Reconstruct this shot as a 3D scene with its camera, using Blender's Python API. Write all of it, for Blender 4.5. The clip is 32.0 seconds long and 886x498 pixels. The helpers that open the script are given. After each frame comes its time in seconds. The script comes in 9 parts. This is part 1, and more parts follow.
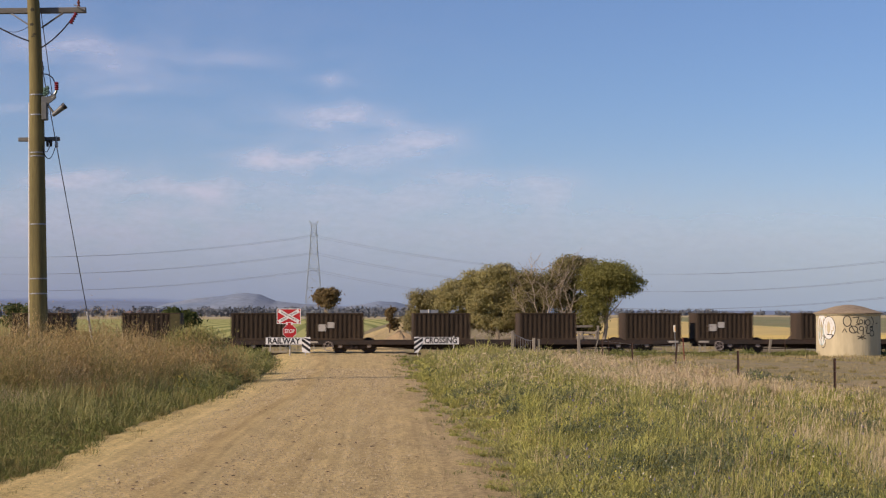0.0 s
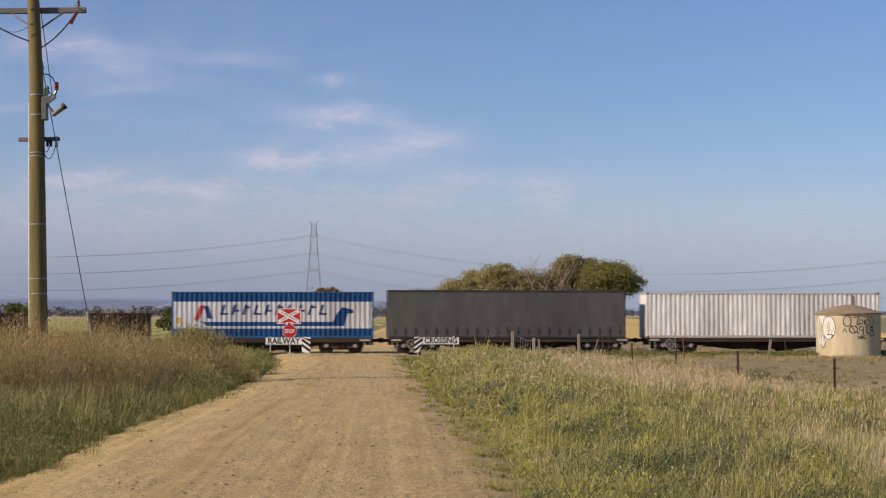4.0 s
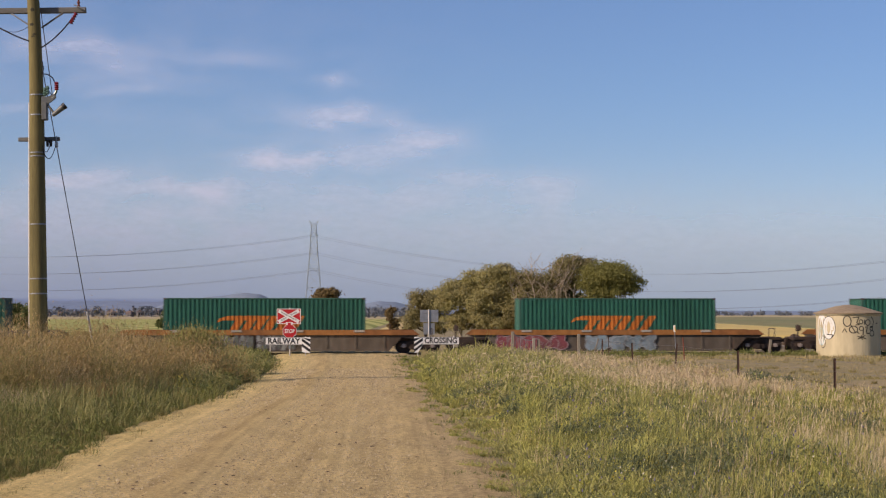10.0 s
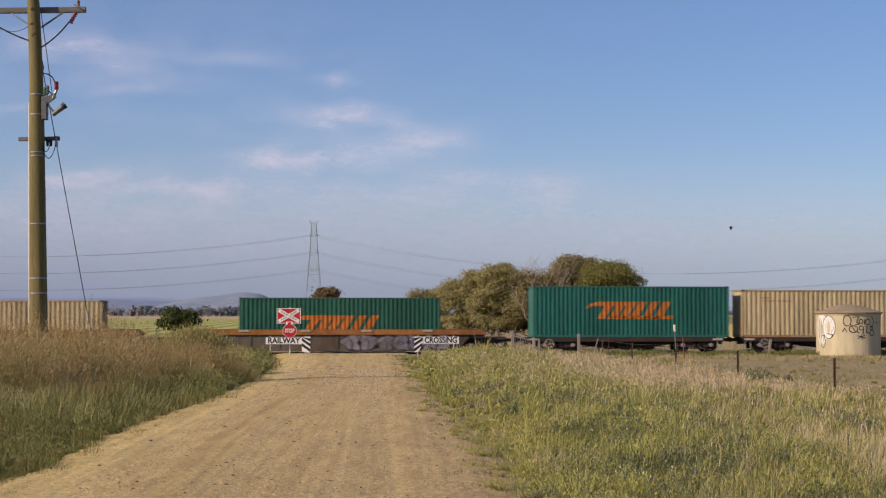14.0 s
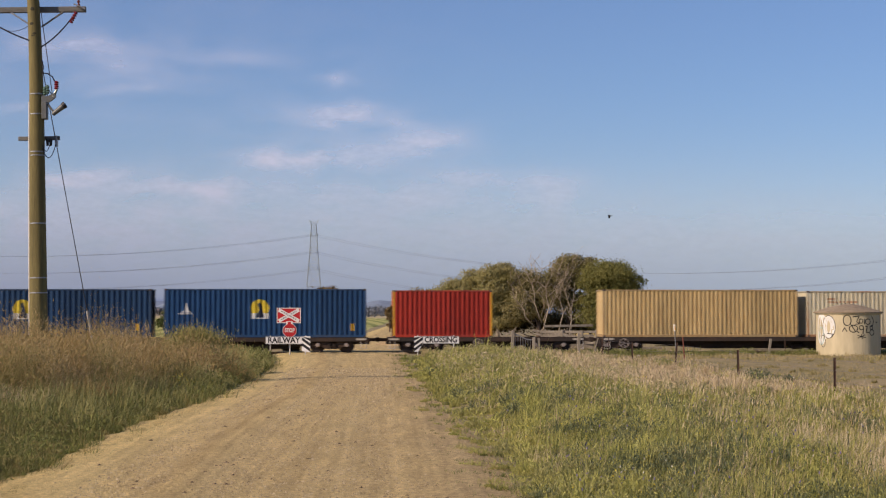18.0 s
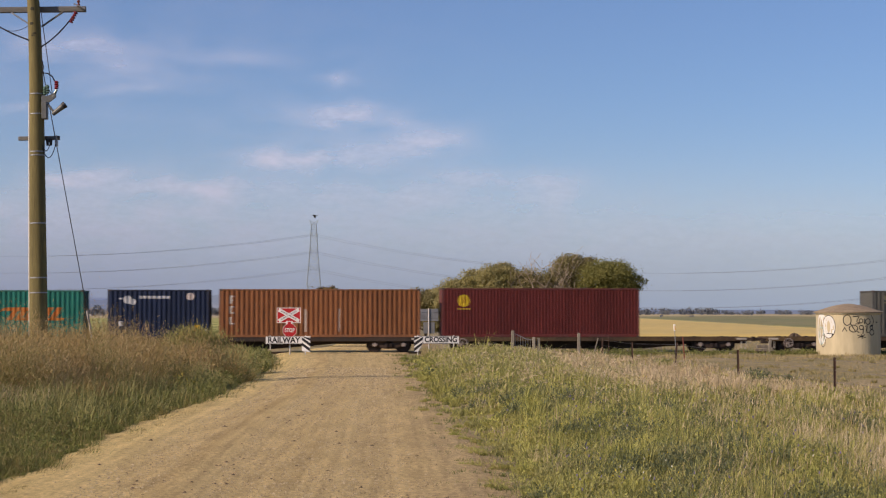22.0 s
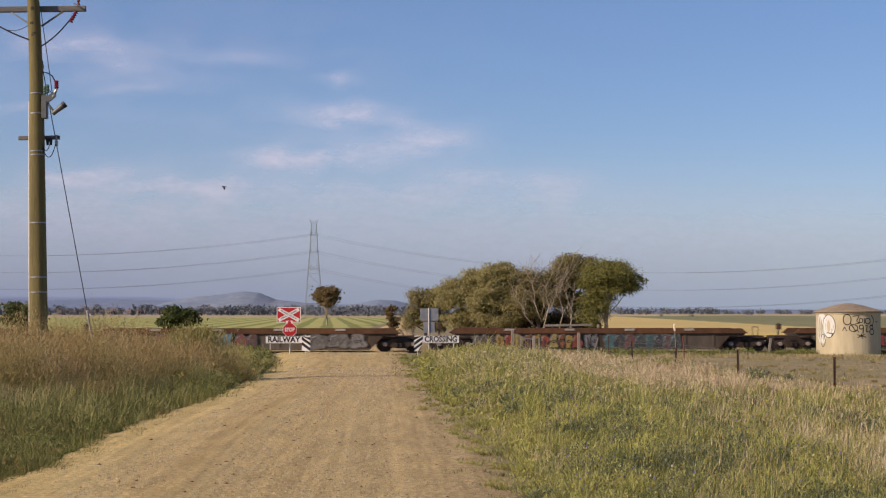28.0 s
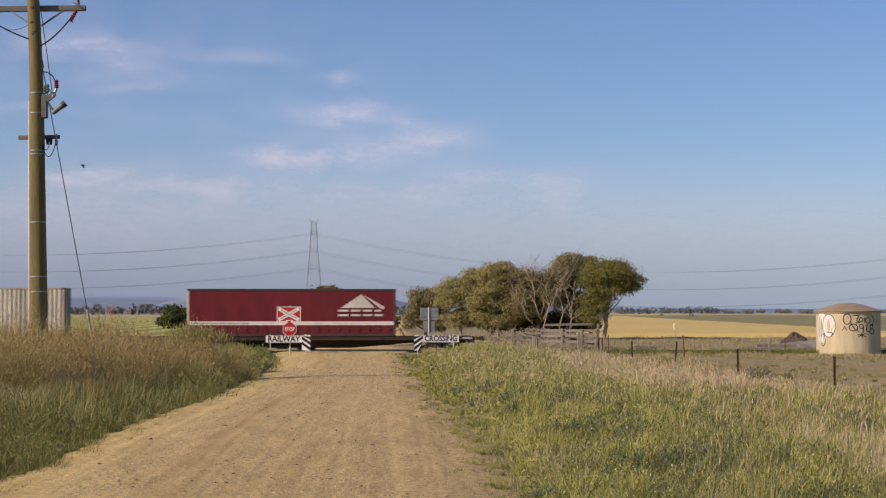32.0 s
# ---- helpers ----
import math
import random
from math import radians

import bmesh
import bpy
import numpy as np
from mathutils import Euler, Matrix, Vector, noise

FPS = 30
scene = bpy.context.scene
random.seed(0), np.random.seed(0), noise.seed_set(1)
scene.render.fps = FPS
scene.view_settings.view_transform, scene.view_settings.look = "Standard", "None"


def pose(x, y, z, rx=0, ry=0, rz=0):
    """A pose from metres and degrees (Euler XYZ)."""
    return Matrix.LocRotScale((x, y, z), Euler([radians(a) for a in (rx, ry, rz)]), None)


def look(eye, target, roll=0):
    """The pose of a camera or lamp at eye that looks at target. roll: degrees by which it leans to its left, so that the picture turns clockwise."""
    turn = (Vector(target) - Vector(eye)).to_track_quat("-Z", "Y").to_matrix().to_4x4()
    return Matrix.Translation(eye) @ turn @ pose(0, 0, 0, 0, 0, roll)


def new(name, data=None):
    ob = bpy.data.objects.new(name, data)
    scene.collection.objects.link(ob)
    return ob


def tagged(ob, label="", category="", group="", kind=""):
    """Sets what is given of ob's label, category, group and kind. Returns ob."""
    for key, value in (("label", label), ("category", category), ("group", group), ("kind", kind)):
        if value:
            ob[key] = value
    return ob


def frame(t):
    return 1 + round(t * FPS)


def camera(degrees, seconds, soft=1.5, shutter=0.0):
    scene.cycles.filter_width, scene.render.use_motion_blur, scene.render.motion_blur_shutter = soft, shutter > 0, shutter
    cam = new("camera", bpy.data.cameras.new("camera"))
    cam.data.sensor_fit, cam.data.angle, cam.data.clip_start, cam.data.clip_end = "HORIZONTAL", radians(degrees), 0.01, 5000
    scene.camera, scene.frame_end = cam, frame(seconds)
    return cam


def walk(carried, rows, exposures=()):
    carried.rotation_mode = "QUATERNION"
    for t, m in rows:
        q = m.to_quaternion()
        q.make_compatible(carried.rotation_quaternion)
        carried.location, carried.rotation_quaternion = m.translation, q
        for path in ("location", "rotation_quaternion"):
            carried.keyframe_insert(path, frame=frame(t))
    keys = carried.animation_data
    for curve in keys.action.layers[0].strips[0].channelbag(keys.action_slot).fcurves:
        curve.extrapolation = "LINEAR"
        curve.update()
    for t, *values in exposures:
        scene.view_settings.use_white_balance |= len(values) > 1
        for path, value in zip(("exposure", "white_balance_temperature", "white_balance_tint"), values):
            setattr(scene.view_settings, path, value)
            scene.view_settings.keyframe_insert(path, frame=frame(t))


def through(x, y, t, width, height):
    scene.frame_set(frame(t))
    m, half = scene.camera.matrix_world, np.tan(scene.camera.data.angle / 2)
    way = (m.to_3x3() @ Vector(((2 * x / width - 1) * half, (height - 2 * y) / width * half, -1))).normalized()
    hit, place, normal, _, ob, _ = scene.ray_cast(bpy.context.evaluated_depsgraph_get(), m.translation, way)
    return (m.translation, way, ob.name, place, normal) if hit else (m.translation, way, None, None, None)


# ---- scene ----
# The place: a gravel road that crosses a railway; x to the right, y away along the view, z up; rail top is z = 0.
CAM_H = 2.4
LENS = 30.0
cam = camera(LENS, 32.0, soft=1.2, shutter=0.2)


def aim(t, tilt):
    """A pose of the tripod: only its tilt creeps by a few hundredths of a degree."""
    return t, pose(0, 0, CAM_H, 90 + tilt, 0, 0)


walk(cam, [aim(0, 2.25), aim(10, 2.25), aim(14, 2.235), aim(24, 2.215), aim(28, 2.20), aim(29.5, 2.185), aim(32, 2.18)],
     exposures=[(0, 0.03, 6200, 22), (32, 0.03, 6200, 22)])

# ---- light ----
SUN_EL, SUN_AZ = 29.0, 60.0     # degrees: height, and turn to the left from straight behind the camera
sun_way = Vector((-math.sin(radians(SUN_AZ)) * math.cos(radians(SUN_EL)), -math.cos(radians(SUN_AZ)) * math.cos(radians(SUN_EL)), math.sin(radians(SUN_EL))))
sun = new("sun", bpy.data.lights.new("sun", "SUN"))
sun.data.energy, sun.data.angle, sun.data.color = 5.0, radians(0.6), (1.0, 0.82, 0.58)
sun.matrix_world = look(sun_way * 100, (0, 0, 0))
world = bpy.data.worlds.new("sky")
scene.world = world
world.use_nodes = True
wn, wl = world.node_tree.nodes, world.node_tree.links
wn.clear()
sky = wn.new("ShaderNodeTexSky")
sky.sky_type, sky.sun_disc = "NISHITA", False
sky.sun_elevation, sky.sun_rotation = radians(SUN_EL), math.atan2(sun_way.x, sun_way.y)
sky.air_density, sky.dust_density, sky.ozone_density = 1.0, 0.5, 6.0
bg, wo = wn.new("ShaderNodeBackground"), wn.new("ShaderNodeOutputWorld")
bg.inputs["Strength"].default_value = 0.094
wl.new(sky.outputs[0], bg.inputs[0])
wl.new(bg.outputs[0], wo.inputs[0])


# ---- materials ----
def mat(name, color, rough=0.7, metal=0.0, vary=0.25, scale=3.0, bump=0.0, bump_scale=30.0, tint=None, spec=0.3, rand=0.0, streak=None, rust=None):
    """A surface with stains at two scales; tint: the colour of its wear; streak: a stretch of the stains along (x, y, z)."""
    m = bpy.data.materials.new(name)
    m.use_nodes = True
    n, l = m.node_tree.nodes, m.node_tree.links
    b = n["Principled BSDF"]
    b.inputs["Roughness"].default_value, b.inputs["Metallic"].default_value = rough, metal
    b.inputs["Specular IOR Level"].default_value = spec
    tc = n.new("ShaderNodeTexCoord")
    mp = n.new("ShaderNodeMapping")
    mp.inputs["Scale"].default_value = streak or (1, 1, 1)
    l.new(tc.outputs["Object"], mp.inputs[0])
    n1, n2 = n.new("ShaderNodeTexNoise"), n.new("ShaderNodeTexNoise")
    n1.inputs["Scale"].default_value, n1.inputs["Detail"].default_value = scale * 0.25, 5
    n2.inputs["Scale"].default_value, n2.inputs["Detail"].default_value = scale * 3.1, 6
    l.new(mp.outputs[0], n1.inputs["Vector"]), l.new(mp.outputs[0], n2.inputs["Vector"])
    r1 = n.new("ShaderNodeValToRGB")
    c = Vector(color)
    t = Vector(tint) if tint else c * (1 - vary)
    r1.color_ramp.elements[0].position, r1.color_ramp.elements[1].position = 0.36, 0.62
    r1.color_ramp.elements[0].color = (*t, 1)
    r1.color_ramp.elements[1].color = (*c, 1)
    mx = n.new("ShaderNodeMix")
    mx.data_type, mx.blend_type = "RGBA", "MULTIPLY"
    mx.inputs["Factor"].default_value = min(1.0, vary * 2)
    r2 = n.new("ShaderNodeValToRGB")
    r2.color_ramp.elements[0].position, r2.color_ramp.elements[1].position = 0.3, 0.7
    r2.color_ramp.elements[0].color, r2.color_ramp.elements[1].color = (0.62, 0.60, 0.58, 1), (1.12, 1.12, 1.12, 1)
    l.new(n1.outputs["Fac"], r1.inputs[0]), l.new(n2.outputs["Fac"], r2.inputs[0])
    l.new(r1.outputs[0], mx.inputs["A"]), l.new(r2.outputs[0], mx.inputs["B"])
    out = mx.outputs["Result"]
    if rust:
        # runs of rust with a shape of their own
        mp3, n4, r4, m4 = n.new("ShaderNodeMapping"), n.new("ShaderNodeTexNoise"), n.new("ShaderNodeValToRGB"), n.new("ShaderNodeMix")
        mp3.inputs["Scale"].default_value = (2.6, 2.6, 0.35)
        n4.inputs["Scale"].default_value, n4.inputs["Detail"].default_value = 1.3, 7
        r4.color_ramp.elements[0].position, r4.color_ramp.elements[1].position = 0.60, 0.86
        m4.data_type = "RGBA"
        l.new(tc.outputs["Object"], mp3.inputs[0]), l.new(mp3.outputs[0], n4.inputs["Vector"]), l.new(n4.outputs["Fac"], r4.inputs[0])
        l.new(r4.outputs[0], m4.inputs["Factor"]), l.new(out, m4.inputs["A"])
        m4.inputs["B"].default_value = (*rust, 1)
        out = m4.outputs["Result"]
    if rand:
        oi, hs = n.new("ShaderNodeObjectInfo"), n.new("ShaderNodeHueSaturation")
        ma = n.new("ShaderNodeMapRange")
        ma.inputs["To Min"].default_value, ma.inputs["To Max"].default_value = 1 - rand, 1 + rand
        l.new(oi.outputs["Random"], ma.inputs["Value"]), l.new(ma.outputs[0], hs.inputs["Value"]), l.new(out, hs.inputs["Color"])
        out = hs.outputs[0]
    l.new(out, b.inputs["Base Color"])
    if bump:
        n3, bp = n.new("ShaderNodeTexNoise"), n.new("ShaderNodeBump")
        n3.inputs["Scale"].default_value, n3.inputs["Detail"].default_value = bump_scale, 4
        bp.inputs["Strength"].default_value, bp.inputs["Distance"].default_value = bump, 0.03
        l.new(tc.outputs["Object"], n3.inputs["Vector"]), l.new(n3.outputs["Fac"], bp.inputs["Height"]), l.new(bp.outputs[0], b.inputs["Normal"])
    return m


def blade_mat(name, lo, hi, rough=0.6, through=0.25, patch=None, patch_scale=0.35):
    """Leaves and blades: each island its own shade between lo and hi, patches of a third colour over the ground, some light through."""
    m = bpy.data.materials.new(name)
    m.use_nodes = True
    n, l = m.node_tree.nodes, m.node_tree.links
    b = n["Principled BSDF"]
    b.inputs["Roughness"].default_value, b.inputs["Specular IOR Level"].default_value = rough, 0.15
    g, r = n.new("ShaderNodeNewGeometry"), n.new("ShaderNodeValToRGB")
    r.color_ramp.elements[0].color, r.color_ramp.elements[1].color = (*lo, 1), (*hi, 1)
    l.new(g.outputs["Random Per Island"], r.inputs[0])
    out = r.outputs[0]
    if patch:
        tc, nz, rr, mx = n.new("ShaderNodeTexCoord"), n.new("ShaderNodeTexNoise"), n.new("ShaderNodeValToRGB"), n.new("ShaderNodeMix")
        nz.inputs["Scale"].default_value, nz.inputs["Detail"].default_value = patch_scale, 3
        rr.color_ramp.elements[0].position, rr.color_ramp.elements[1].position = 0.45, 0.62
        mx.data_type = "RGBA"
        l.new(tc.outputs["Object"], nz.inputs["Vector"]), l.new(nz.outputs["Fac"], rr.inputs[0]), l.new(rr.outputs[0], mx.inputs["Factor"])
        l.new(out, mx.inputs["A"])
        mx.inputs["B"].default_value = (*patch, 1)
        out = mx.outputs["Result"]
    l.new(out, b.inputs["Base Color"])
    tr, ms = n.new("ShaderNodeBsdfTranslucent"), n.new("ShaderNodeMixShader")
    ms.inputs[0].default_value = through
    l.new(out, tr.inputs["Color"]), l.new(b.outputs[0], ms.inputs[1]), l.new(tr.outputs[0], ms.inputs[2])
    l.new(ms.outputs[0], n["Material Output"].inputs["Surface"])
    return m


# ---- shapes ----
class Shape:
    """Points and faces of one mesh."""

    def __init__(self):
        self.v, self.f = [], []

    def add(self, vs, fs):
        o = len(self.v)
        self.v += [tuple(p) for p in vs]
        self.f += [tuple(i + o for i in f) for f in fs]
        return self

    def box(self, x0, x1, y0, y1, z0, z1, c=0.0, m=None):
        """A box with chamfered edges of width c."""
        if c <= 0:
            vs = [Vector((x, y, z)) for x in (x0, x1) for y in (y0, y1) for z in (z0, z1)]
            fs = [(0, 1, 3, 2), (4, 6, 7, 5), (0, 4, 5, 1), (2, 3, 7, 6), (0, 2, 6, 4), (1, 5, 7, 3)]
        else:
            vs, ids = [], {}
            X, Y, Z = (x0, x1), (y0, y1), (z0, z1)
            for i in (0, 1):
                for j in (0, 1):
                    for k in (0, 1):
                        sx, sy, sz = 1 - 2 * i, 1 - 2 * j, 1 - 2 * k
                        for a, d in enumerate(((0, sy * c, sz * c), (sx * c, 0, sz * c), (sx * c, sy * c, 0))):
                            ids[i, j, k, a] = len(vs)
                            vs.append(Vector((X[i] + d[0], Y[j] + d[1], Z[k] + d[2])))
            q = lambda *t: tuple(ids[e] for e in t)
            fs = []
            for i in (0, 1):
                fs.append(q((i, 0, 0, 0), (i, 1, 0, 0), (i, 1, 1, 0), (i, 0, 1, 0)))
                fs.append(q((0, i, 0, 1), (1, i, 0, 1), (1, i, 1, 1), (0, i, 1, 1)))
                fs.append(q((0, 0, i, 2), (1, 0, i, 2), (1, 1, i, 2), (0, 1, i, 2)))
                for j in (0, 1):
                    fs.append(q((i, j, 0, 0), (i, j, 1, 0), (i, j, 1, 1), (i, j, 0, 1)))
                    fs.append(q((i, 0, j, 0), (i, 1, j, 0), (i, 1, j, 2), (i, 0, j, 2)))
                    fs.append(q((0, i, j, 1), (1, i, j, 1), (1, i, j, 2), (0, i, j, 2)))
                    for k in (0, 1):
                        fs.append(q((i, j, k, 0), (i, j, k, 1), (i, j, k, 2)))
        if m is not None:
            vs = [m @ p for p in vs]
        return self.add(vs, fs)

    def tube(self, p, q, r, r2=None, n=8, caps=True):
        """A round bar from p to q."""
        p, q = Vector(p), Vector(q)
        r2 = r if r2 is None else r2
        w = (q - p).normalized()
        a = w.cross(Vector((0, 0, 1)) if abs(w.z) < 0.9 else Vector((1, 0, 0))).normalized()
        b = w.cross(a)
        vs = []
        for e, s in ((p, r), (q, r2)):
            vs += [e + (a * math.cos(2 * math.pi * i / n) + b * math.sin(2 * math.pi * i / n)) * s for i in range(n)]
        fs = [(i, (i + 1) % n, n + (i + 1) % n, n + i) for i in range(n)]
        if caps:
            fs += [tuple(range(n))[::-1], tuple(range(n, 2 * n))]
        return self.add(vs, fs)

    def pipe(self, pts, r0, r1=None, n=6):
        """One bent tapering tube through points."""
        pts = [Vector(p) for p in pts]
        r1 = r0 if r1 is None else r1
        k, vs = len(pts), []
        a = None
        for i, p in enumerate(pts):
            w = (pts[min(k - 1, i + 1)] - pts[max(0, i - 1)]).normalized()
            if a is None:
                a = w.cross(Vector((0, 0, 1)) if abs(w.z) < 0.9 else Vector((1, 0, 0)))
            a = (a - w * a.dot(w)).normalized()
            b, r = w.cross(a), r0 + (r1 - r0) * i / (k - 1)
            vs += [p + (a * math.cos(2 * math.pi * j / n) + b * math.sin(2 * math.pi * j / n)) * r for j in range(n)]
        fs = [(i * n + j, i * n + (j + 1) % n, (i + 1) * n + (j + 1) % n, (i + 1) * n + j) for i in range(k - 1) for j in range(n)]
        return self.add(vs, fs + [tuple(range(n))[::-1], tuple(range((k - 1) * n, k * n))])

    def lathe(self, rows, n=24, center=(0, 0, 0), axis="z"):
        """A turned body: rows of (radius, height)."""
        vs = []
        for r, h in rows:
            for i in range(n):
                a = 2 * math.pi * i / n
                p = (r * math.cos(a), r * math.sin(a), h)
                if axis == "y":
                    p = (p[0], p[2], p[1])
                if axis == "x":
                    p = (p[2], p[0], p[1])
                vs.append((p[0] + center[0], p[1] + center[1], p[2] + center[2]))
        fs = [(k * n + i, k * n + (i + 1) % n, (k + 1) * n + (i + 1) % n, (k + 1) * n + i) for k in range(len(rows) - 1) for i in range(n)]
        fs += [tuple(range(n))[::-1], tuple(range((len(rows) - 1) * n, len(rows) * n))]
        return self.add(vs, fs)

    def slab(self, pts, y0, y1, axis="y"):
        """A flat outline of (a, z) points, with thickness from y0 to y1 across."""
        n = len(pts)
        f = (lambda a, z, y: (a, y, z)) if axis == "y" else (lambda a, z, y: (y, a, z)) if axis == "x" else (lambda a, z, y: (a, z, y))
        vs = [f(a, z, y0) for a, z in pts] + [f(a, z, y1) for a, z in pts]
        fs = [tuple(range(n)), tuple(range(n, 2 * n))[::-1]] + [(i, (i + 1) % n, n + (i + 1) % n, n + i) for i in range(n)]
        return self.add(vs, fs)

    def mesh(self, name, material=None, smooth=False):
        me = bpy.data.meshes.new(name)
        me.from_pydata(self.v, [], self.f)
        if material:
            me.materials.append(material)
        bm = bmesh.new()
        bm.from_mesh(me)
        bmesh.ops.recalc_face_normals(bm, faces=bm.faces)
        bm.to_mesh(me)
        bm.free()
        if smooth:
            me.polygons.foreach_set("use_smooth", [True] * len(me.polygons))
        return me


def part(name, shape, material, parent, label="", at=None, smooth=False):
    """One mesh under a thing or a part. shape: a Shape, or a mesh to share."""
    me = shape.mesh(name, material, smooth) if isinstance(shape, Shape) else shape
    ob = new(name, me)
    ob.parent = parent
    if at is not None:
        ob.matrix_basis = at
    if label:
        ob["label"] = label
    return ob


def thing(name, m, label, category, group="", kind=""):
    ob = new(name)
    ob.empty_display_size = 0.3
    ob.matrix_basis = m
    return tagged(ob, label, category, group, kind)


def sheet(name, verts, faces, material, smooth=False):
    """A large mesh from arrays of points and of equal faces."""
    me = bpy.data.meshes.new(name)
    verts, faces = np.asarray(verts, dtype=np.float32), np.asarray(faces, dtype=np.int32)
    k = faces.shape[1]
    me.vertices.add(len(verts))
    me.vertices.foreach_set("co", verts.ravel())
    me.loops.add(faces.size)
    me.loops.foreach_set("vertex_index", faces.ravel())
    me.polygons.add(len(faces))
    me.polygons.foreach_set("loop_start", np.arange(0, faces.size, k, dtype=np.int32))
    me.update(calc_edges=True)
    if smooth:
        me.polygons.foreach_set("use_smooth", np.ones(len(faces), dtype=bool))
    me.materials.append(material)
    return new(name, me)


def lettering(text, size, material, parent, at, name="lettering", width=None):
    """Raised letters of the built-in font as a mesh; at: the pose of their centre, facing local +z."""
    cu = bpy.data.curves.new(name, "FONT")
    cu.body, cu.size, cu.align_x, cu.align_y, cu.extrude, cu.resolution_u, cu.offset = text, size, "CENTER", "CENTER", 0.004, 3, size * 0.03
    ob = bpy.data.objects.new(name, cu)
    scene.collection.objects.link(ob)
    bpy.context.view_layer.update()
    me = bpy.data.meshes.new_from_object(ob.evaluated_get(bpy.context.evaluated_depsgraph_get()))
    bpy.data.objects.remove(ob)
    if width:
        xs = [v.co.x for v in me.vertices]
        k = width / (max(xs) - min(xs))
        for v in me.vertices:
            v.co.x *= k
    me.materials.clear()
    me.materials.append(material)
    o = new(name, me)
    o.parent, o.matrix_basis = parent, at
    return o
# ---- the ground ----
def lerp_rows(rows):
    xs, ys = [r[0] for r in rows], [r[1] for r in rows]
    return lambda y: np.interp(y, xs, ys)


road_right = lerp_rows([(-80, 4.4), (0, 1.5), (21.6, 0.71), (28.8, 0.42), (36, 0.05), (48.8, -0.62), (67.6, -1.3), (90, -1.95), (98, -2.0), (105, -2.2), (116, -3.2), (300, -6.5), (900, -22)])
road_left = lerp_rows([(-80, -3.6), (0, -5.4), (23, -5.95), (30, -6.2), (36, -6.35), (48.8, -6.25), (67.6, -6.95), (82, -8.2), (90, -9.2), (98, -9.9), (105, -9.7), (116, -8.2), (300, -10.5), (900, -26)])


def smooth(a, b, v):
    t = np.clip((v - a) / (b - a), 0, 1)
    return t * t * (3 - 2 * t)


def lie(x, y):
    """The height of the land: verges banked along the road, level at the railway."""
    x, y = np.asarray(x, dtype=float), np.asarray(y, dtype=float)
    off_l, off_r = road_left(y) - x, x - road_right(y)
    near = smooth(92, 78, y)
    z = 0.42 * smooth(0.6, 4.5, off_l) * near
    z = z + 0.38 * smooth(0.5, 3.0, off_r) * smooth(8.0, 4.0, off_r) * near * smooth(18, 34, y)
    w = smooth(-0.1, 1.6, np.maximum(off_l, off_r))
    rail = np.abs((y - 101.0) * 0.9976 - x * 0.0698 - 1.22)
    z = z - 0.26 * smooth(4.2, 3.0, rail)
    z = z + w * 0.05 * (np.sin(x * 1.3 + y * 0.31) + np.sin(y * 0.9 - x * 0.5)) * smooth(400, 100, y)
    return z - 0.05 * w


def axis(dense, far, grow=1.28):
    a = list(dense)
    s = dense[1] - dense[0]
    while a[-1] < far[1]:
        s *= grow
        a.append(a[-1] + s)
    s = dense[1] - dense[0]
    while a[0] > far[0]:
        s *= grow
        a.insert(0, a[0] - s)
    return np.array(a)


soil = mat("paddock_soil", (0.32, 0.255, 0.13), 0.95, 0, 0.30, 0.9, bump=0.5, bump_scale=9, tint=(0.24, 0.205, 0.093))
xs, ys = axis(np.arange(-40, 46, 0.8), (-3200, 3200)), axis(np.arange(14, 116, 0.8), (-400, 4950))
gx, gy = np.meshgrid(xs, ys)
gv = np.stack([gx, gy, lie(gx, gy)], -1).reshape(-1, 3)
k = len(xs)
ii, jj = np.meshgrid(np.arange(k - 1), np.arange(len(ys) - 1))
a = (jj * k + ii).ravel()
tagged(sheet("ground", gv, np.stack([a, a + 1, a + k + 1, a + k], -1), soil, True), "dry grassy farmland soil reaching the horizon", "ground", kind="structure")


def ground_z(x, y):
    return float(lie(x, y))


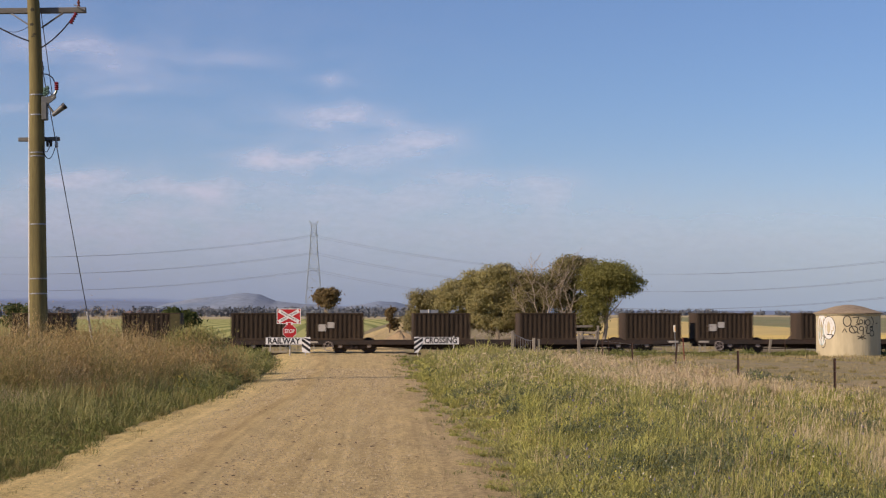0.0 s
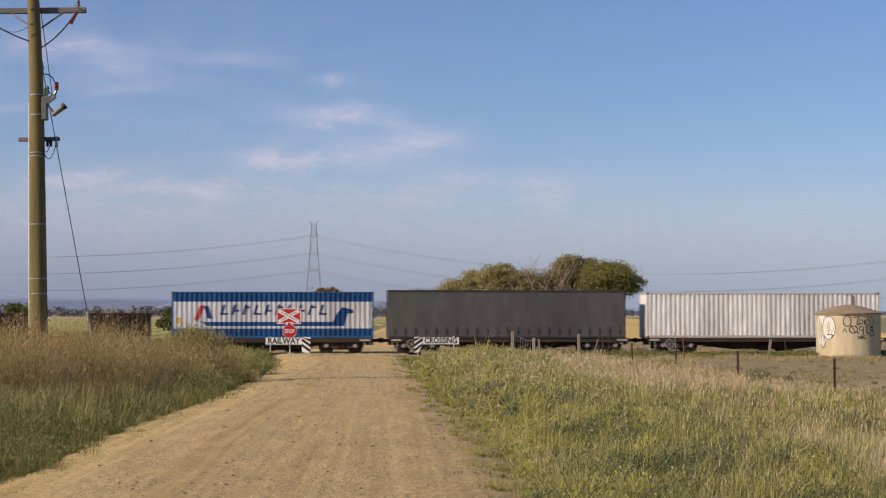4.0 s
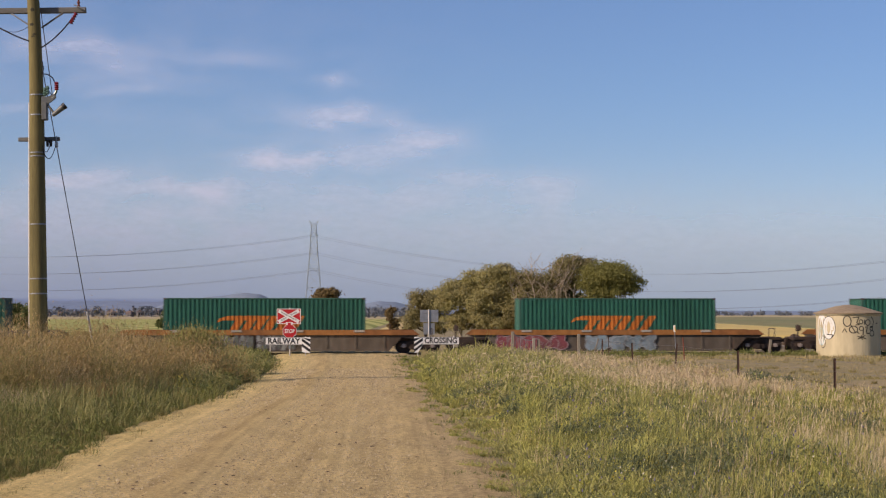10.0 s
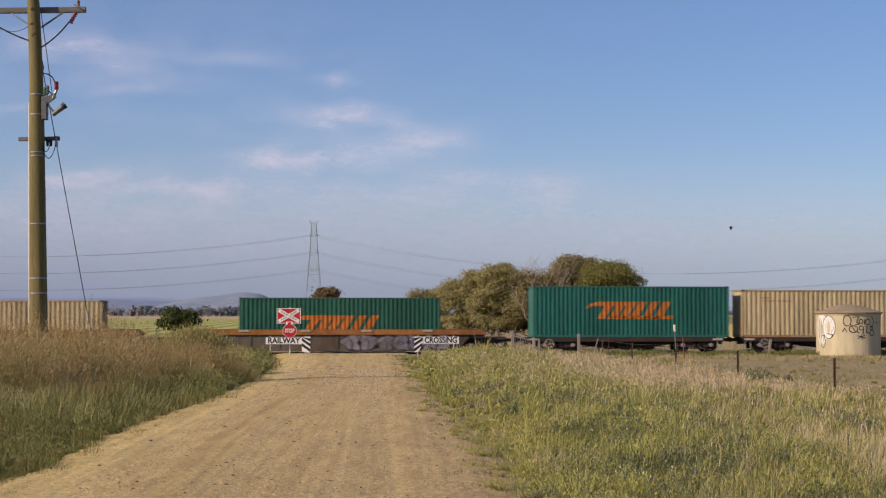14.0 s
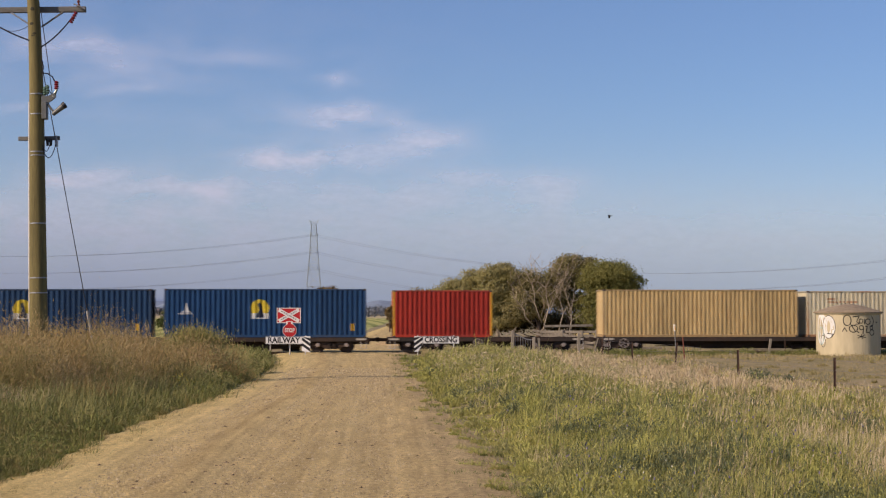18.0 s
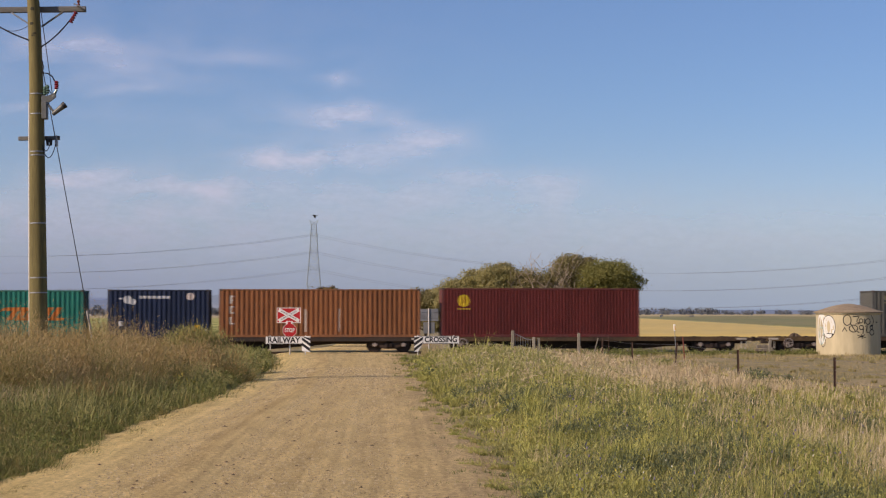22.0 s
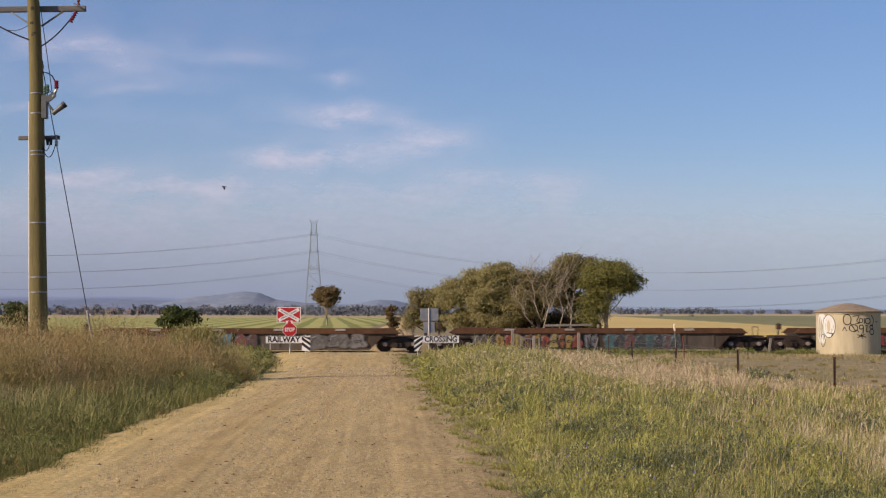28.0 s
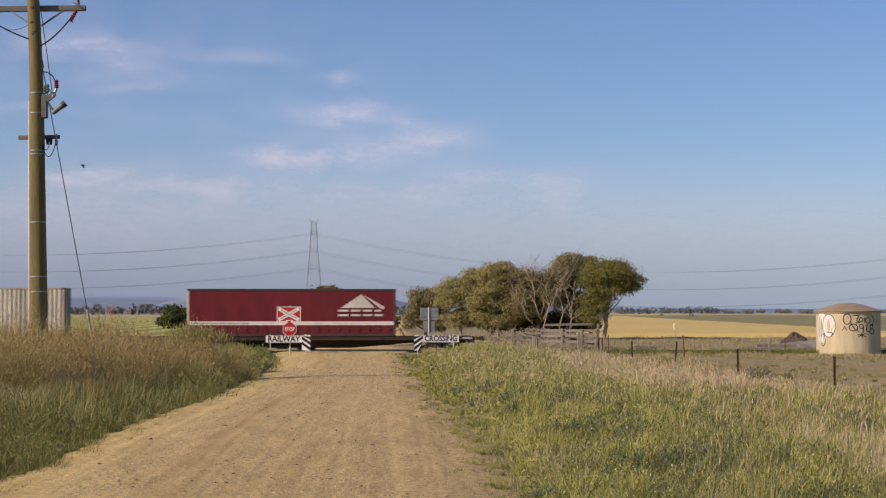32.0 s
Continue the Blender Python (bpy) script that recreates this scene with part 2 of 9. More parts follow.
# gravel road, crowned, with wheel tracks
def road_material():
    m = bpy.data.materials.new("road_gravel")
    m.use_nodes = True
    n, l = m.node_tree.nodes, m.node_tree.links
    b = n["Principled BSDF"]
    b.inputs["Roughness"].default_value, b.inputs["Specular IOR Level"].default_value = 0.95, 0.1
    uv, tc, sp = n.new("ShaderNodeUVMap"), n.new("ShaderNodeTexCoord"), n.new("ShaderNodeSeparateXYZ")
    l.new(uv.outputs[0], sp.inputs[0])
    wob, add = n.new("ShaderNodeTexNoise"), n.new("ShaderNodeMath")
    wob.inputs["Scale"].default_value, wob.inputs["Detail"].default_value = 0.22, 3
    l.new(tc.outputs["Object"], wob.inputs["Vector"])
    add.operation = "MULTIPLY_ADD"
    add.inputs[1].default_value = 0.16
    l.new(wob.outputs["Fac"], add.inputs[0]), l.new(sp.outputs["X"], add.inputs[2])
    ramp = n.new("ShaderNodeValToRGB")
    e = ramp.color_ramp.elements
    e[0].position, e[0].color = 0.02, (0.62, 0.47, 0.22, 1)
    e[1].position, e[1].color = 1.0, (0.535, 0.40, 0.20, 1)
    for p, c in ((0.16, (0.69, 0.525, 0.216, 1)), (0.30, (0.70, 0.535, 0.237, 1)), (0.38, (0.62, 0.464, 0.210, 1)), (0.44, (0.53, 0.39, 0.173, 1)), (0.52, (0.625, 0.472, 0.217, 1)), (0.66, (0.57, 0.425, 0.190, 1)), (0.72, (0.62, 0.468, 0.216, 1)), (0.88, (0.59, 0.44, 0.202, 1))):
        q = e.new(p)
        q.color = c
    l.new(add.outputs[0], ramp.inputs[0])
    fine, mid, mix, mix2 = n.new("ShaderNodeTexNoise"), n.new("ShaderNodeTexNoise"), n.new("ShaderNodeMix"), n.new("ShaderNodeMix")
    stretch = n.new("ShaderNodeMapping")
    stretch.inputs["Scale"].default_value = (1.0, 0.22, 1.0)
    l.new(tc.outputs["Object"], stretch.inputs[0])
    fine.inputs["Scale"].default_value, fine.inputs["Detail"].default_value, fine.inputs["Roughness"].default_value = 11.0, 9, 0.8
    mid.inputs["Scale"].default_value, mid.inputs["Detail"].default_value = 2.2, 5
    l.new(tc.outputs["Object"], fine.inputs["Vector"]), l.new(stretch.outputs[0], mid.inputs["Vector"])
    r1, r2 = n.new("ShaderNodeValToRGB"), n.new("ShaderNodeValToRGB")
    for r, lo, hi in ((r1, 0.48, 1.40), (r2, 0.86, 1.09)):
        r.color_ramp.elements[0].position, r.color_ramp.elements[1].position = 0.33, 0.68
        r.color_ramp.elements[0].color, r.color_ramp.elements[1].color = (lo, lo, lo, 1), (hi, hi, hi, 1)
    l.new(fine.outputs["Fac"], r1.inputs[0]), l.new(mid.outputs["Fac"], r2.inputs[0])
    for q in (mix, mix2):
        q.data_type, q.blend_type = "RGBA", "MULTIPLY"
        q.inputs["Factor"].default_value = 1.0
    l.new(ramp.outputs[0], mix.inputs["A"]), l.new(r1.outputs[0], mix.inputs["B"])
    l.new(mix.outputs["Result"], mix2.inputs["A"]), l.new(r2.outputs[0], mix2.inputs["B"])
    lines, lmap, r3, mix3 = n.new("ShaderNodeTexNoise"), n.new("ShaderNodeMapping"), n.new("ShaderNodeValToRGB"), n.new("ShaderNodeMix")
    lmap.inputs["Scale"].default_value = (46.0, 0.9, 1.0)
    lines.inputs["Scale"].default_value, lines.inputs["Detail"].default_value = 1.0, 4
    r3.color_ramp.elements[0].position, r3.color_ramp.elements[1].position = 0.35, 0.65
    r3.color_ramp.elements[0].color, r3.color_ramp.elements[1].color = (0.86, 0.85, 0.84, 1), (1.07, 1.07, 1.07, 1)
    mix3.data_type, mix3.blend_type = "RGBA", "MULTIPLY"
    mix3.inputs["Factor"].default_value = 1.0
    l.new(uv.outputs[0], lmap.inputs[0]), l.new(lmap.outputs[0], lines.inputs["Vector"]), l.new(lines.outputs["Fac"], r3.inputs[0])
    l.new(mix2.outputs["Result"], mix3.inputs["A"]), l.new(r3.outputs[0], mix3.inputs["B"])
    l.new(mix3.outputs["Result"], b.inputs["Base Color"])
    bp = n.new("ShaderNodeBump")
    bp.inputs["Strength"].default_value, bp.inputs["Distance"].default_value = 1.0, 0.04
    l.new(fine.outputs["Fac"], bp.inputs["Height"]), l.new(bp.outputs[0], b.inputs["Normal"])
    return m


yr = np.concatenate([np.arange(-80, 16, 4), np.arange(16, 120, 0.35), np.arange(120, 900, 12)])
cols = 36
rv, ruv = [], []
for y in yr:
    a, b = float(road_left(y) - 0.6 * smooth(92, 60, y)), float(road_right(y) + 0.5 * smooth(95, 60, y))
    for i in range(cols + 1):
        t = i / cols
        edge = 0.16 * noise.noise((y * 0.9, 3 if t < 0.5 else 9, 0)) + 0.25 * noise.noise((y * 0.21, 3 if t < 0.5 else 9, 5))
        x = a + (b - a) * t + edge * (abs(2 * t - 1) ** 3)
        tracks = 0.018 * (math.exp(-((t - 0.27) / 0.05) ** 2) + math.exp(-((t - 0.50) / 0.05) ** 2) + 0.7 * math.exp(-((t - 0.73) / 0.05) ** 2))
        ridge = 0.022 * math.exp(-((t - 0.39) / 0.03) ** 2)
        z = 0.03 + 0.06 * (1 - (2 * t - 1) ** 2) - tracks + ridge + 0.012 * noise.noise((x * 2.5, y * 0.9, 1))
        rim = min(t, 1 - t) * cols
        if rim < 3:
            z = z * rim / 3 + (float(lie(x, y)) - (0.03 if rim < 1 else 0.0)) * (1 - rim / 3) if not 96 < y < 108 else z - 0.1 * (rim < 1)
        rv.append((x, y, z if not 97 < y < 107 else min(z, 0.0 + 0.04 * noise.noise((x * 2, y, 2))) - 0.0))
        ruv.append((t, y * 0.1))
k = cols + 1
ii, jj = np.meshgrid(np.arange(cols), np.arange(len(yr) - 1))
a = (jj * k + ii).ravel()
rf = np.stack([a, a + 1, a + k + 1, a + k], -1)
road = tagged(sheet("road", rv, rf, road_material(), True), "pale brown gravel road with wheel tracks", "gravel road", kind="structure")
uvl = road.data.uv_layers.new(name="UVMap")
uvl.data.foreach_set("uv", np.array(ruv, dtype=np.float32)[rf.ravel()].ravel())

# ---- the railway's bed, sleepers and rails ----
TURN0 = 4.0
TN = Vector((-math.sin(radians(TURN0)), math.cos(radians(TURN0)), 0))
TRACK = Vector((0, 101.0, 0)) + TN * 1.22
track_m = pose(TRACK.x, TRACK.y, 0, 0, 0, TURN0)
ballast = mat("ballast_stone", (0.12, 0.11, 0.095), 0.95, 0, 0.5, 4, bump=1.0, bump_scale=14)
rail_mat, sleeper_mat = mat("rail_steel", (0.13, 0.08, 0.055), 0.5, 0.5, 0.3, 3), mat("sleeper_timber", (0.12, 0.09, 0.065), 0.9, 0, 0.4, 4)
bed = Shape()
bx = np.linspace(-330, 330, 331)
prof = [(-2.9, -0.22), (-1.9, -0.17), (-1.0, -0.165), (0, -0.17), (1.0, -0.165), (1.9, -0.17), (2.9, -0.22)]
bv = [(x, y, z + 0.025 * noise.noise((x * 0.9, y * 2.0, 4))) for x in bx for y, z in prof]
bf = [(i * 7 + j, i * 7 + 7 + j, i * 7 + 8 + j, i * 7 + j + 1) for i in range(len(bx) - 1) for j in range(6)]
track = thing("railway_track", track_m, "ballasted single railway track with steel rails", "railway track", kind="structure")
part("ballast_bed", Shape().add(bv, bf), ballast, track, "grey crushed stone ballast")
for sy in (-0.75, 0.75):
    part("rail", Shape().box(-330, 330, sy - 0.036, sy + 0.036, -0.045, 0.0, 0.008).box(-330, 330, sy - 0.010, sy + 0.010, -0.14, -0.045).box(-330, 330, sy - 0.07, sy + 0.07, -0.16, -0.14), rail_mat, track)
SLEEPER = Shape().box(-0.12, 0.12, -1.28, 1.28, -0.26, -0.155, 0.012).mesh("sleeper", sleeper_mat)
for i in range(110):
    part("sleeper", SLEEPER, None, track, at=pose(-36 + i * 0.67, 0, 0))

# ---- fields behind the railway ----
def field(name, corners, height, material, label, nx=60, ny=40, rough=0.05):
    """A standing crop: a low slab with an uneven top between four corners (near left, near right, far right, far left)."""
    (ax, ay), (bx_, by), (cx, cy), (dx, dy) = corners
    s, t = np.meshgrid(np.linspace(0, 1, nx), np.linspace(0, 1, ny) ** 1.7)
    x = (1 - t) * ((1 - s) * ax + s * bx_) + t * ((1 - s) * dx + s * cx)
    y = (1 - t) * ((1 - s) * ay + s * by) + t * ((1 - s) * dy + s * cy)
    z = height + rough * np.sin(x * 1.7 + y * 0.6) * np.sin(y * 0.9)
    z[0, :], z[-1, :], z[:, 0], z[:, -1] = -0.1, -0.1, -0.1, -0.1
    i, j = np.meshgrid(np.arange(nx - 1), np.arange(ny - 1))
    a = (j * nx + i).ravel()
    return tagged(sheet(name, np.stack([x, y, z], -1).reshape(-1, 3), np.stack([a, a + 1, a + nx + 1, a + nx], -1), material, True), label, "field", kind="structure")


def rows_material(name, light, dark, angle, width, share):
    """A mown field: pale strips with darker rows between them."""
    m = bpy.data.materials.new(name)
    m.use_nodes = True
    n, l = m.node_tree.nodes, m.node_tree.links
    b = n["Principled BSDF"]
    b.inputs["Roughness"].default_value, b.inputs["Specular IOR Level"].default_value = 0.9, 0.1
    tc, mp, wv, rp = n.new("ShaderNodeTexCoord"), n.new("ShaderNodeMapping"), n.new("ShaderNodeTexWave"), n.new("ShaderNodeValToRGB")
    mp.inputs["Rotation"].default_value = (0, 0, radians(angle))
    wv.inputs["Scale"].default_value = 0.314 / width
    wv.inputs["Distortion"].default_value, wv.inputs["Detail"].default_value, wv.inputs["Detail Scale"].default_value = 1.2, 2.0, 0.1
    rp.color_ramp.elements[0].position, rp.color_ramp.elements[1].position = share, share + 0.14
    rp.color_ramp.elements[0].color, rp.color_ramp.elements[1].color = (*dark, 1), (*light, 1)
    nz, mx, r2 = n.new("ShaderNodeTexNoise"), n.new("ShaderNodeMix"), n.new("ShaderNodeValToRGB")
    nz.inputs["Scale"].default_value, nz.inputs["Detail"].default_value = 0.06, 6
    r2.color_ramp.elements[0].color, r2.color_ramp.elements[1].color = (0.75, 0.75, 0.7, 1), (1.2, 1.15, 1.1, 1)
    mx.data_type, mx.blend_type = "RGBA", "MULTIPLY"
    mx.inputs["Factor"].default_value = 1
    l.new(tc.outputs["Object"], mp.inputs[0]), l.new(mp.outputs[0], wv.inputs["Vector"]), l.new(wv.outputs["Fac"], rp.inputs[0])
    l.new(tc.outputs["Object"], nz.inputs["Vector"]), l.new(nz.outputs["Fac"], r2.inputs[0])
    l.new(rp.outputs[0], mx.inputs["A"]), l.new(r2.outputs[0], mx.inputs["B"]), l.new(mx.outputs["Result"], b.inputs["Base Color"])
    return m


hay = rows_material("mown_hay", (0.43, 0.42, 0.15), (0.24, 0.265, 0.08), -4, 4.5, 0.34)
gold = mat("ripe_crop", (0.62, 0.46, 0.15), 0.9, 0, 0.12, 0.05, tint=(0.54, 0.41, 0.14))
green = mat("green_pasture", (0.20, 0.215, 0.085), 0.9, 0, 0.3, 0.04, tint=(0.26, 0.23, 0.10))
straw = mat("straw_stubble", (0.46, 0.38, 0.21), 0.9, 0, 0.2, 0.03)
field("hay_field", [(-75, 128), (-9, 128), (-18, 760), (-260, 760)], 0.12, hay, "mown hay field in pale green strips", rough=0.02)
field("golden_field", [(12, 160), (48, 160), (50.5, 230), (97, 940)], 0.35, gold, "ripe golden crop field")
field("green_field", [(100, 945), (53.5, 234), (215, 420), (230, 1250)], 0.3, green, "green pasture strip")
field("straw_field", [(110, 1260), (700, 700), (1500, 2600), (160, 2600)], 0.5, straw, "pale straw stubble field")
field("far_stubble", [(-420, 780), (-12, 780), (-30, 1280), (-700, 1280)], 0.3, straw, "pale straw stubble field beyond the hay")
# ---- the train ----
TURN = 4.0                      # degrees by which the track runs away to the right
U, N = Vector((math.cos(radians(TURN)), math.sin(radians(TURN)), 0)), Vector((-math.sin(radians(TURN)), math.cos(radians(TURN)), 0))
MID = Vector((0, 101.0, 0)) + N * 1.22
DECK = 0.92                     # top of the flat wagons


def along(l, z=0.0, across=0.0):
    p = MID + U * l + N * across
    return pose(p.x, p.y, z, 0, 0, TURN)


def gone(t):
    """Metres that the train has run, to the left, after t seconds."""
    return 20.2 * t + 0.000317 * t ** 3


MOVING = []                     # (thing, place along the train, height)

steel_dark = mat("wagon_steel", (0.035, 0.028, 0.024), 0.8, 0.0, 0.4, 3, tint=(0.06, 0.038, 0.026))
steel_rust = mat("rusty_steel", (0.20, 0.085, 0.035), 0.85, 0.0, 0.4, 2.5, tint=(0.30, 0.14, 0.05))
wheel_mat = mat("wheel_steel", (0.04, 0.03, 0.027), 0.7, 0.2, 0.3, 6)
cap_mat = mat("axle_cap", (0.38, 0.32, 0.28), 0.5, 0.2, 0.3, 8)
plate_mat = mat("lock_plate_paint", (0.46, 0.42, 0.35), 0.7, 0, 0.35, 5)
casting_mat = mat("corner_casting_steel", (0.10, 0.08, 0.07), 0.6, 0.2, 0.4, 8)

# shared pieces of the bogies
WHEEL = Shape().lathe([(0.10, -0.07), (0.40, -0.05), (0.455, -0.065), (0.46, 0.04), (0.50, 0.05), (0.50, 0.075), (0.10, 0.085)], 20, axis="y").mesh("wheel", wheel_mat)
AXLE = Shape().tube((0, -0.95, 0), (0, 0.95, 0), 0.08).mesh("axle", wheel_mat)
CAP = Shape().lathe([(0.04, -0.06), (0.125, -0.05), (0.13, 0.04)], 12, axis="y").mesh("axle_cap", cap_mat)
SIDE = Shape().slab([(-1.18, 0.60), (-0.72, 0.66), (-0.42, 0.82), (0.42, 0.82), (0.72, 0.66), (1.18, 0.60), (1.18, 0.40), (0.66, 0.36), (0.34, 0.22), (-0.34, 0.22), (-0.66, 0.36), (-1.18, 0.40)], -0.07, 0.07).mesh("side_frame", steel_dark)
SPRING = Shape().lathe([(0.09, 0), (0.115, 0.03), (0.09, 0.06), (0.115, 0.09), (0.09, 0.12), (0.115, 0.15), (0.09, 0.18), (0.115, 0.21), (0.09, 0.24)], 10).mesh("spring", wheel_mat)
BOLSTER = Shape().box(-0.24, 0.24, -1.05, 1.05, 0.50, 0.74, 0.03).mesh("bolster", steel_dark)
BRAKE_WHEEL = Shape()
for k in range(16):
    a, b = 2 * math.pi * k / 16, 2 * math.pi * (k + 1) / 16
    BRAKE_WHEEL.tube((0.27 * math.cos(a), 0, 0.27 * math.sin(a)), (0.27 * math.cos(b), 0, 0.27 * math.sin(b)), 0.03, n=6)
for k in range(5):
    a = 2 * math.pi * k / 5
    BRAKE_WHEEL.tube((0, 0, 0), (0.27 * math.cos(a), 0, 0.27 * math.sin(a)), 0.022, n=5)
BRAKE_WHEEL = BRAKE_WHEEL.mesh("brake_wheel", cap_mat)


def bogie(parent, x):
    b = part("bogie", BOLSTER, None, parent, "dark cast steel bogie with two axles", pose(x, 0, 0))
    for sy in (-1, 1):
        part("side_frame", SIDE, None, b, at=pose(0, sy * 0.98, 0))
        for dx in (-0.13, 0.13):
            part("spring", SPRING, None, b, at=pose(dx, sy * 1.07, 0.30))
    for dx in (-0.875, 0.875):
        part("axle", AXLE, None, b, at=pose(dx, 0, 0.46))
        for sy in (-1, 1):
            part("wheel", WHEEL, None, b, at=pose(dx, sy * 0.76, 0.46, 0, 0, 0 if sy < 0 else 180))
            part("axle_cap", CAP, None, b, "pale worn axle cap", at=pose(dx, sy * 1.09, 0.47, 0, 0, 0 if sy < 0 else 180))


COUPLER = Shape().box(-0.55, 0.05, -0.10, 0.10, 0.72, 0.92, 0.02).box(-0.72, -0.50, -0.16, 0.16, 0.68, 0.98, 0.04).mesh("coupler", steel_dark)
STEP = Shape().tube((0, 0, 0), (0, 0, -0.45), 0.022, n=5).tube((0.32, 0, 0), (0.32, 0, -0.45), 0.022, n=5).tube((0, 0, -0.45), (0.32, 0, -0.45), 0.022, n=5).mesh("step", mat("pale_step_paint", (0.46, 0.43, 0.37), 0.6, 0, 0.3, 8))


def flat_wagon(l0, l1, bogies, deck=DECK, wheel_at=None, color=None, tall=0.24):
    """A container flat: two side sills that deepen to the middle, a deck with cross bearers, hand brake, steps, bogies."""
    m = color or steel_dark
    w = thing("flat_wagon", pose(0, 0, 0), "dark weathered steel container flat wagon on the track", "railway wagon", "wagons of the train")
    n = l1 - l0 - 1.0
    s = 0.5
    lo, hi = max(bogies[0] - l0 + 0.75, 3.0), max(bogies[0] - l0 + 0.75, 3.0) + min(3.6, n * 0.16)
    for sy in (-1.15, 1.15):
        part("side_sill", Shape().slab([(s, deck), (s + n, deck), (s + n, deck - tall), (s, deck - tall)], sy - 0.08, sy + 0.08), m, w)
    part("deck", Shape().box(s, s + n, -1.07, 1.07, deck - 0.12, deck - 0.03, 0.01), m, w)
    part("centre_sill", Shape().slab([(s - 0.1, deck - 0.12), (s + n + 0.1, deck - 0.12), (s + n + 0.1, deck - 0.42), (s + n - lo, deck - 0.42), (s + n - hi, 0.2), (s + hi, 0.2), (s + lo, deck - 0.42), (s - 0.1, deck - 0.42)], -0.24, 0.24), steel_dark, w)
    k = int(n / 1.9)
    for i in range(k + 1):
        x = s + 0.15 + (n - 0.4) * i / k
        part("cross_bearer", Shape().box(x, x + 0.10, -1.06, 1.06, deck - 0.26, deck - 0.12), m, w)
    for x in (s + 0.05, s + n - 0.75):
        part("lock_plate", Shape().box(x, x + 0.62, -1.25, -1.23, deck - 0.17, deck - 0.05, 0.004), plate_mat, w, "pale worn marking plate")
    mid = s + n * 0.5
    part("brake_cylinder", Shape().tube((mid - 0.4, -0.5, deck - 0.62), (mid + 0.3, -0.5, deck - 0.62), 0.16, n=12), m, w)
    part("air_tank", Shape().tube((mid + 0.9, 0.3, deck - 0.66), (mid + 2.0, 0.3, deck - 0.66), 0.19, n=12), m, w)
    part("brake_rod", Shape().tube((s + 3.5, -0.1, deck - 0.55), (s + n - 3.5, -0.1, deck - 0.55), 0.025, n=6), m, w)
    part("brake_wheel", BRAKE_WHEEL, None, w, "spoked hand brake wheel", pose((wheel_at - l0) if wheel_at else s + 1.3, -1.27, deck - 0.36))
    for x in (s + 0.1, s + n - 0.45):
        part("step", STEP, None, w, at=pose(x, -1.2, deck - tall))
    for x, rz in ((s - 0.0, 0), (s + n, 180)):
        part("coupler", COUPLER, None, w, at=pose(x, 0, -0.05, 0, 0, rz))
    for x in bogies:
        bogie(w, x - l0)
    MOVING.append((w, l0, 0.0))
    return w


# ---- boxes and containers ----
def rib_sheet(x0, x1, z0, z1, y, depth, pitch, sign):
    """A sheet folded into upright trapezoid ribs; sign -1: it faces -y."""
    n = max(2, int(round((x1 - x0) / pitch)))
    p = (x1 - x0) / n
    xs, ys = [], []
    for i in range(n):
        for a, d in ((0.0, 0), (0.42, 0), (0.52, 1), (0.88, 1), (0.98, 0)):
            xs.append(x0 + (i + a) * p)
            ys.append(y - sign * depth * d)
    xs.append(x1)
    ys.append(y)
    vs = [(x, v, z0) for x, v in zip(xs, ys)] + [(x, v, z1) for x, v in zip(xs, ys)]
    k = len(xs)
    return Shape().add(vs, [(i, i + 1, k + i + 1, k + i) for i in range(k - 1)])


CASTING = Shape().box(-0.003, 0.175, -0.085, 0.085, 0, 0.118, 0.012).mesh("corner_casting", casting_mat)


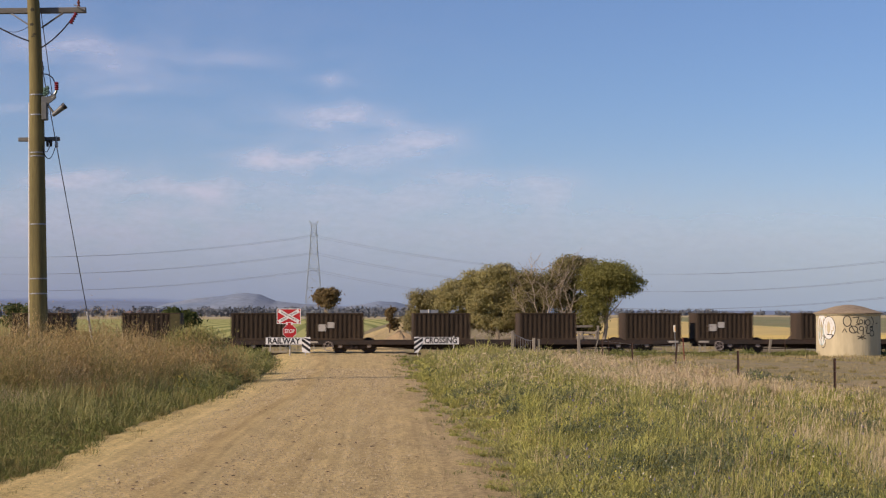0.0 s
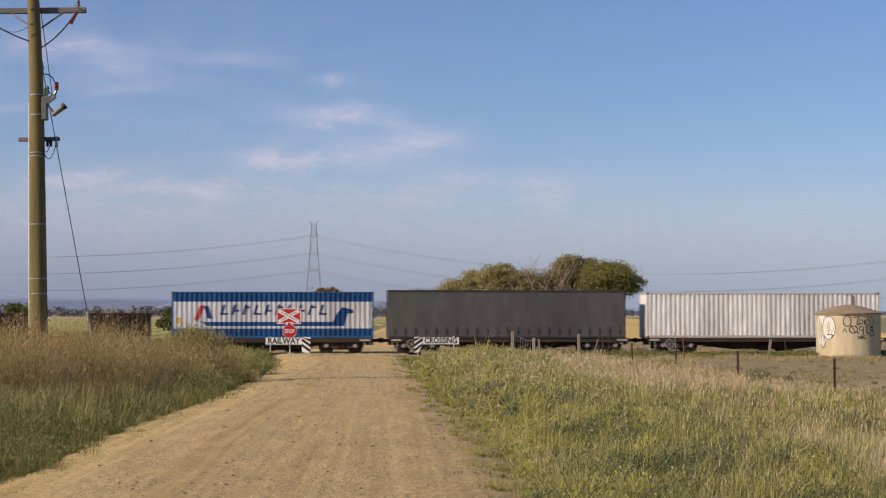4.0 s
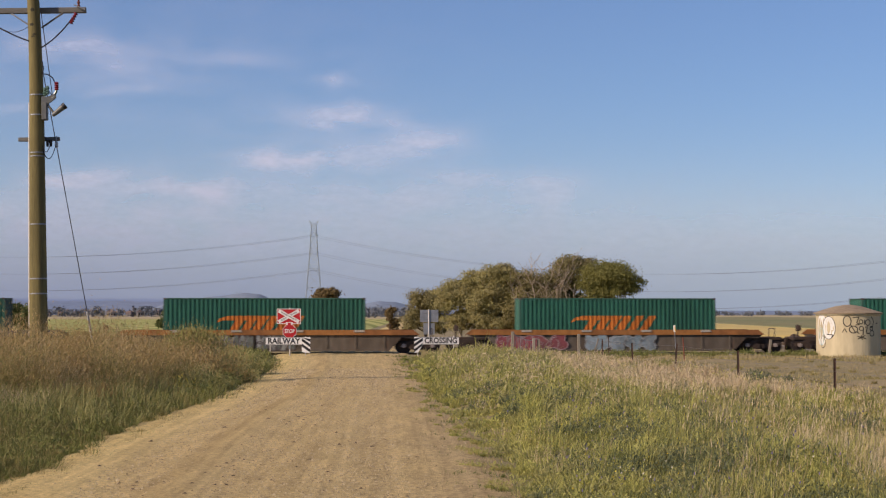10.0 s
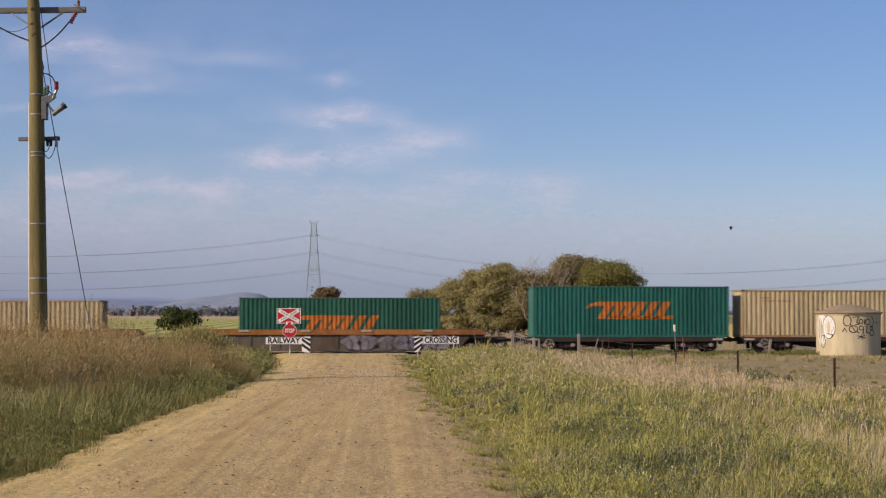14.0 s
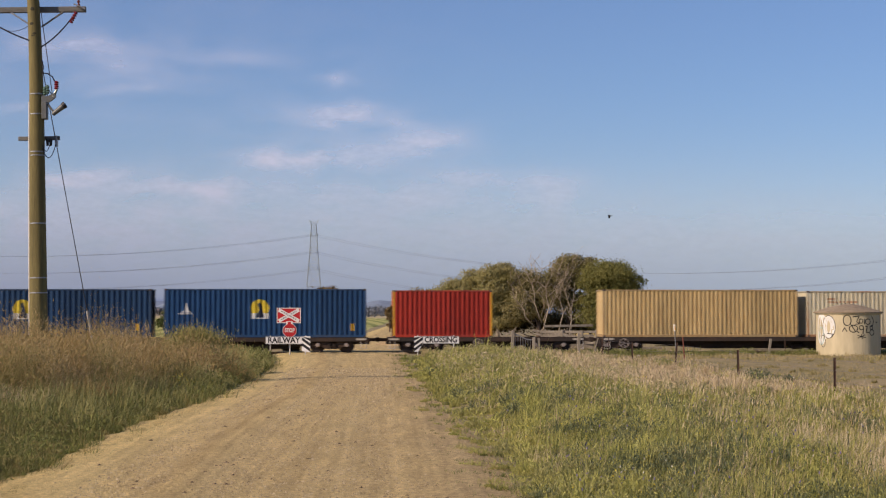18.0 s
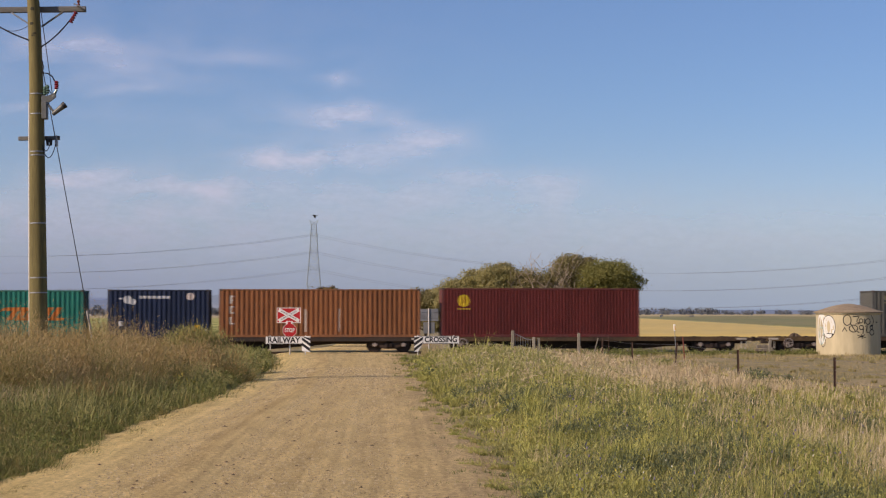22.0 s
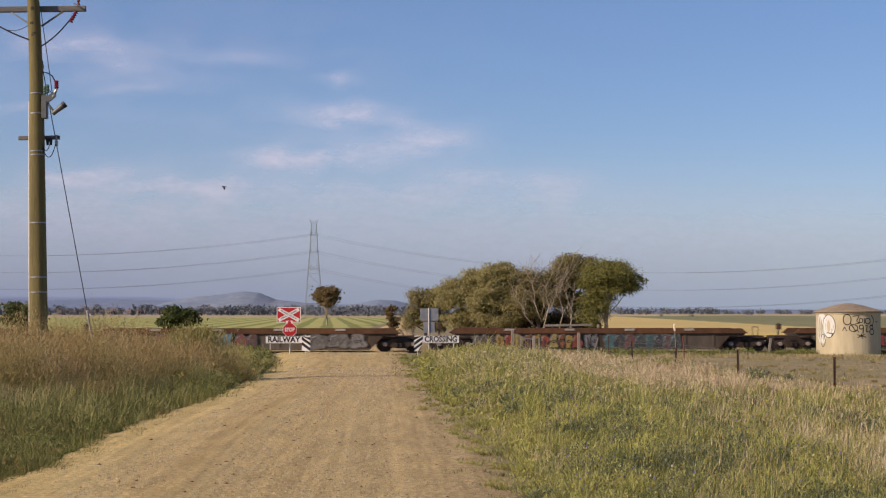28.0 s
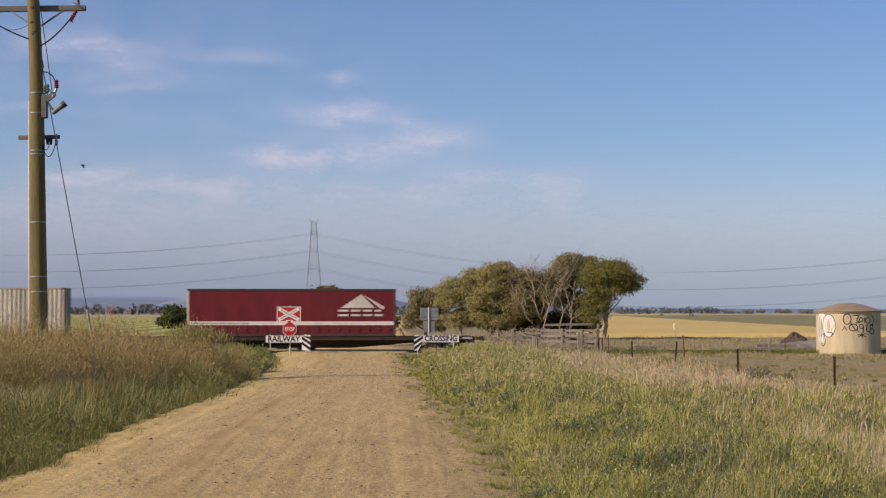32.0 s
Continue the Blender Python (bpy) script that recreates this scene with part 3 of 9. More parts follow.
def container(l0, length, top, base, color, label, pitch=0.264, width=2.44, frame_color=None, posts=None, worn=None, extra=None, depth=0.105, stripes=None, group="containers on the train"):
    """A corrugated freight container, x from 0 to length, its near side at -width / 2."""
    h, w = top - base, width / 2
    c = thing("shipping_container", pose(0, 0, 0), label, "shipping container", group)
    pale = sum(color) > 0.9
    paint = mat("container_paint", color, 0.55, 0.0, 0.30, 1.2, tint=worn or tuple(v * 0.76 for v in color), streak=(1.6, 1.6, 0.25), spec=0.35, rust=(0.36, 0.20, 0.09) if pale else tuple(v * 0.6 + 0.015 for v in color))
    fr = mat("container_frame_paint", frame_color or tuple(v * 0.8 for v in color), 0.6, 0.0, 0.35, 2.0, tint=tuple(v * 0.5 + 0.02 for v in color))
    po = mat("container_post_paint", posts, 0.6, 0.0, 0.3, 2.0) if posts else fr
    e = 0.12
    if stripes:
        zs = [0.16] + [0.16 + (h - 0.26) * s for s, _ in stripes[:-1]] + [h - 0.10]
        bands = [(zs[i], zs[i + 1], mat("container_band_paint", stripes[i][1], 0.55, 0, 0.25, 1.2, streak=(1.6, 1.6, 0.25))) for i in range(len(stripes))]
    else:
        bands = [(0.16, h - 0.10, paint)]
    for sy, s in ((-w + 0.012, -1), (w - 0.012, 1)):
        for z0, z1, m in bands:
            part("side_panel", rib_sheet(e, length - e, z0, z1, sy, depth, pitch, s), m, c)
        for x0, x1 in ((0, e), (length - e, length)):
            part("corner_post", Shape().box(x0, x1, min(sy - s * 0.14, sy + s * 0.012), max(sy - s * 0.14, sy + s * 0.012), 0.1, h - 0.1, 0.012), po, c)
        part("top_rail", Shape().box(0.1, length - 0.1, min(sy - s * 0.06, sy + s * 0.008), max(sy - s * 0.06, sy + s * 0.008), h - 0.105, h - 0.012, 0.01), fr, c)
        part("bottom_rail", Shape().box(0.1, length - 0.1, min(sy - s * 0.06, sy + s * 0.008), max(sy - s * 0.06, sy + s * 0.008), 0.012, 0.165, 0.01), fr, c)
    # end wall towards the engine, doors at the tail
    end = rib_sheet(-w + 0.14, w - 0.14, 0.16, h - 0.1, 0, 0.04, 0.25, -1)
    part("end_panel", end, paint, c, at=pose(0.03, 0, 0, 0, 0, -90))
    for s in (-1, 1):
        d = part("door", Shape().box(length - 0.09, length - 0.04, min(s * 0.01, s * (w - 0.13)), max(s * 0.01, s * (w - 0.13)), 0.14, h - 0.1, 0.01), paint, c)
        for y in (0.3, 0.8):
            part("locking_bar", Shape().tube((length - 0.02, s * y, 0.15), (length - 0.02, s * y, h - 0.11), 0.022, n=6), casting_mat, d)
    for x0, x1 in ((0.0, 0.11), (length - 0.11, length)):
        part("end_header", Shape().box(x0, x1, -w + 0.15, w - 0.15, h - 0.1, h - 0.015, 0.01), po, c)
        part("end_sill", Shape().box(x0, x1, -w + 0.15, w - 0.15, 0.012, 0.15, 0.01), fr, c)
    part("roof_panel", Shape().box(0.1, length - 0.1, -w + 0.07, w - 0.07, h - 0.05, h - 0.03), paint, c)
    part("floor_panel", Shape().box(0.1, length - 0.1, -w + 0.07, w - 0.07, 0.06, 0.10), fr, c)
    for x, rz in ((0, 0), (length, 180)):
        for sy in (-w + 0.085, w - 0.085):
            for z in (0, h - 0.118):
                part("corner_casting", CASTING, None, c, at=pose(x, sy, z, 0, 0, rz))
    if extra:
        RIBS[0] = (e, length - e, pitch, depth)
        extra(c, length, h, -w - 0.006)
        RIBS[0] = None
    MOVING.append((c, l0, base))
    return c


def patch(c, color, outlines, y, name="marking", label="", rough=0.6):
    """Flat painted shapes on the near side: outlines of (x, z) points."""
    m = mat(name + "_paint", color, rough, 0, 0.25, 2.0)
    for o in outlines:
        ob = part(name, folded(o, y + 0.012, RIBS[0]) if RIBS[0] else Shape().slab(o, y - 0.004, y + 0.002), m, c, label)
    return ob


RIBS = [None]


def folded(outline, y, ribs):
    """Paint on a ribbed side: an outline of (x, z) points that follows the folds of the sheet."""
    x0, x1, pitch, depth = ribs
    n = max(2, int(round((x1 - x0) / pitch)))
    p = (x1 - x0) / n

    def fold(x):
        return y + depth * float(np.interp(((x - x0) / p) % 1.0, (0, 0.42, 0.52, 0.88, 0.98, 1), (0, 0, 1, 1, 0, 0)))

    lo, hi = min(q[0] for q in outline), max(q[0] for q in outline)
    cuts = {round(q[0], 4) for q in outline} | {round(x0 + (i + a) * p, 4) for i in range(n) for a in (0.0, 0.42, 0.52, 0.88, 0.98)}
    cuts = sorted(v for v in cuts if lo - 1e-4 <= v <= hi + 1e-4)
    s, edges = Shape(), list(zip(outline, outline[1:] + outline[:1]))
    for a, b in zip(cuts, cuts[1:]):
        m = (a + b) / 2
        hit = []
        for (xa, za), (xb, zb) in edges:
            if (xa - m) * (xb - m) < 0:
                k = (zb - za) / (xb - xa)
                hit.append((za + k * (m - xa), za + k * (a - xa), za + k * (b - xa)))
        hit.sort()
        for u, v in zip(hit[::2], hit[1::2]):
            s.add([(a, fold(a), u[1]), (b, fold(b), u[2]), (b, fold(b), v[2]), (a, fold(a), v[1])], [(0, 1, 2, 3)])
    return s


def bar(x, z, w, h, lean=0.0):
    return [(x, z), (x + w, z), (x + w + lean * h, z + h), (x + lean * h, z + h)]


def disc(x, z, r, n=20):
    return [(x + r * math.cos(2 * math.pi * i / n), z + r * math.sin(2 * math.pi * i / n)) for i in range(n)]


def orange_mark(x0, z0, k=1.0):
    """The leaning orange bars of a haulier's mark."""
    def f(c, length, h, y):
        L_ = 0.62
        o = [[(x0 - 0.15 * k, z0 + 0.62 * k), (x0 + 0.25 * k, z0 + 0.78 * k), (x0 + 2.9 * k, z0 + 0.78 * k), (x0 + 3.15 * k, z0 + 1.06 * k), (x0 + 0.6 * k, z0 + 1.06 * k), (x0 + 0.1 * k, z0 + 0.92 * k)]]
        o += [bar(x0 + v * k, z0, 0.5 * k, h_ * k, L_) for v, h_ in ((0.55, 0.80), (1.25, 0.80), (1.9, 0.80), (2.55, 1.06), (3.3, 1.06), (4.05, 1.06))] + [bar(x0 + 1.2 * k, z0 - 0.02, 4.0 * k, 0.22 * k, L_)]
        patch(c, (0.62, 0.20, 0.035), o, y, "painted_mark", "orange leaning bars of a painted mark")
    return f


def round_mark(c, length, h, y):
    patch(c, (0.75, 0.55, 0.03), [disc(1.35, h - 0.78, 0.38)], y, "painted_disc", "yellow painted disc")
    patch(c, (0.30, 0.06, 0.03), [bar(1.23, h - 1.0, 0.06, 0.42), bar(1.38, h - 0.95, 0.06, 0.42)], y - 0.004, "disc_line")
    patch(c, (0.62, 0.45, 0.04), [bar(1.95, h - 0.62, 0.5, 0.08), bar(1.95, h - 0.80, 1.3, 0.11), bar(1.95, h - 1.0, 0.75, 0.08)], y, "lettering_bar", "faded yellow bars")


def small_disc(c, length, h, y):
    patch(c, (0.75, 0.55, 0.03), [disc(1.35, h - 0.78, 0.38)], y, "painted_disc", "yellow painted disc")
    patch(c, (0.30, 0.06, 0.03), [bar(1.23, h - 1.0, 0.06, 0.42), bar(1.38, h - 0.95, 0.06, 0.42)], y - 0.004, "disc_line")
    patch(c, (0.62, 0.45, 0.04), [bar(0.95, h - 1.32, 0.8, 0.07)], y, "lettering_bar")


def faded(c, length, h, y):
    patch(c, (0.56, 0.33, 0.19), [bar(1.25, h - 0.55, 0.5, 0.10)] + [bar(1.3 + 0.24 * q, h - 0.76, 0.17, 0.13) for q in range(8)], y, "faded_mark", "faded rust-orange lettering bars")


def bird_disc(c, length, h, y):
    x = length * 0.5 - 0.35
    patch(c, (0.80, 0.62, 0.05), [disc(x, h - 1.2, 0.56)], y, "painted_disc", "yellow disc over a white base")
    patch(c, (0.75, 0.75, 0.72), [bar(x - 0.52, h - 1.82, 1.04, 0.34)], y - 0.003, "disc_base")
    patch(c, (0.03, 0.04, 0.07), [[(x - 0.24, h - 1.75), (x + 0.26, h - 1.75), (x + 0.14, h - 1.1), (x + 0.02, h - 0.78), (x - 0.14, h - 0.95), (x - 0.04, h - 1.25)]], y - 0.006, "dark_figure")
    patch(c, (0.70, 0.70, 0.68), [[(1.0, h - 1.45), (1.65, h - 1.45), (1.45, h - 1.3), (1.32, h - 0.8), (1.2, h - 1.3)], bar(0.8, h - 1.55, 0.9, 0.06)], y, "white_mark")
    patch(c, (0.80, 0.5, 0.03), [bar(length - 0.95, 0.42, 0.22, 0.42)], y, "plate", "yellow plate")


def navy_mark(c, length, h, y):
    patch(c, (0.70, 0.70, 0.70), [disc(1.2, h - 0.62, 0.26, 10), disc(1.5, h - 0.75, 0.2, 9), bar(1.9, h - 0.55, 1.8, 0.16), bar(0.7, h - 0.6, 0.4, 0.1), bar(0.65, 0.7, 0.28, 0.28)], y, "white_mark", "white painted mark and bars")
    patch(c, (0.75, 0.65, 0.6), [disc(4.95, h - 0.42, 0.24, 8)], y, "small_mark")
    patch(c, (0.80, 0.5, 0.03), [bar(5.2, 0.34, 0.3, 0.42)], y, "plate", "yellow plate")
    patch(c, (0.7, 0.7, 0.7), [bar(5.8, 0.38, 0.14, 0.14)], y, "label_plate")


def brown_mark(c, length, h, y):
    patch(c, (0.62, 0.58, 0.52), [bar(0.62, h - 0.9, 0.16, 0.5), bar(0.62, h - 0.5, 0.3, 0.09), bar(0.62, h - 0.74, 0.24, 0.08), bar(0.62, h - 1.5, 0.12, 0.46), bar(0.62, h - 1.5, 0.3, 0.09), bar(0.62, h - 1.13, 0.3, 0.09), bar(0.62, h - 2.15, 0.12, 0.45), bar(0.62, h - 2.15, 0.3, 0.09)], y, "painted_bar", "pale painted bars")
    patch(c, (0.5, 0.4, 0.34), [bar(5.15, 0.35, 0.13, 1.35), bar(7.2, 0.35, 0.1, 1.4)], y, "scrape", "pale scrapes")


def green_mark(c, length, h, y):
    patch(c, (0.045, 0.075, 0.05), [bar(3.75, 0.42, 4.7, 2.15)], y + 0.003, "dark_board", "darkened painted board")
    patch(c, (0.55, 0.50, 0.40), [bar(3.9, 1.3, 0.42, 0.36), bar(4.38, 1.3, 0.42, 0.36), bar(3.9, 1.75, 0.42, 0.36), bar(4.38, 1.75, 0.42, 0.36)], y, "square_mark")
    o = []
    for i, x in enumerate((5.1, 5.65, 6.15, 6.65, 6.95, 7.5, 7.9)):
        o += [bar(x, 1.3, 0.16, 0.95 if i in (0, 2, 3) else 0.5), bar(x, 1.3, 0.38, 0.14), bar(x + 0.24, 1.3, 0.14, 0.5)]
    patch(c, (0.55, 0.50, 0.40), o, y, "lettering_bar", "faded cream lettering bars")
    patch(c, (0.50, 0.46, 0.38), [bar(3.9 + 0.28 * i, 0.62, 0.2, 0.3) for i in range(15)], y, "small_lettering")


def horse_mark(c, length, h, y):
    patch(c, (0.016, 0.085, 0.27), [[(1.9, 1.0), (9.7, 1.0), (9.95, 1.5), (10.3, 1.9), (10.9, 1.75), (11.0, 1.55), (10.6, 1.5), (10.4, 0.75), (2.1, 0.75), (1.55, 1.15)]], y, "running_mark", "blue running shape with a long tail")
    patch(c, (0.55, 0.06, 0.05), [bar(1.35, 1.1, 0.28, 0.9, 0.4)], y, "red_bar")
    patch(c, (0.03, 0.06, 0.22), [bar(2.15, 1.2, 0.3, 0.75, -0.3)] + [o for i in range(10) for o in (bar(2.9 + 0.66 * i, 1.42, 0.16, 0.62, 0.3), bar(3.05 + 0.66 * i, 1.42 + 0.2 * (i % 3), 0.34, 0.12, 0.3))], y, "lettering_bar", "dark blue slanted bars")
    patch(c, (0.78, 0.45, 0.03), [bar(0.35, 0.9, 0.2, 0.36)], y, "plate")


def grey_mark(c, length, h, y):
    patch(c, (0.55, 0.50, 0.36), [bar(10.9, 0.45, 0.14, 2.05), bar(11.2, 0.45, 0.14, 2.05)], y, "pale_bar", "two pale upright bars")
    patch(c, (0.40, 0.36, 0.22), [bar(0.75, h - 0.6, 0.28, 0.28), bar(1.15, h - 0.6, 0.28, 0.28), bar(0.75, h - 0.8, 1.1, 0.08)], y, "small_lettering")


def white_spot(c, length, h, y):
    patch(c, (0.40, 0.22, 0.03), [bar(length - 2.4, 0.35, 0.18, 0.4)], y, "plate")
    patch(c, (0.28, 0.13, 0.05), [bar(length - 1.65, 0.2, 0.10, h - 0.4)], y, "rust_run", "rust run below the roof")


CREAM, MAROON = (0.50, 0.51, 0.42), (0.15, 0.028, 0.023)
container(64.4, 12.19, 3.76, DECK, (0.016, 0.095, 0.27), "blue and white corrugated container on a flat wagon", 0.30, stripes=[(0.17, (0.016, 0.095, 0.27)), (0.80, (0.72, 0.74, 0.74)), (1, (0.016, 0.095, 0.27))], extra=horse_mark, frame_color=(0.016, 0.095, 0.27))
container(93.4, 14.63, 3.72, DECK, (0.86, 0.87, 0.81), "long off-white corrugated container with rust marks", 0.30, frame_color=(0.5, 0.42, 0.34), extra=white_spot)
container(110.1, 12.19, 3.75, DECK, (0.095, 0.125, 0.032), "olive green corrugated container with faded lettering", 0.29, extra=green_mark)
container(142.3, 12.19, 3.06, 0.40, CREAM, "pale cream corrugated container in a blue well wagon", 0.264, frame_color=(0.5, 0.47, 0.4))
for k, x in enumerate((163.8, 185.4, 207.0, 228.4, 271.3)):
    container(x, 12.19, 3.38, 0.48, (0.03, 0.14, 0.095), "dark green corrugated container with an orange mark in a well wagon", 0.264, extra=orange_mark(3.3, 0.75))
container(248.5, 14.63, 3.20, 0.42, (0.64, 0.52, 0.30), "long tan corrugated container in a rusty well wagon", 0.29, frame_color=(0.36, 0.2, 0.1), extra=faded)
container(289.2, 12.19, 4.08, DECK, (0.022, 0.155, 0.12), "tall teal corrugated container with an orange mark", 0.264, extra=orange_mark(3.4, 1.15))
container(302.2, 14.63, 3.87, DECK, (0.58, 0.475, 0.27), "long tan corrugated container with rusty rails", 0.30, frame_color=(0.32, 0.17, 0.08), extra=faded)
container(317.6, 14.63, 3.84, DECK, (0.56, 0.43, 0.22), "long tan corrugated container with rust runs", 0.30, frame_color=(0.34, 0.2, 0.1))
container(333.18, 14.63, 3.86, DECK, (0.019, 0.062, 0.145), "long dull blue corrugated container with a yellow disc", 0.33, extra=bird_disc)
container(348.58, 12.19, 3.88, DECK, (0.015, 0.066, 0.175), "blue corrugated container with a yellow disc", 0.31, extra=bird_disc)
container(362.4, 6.06, 3.80, DECK, (0.38, 0.036, 0.02), "short red corrugated container with yellow end posts", 0.285, posts=(0.62, 0.32, 0.03), frame_color=(0.4, 0.04, 0.02))
container(375.3, 12.19, 3.86, DECK, (0.60, 0.44, 0.20), "tan yellow corrugated container on a flat wagon", 0.264, frame_color=(0.38, 0.25, 0.11))
container(388.1, 12.19, 3.78, DECK, (0.66, 0.60, 0.42), "cream corrugated container with rusty rails", 0.264, frame_color=(0.36, 0.2, 0.1), extra=faded)
container(401.1, 12.19, 3.92, DECK, MAROON, "dark maroon corrugated container with a yellow disc", 0.20, extra=round_mark)
container(420.03, 6.06, 3.78, DECK, (0.025, 0.225, 0.17), "short teal corrugated container with an orange mark", 0.285, extra=orange_mark(1.1, 1.05, 0.72))
container(427.53, 6.06, 3.82, DECK, (0.02, 0.032, 0.075), "short navy corrugated container with white marks", 0.285, extra=navy_mark)
container(434.2, 12.19, 3.86, DECK, (0.30, 0.122, 0.046), "rust brown corrugated container with pale bars", 0.30, extra=brown_mark)
container(447.7, 12.19, 3.93, DECK, MAROON, "dark maroon corrugated container with a small yellow disc", 0.20, extra=small_disc)
container(474.55, 12.19, 3.80, DECK, (0.105, 0.105, 0.092), "charcoal grey corrugated container with two pale bars", 0.264, extra=grey_mark)
container(488.0, 12.19, 3.91, DECK, (0.145, 0.028, 0.024), "dark maroon corrugated container with a yellow disc", 0.20, extra=round_mark)
container(511.1, 14.63, 3.23, 0.40, (0.68, 0.61, 0.46), "long cream corrugated container in a graffitied well wagon", 0.29, frame_color=(0.36, 0.22, 0.12), extra=faded)
container(621.8, 12.19, 3.86, DECK, (0.78, 0.73, 0.58), "cream corrugated container on a rusty flat wagon", 0.264, frame_color=(0.30, 0.18, 0.08), extra=faded)


def door_container(l0, length, top, base, color):
    """A short container whose long side is four panelled doors."""
    h, w = top - base, 1.22
    c = thing("side_door_container", pose(0, 0, 0), "short orange container with four panelled side doors", "shipping container", "containers on the train")
    paint = mat("orange_door_paint", color, 0.5, 0, 0.3, 2.0, tint=(0.50, 0.16, 0.035))
    pale = mat("pale_frame_paint", (0.74, 0.69, 0.58), 0.6, 0, 0.4, 3.0)
    part("core", Shape().box(0.1, length - 0.1, -w + 0.12, w - 0.05, 0.1, h - 0.06, 0.01), pale, c)
    for x in (0, length - 0.14):
        for sy in (-w, w - 0.16):
            part("corner_post", Shape().box(x, x + 0.14, sy, sy + 0.16, 0.1, h - 0.1, 0.012), pale, c)
    part("top_rail", Shape().box(0.1, length - 0.1, -w + 0.004, -w + 0.1, h - 0.09, h - 0.01, 0.01), paint, c)
    part("bottom_rail", Shape().box(0.1, length - 0.1, -w + 0.004, -w + 0.1, 0.01, 0.15, 0.01), paint, c)
    dw = (length - 0.32) / 4
    for i in range(4):
        x = 0.16 + i * dw
        d = part("door", Shape().box(x + 0.025, x + dw - 0.025, -w + 0.05, -w + 0.1, 0.16, h - 0.1, 0.008), paint, c)
        for z0, z1 in ((0.20, 0.44), (0.66, 0.98), (1.22, 1.52), (1.76, 2.06), (2.30, 2.58)):
            part("door_panel", Shape().box(x + 0.20, x + dw - 0.18, -w + 0.012, -w + 0.05, z0 * h / 2.9 + 0.04, z1 * h / 2.9 + 0.08, 0.03), paint, d)
        part("hinge_bar", Shape().tube((x + (0.03 if i % 2 else dw - 0.03), -w + 0.02, 0.2), (x + (0.03 if i % 2 else dw - 0.03), -w + 0.02, h - 0.14), 0.026, n=6), paint, d)
    for x, rz in ((0, 0), (length, 180)):
        for sy in (-w + 0.085, w - 0.085):
            for z in (0, h - 0.118):
                part("corner_casting", CASTING, None, c, at=pose(x, sy, z, 0, 0, rz))
    patch(c, (0.7, 0.62, 0.5), [bar(0.35, h - 0.42, 0.75, 0.1)], -w + 0.005, "white_label")
    MOVING.append((c, l0, base))


door_container(615.1, 6.06, 3.86, DECK, (0.60, 0.20, 0.045))


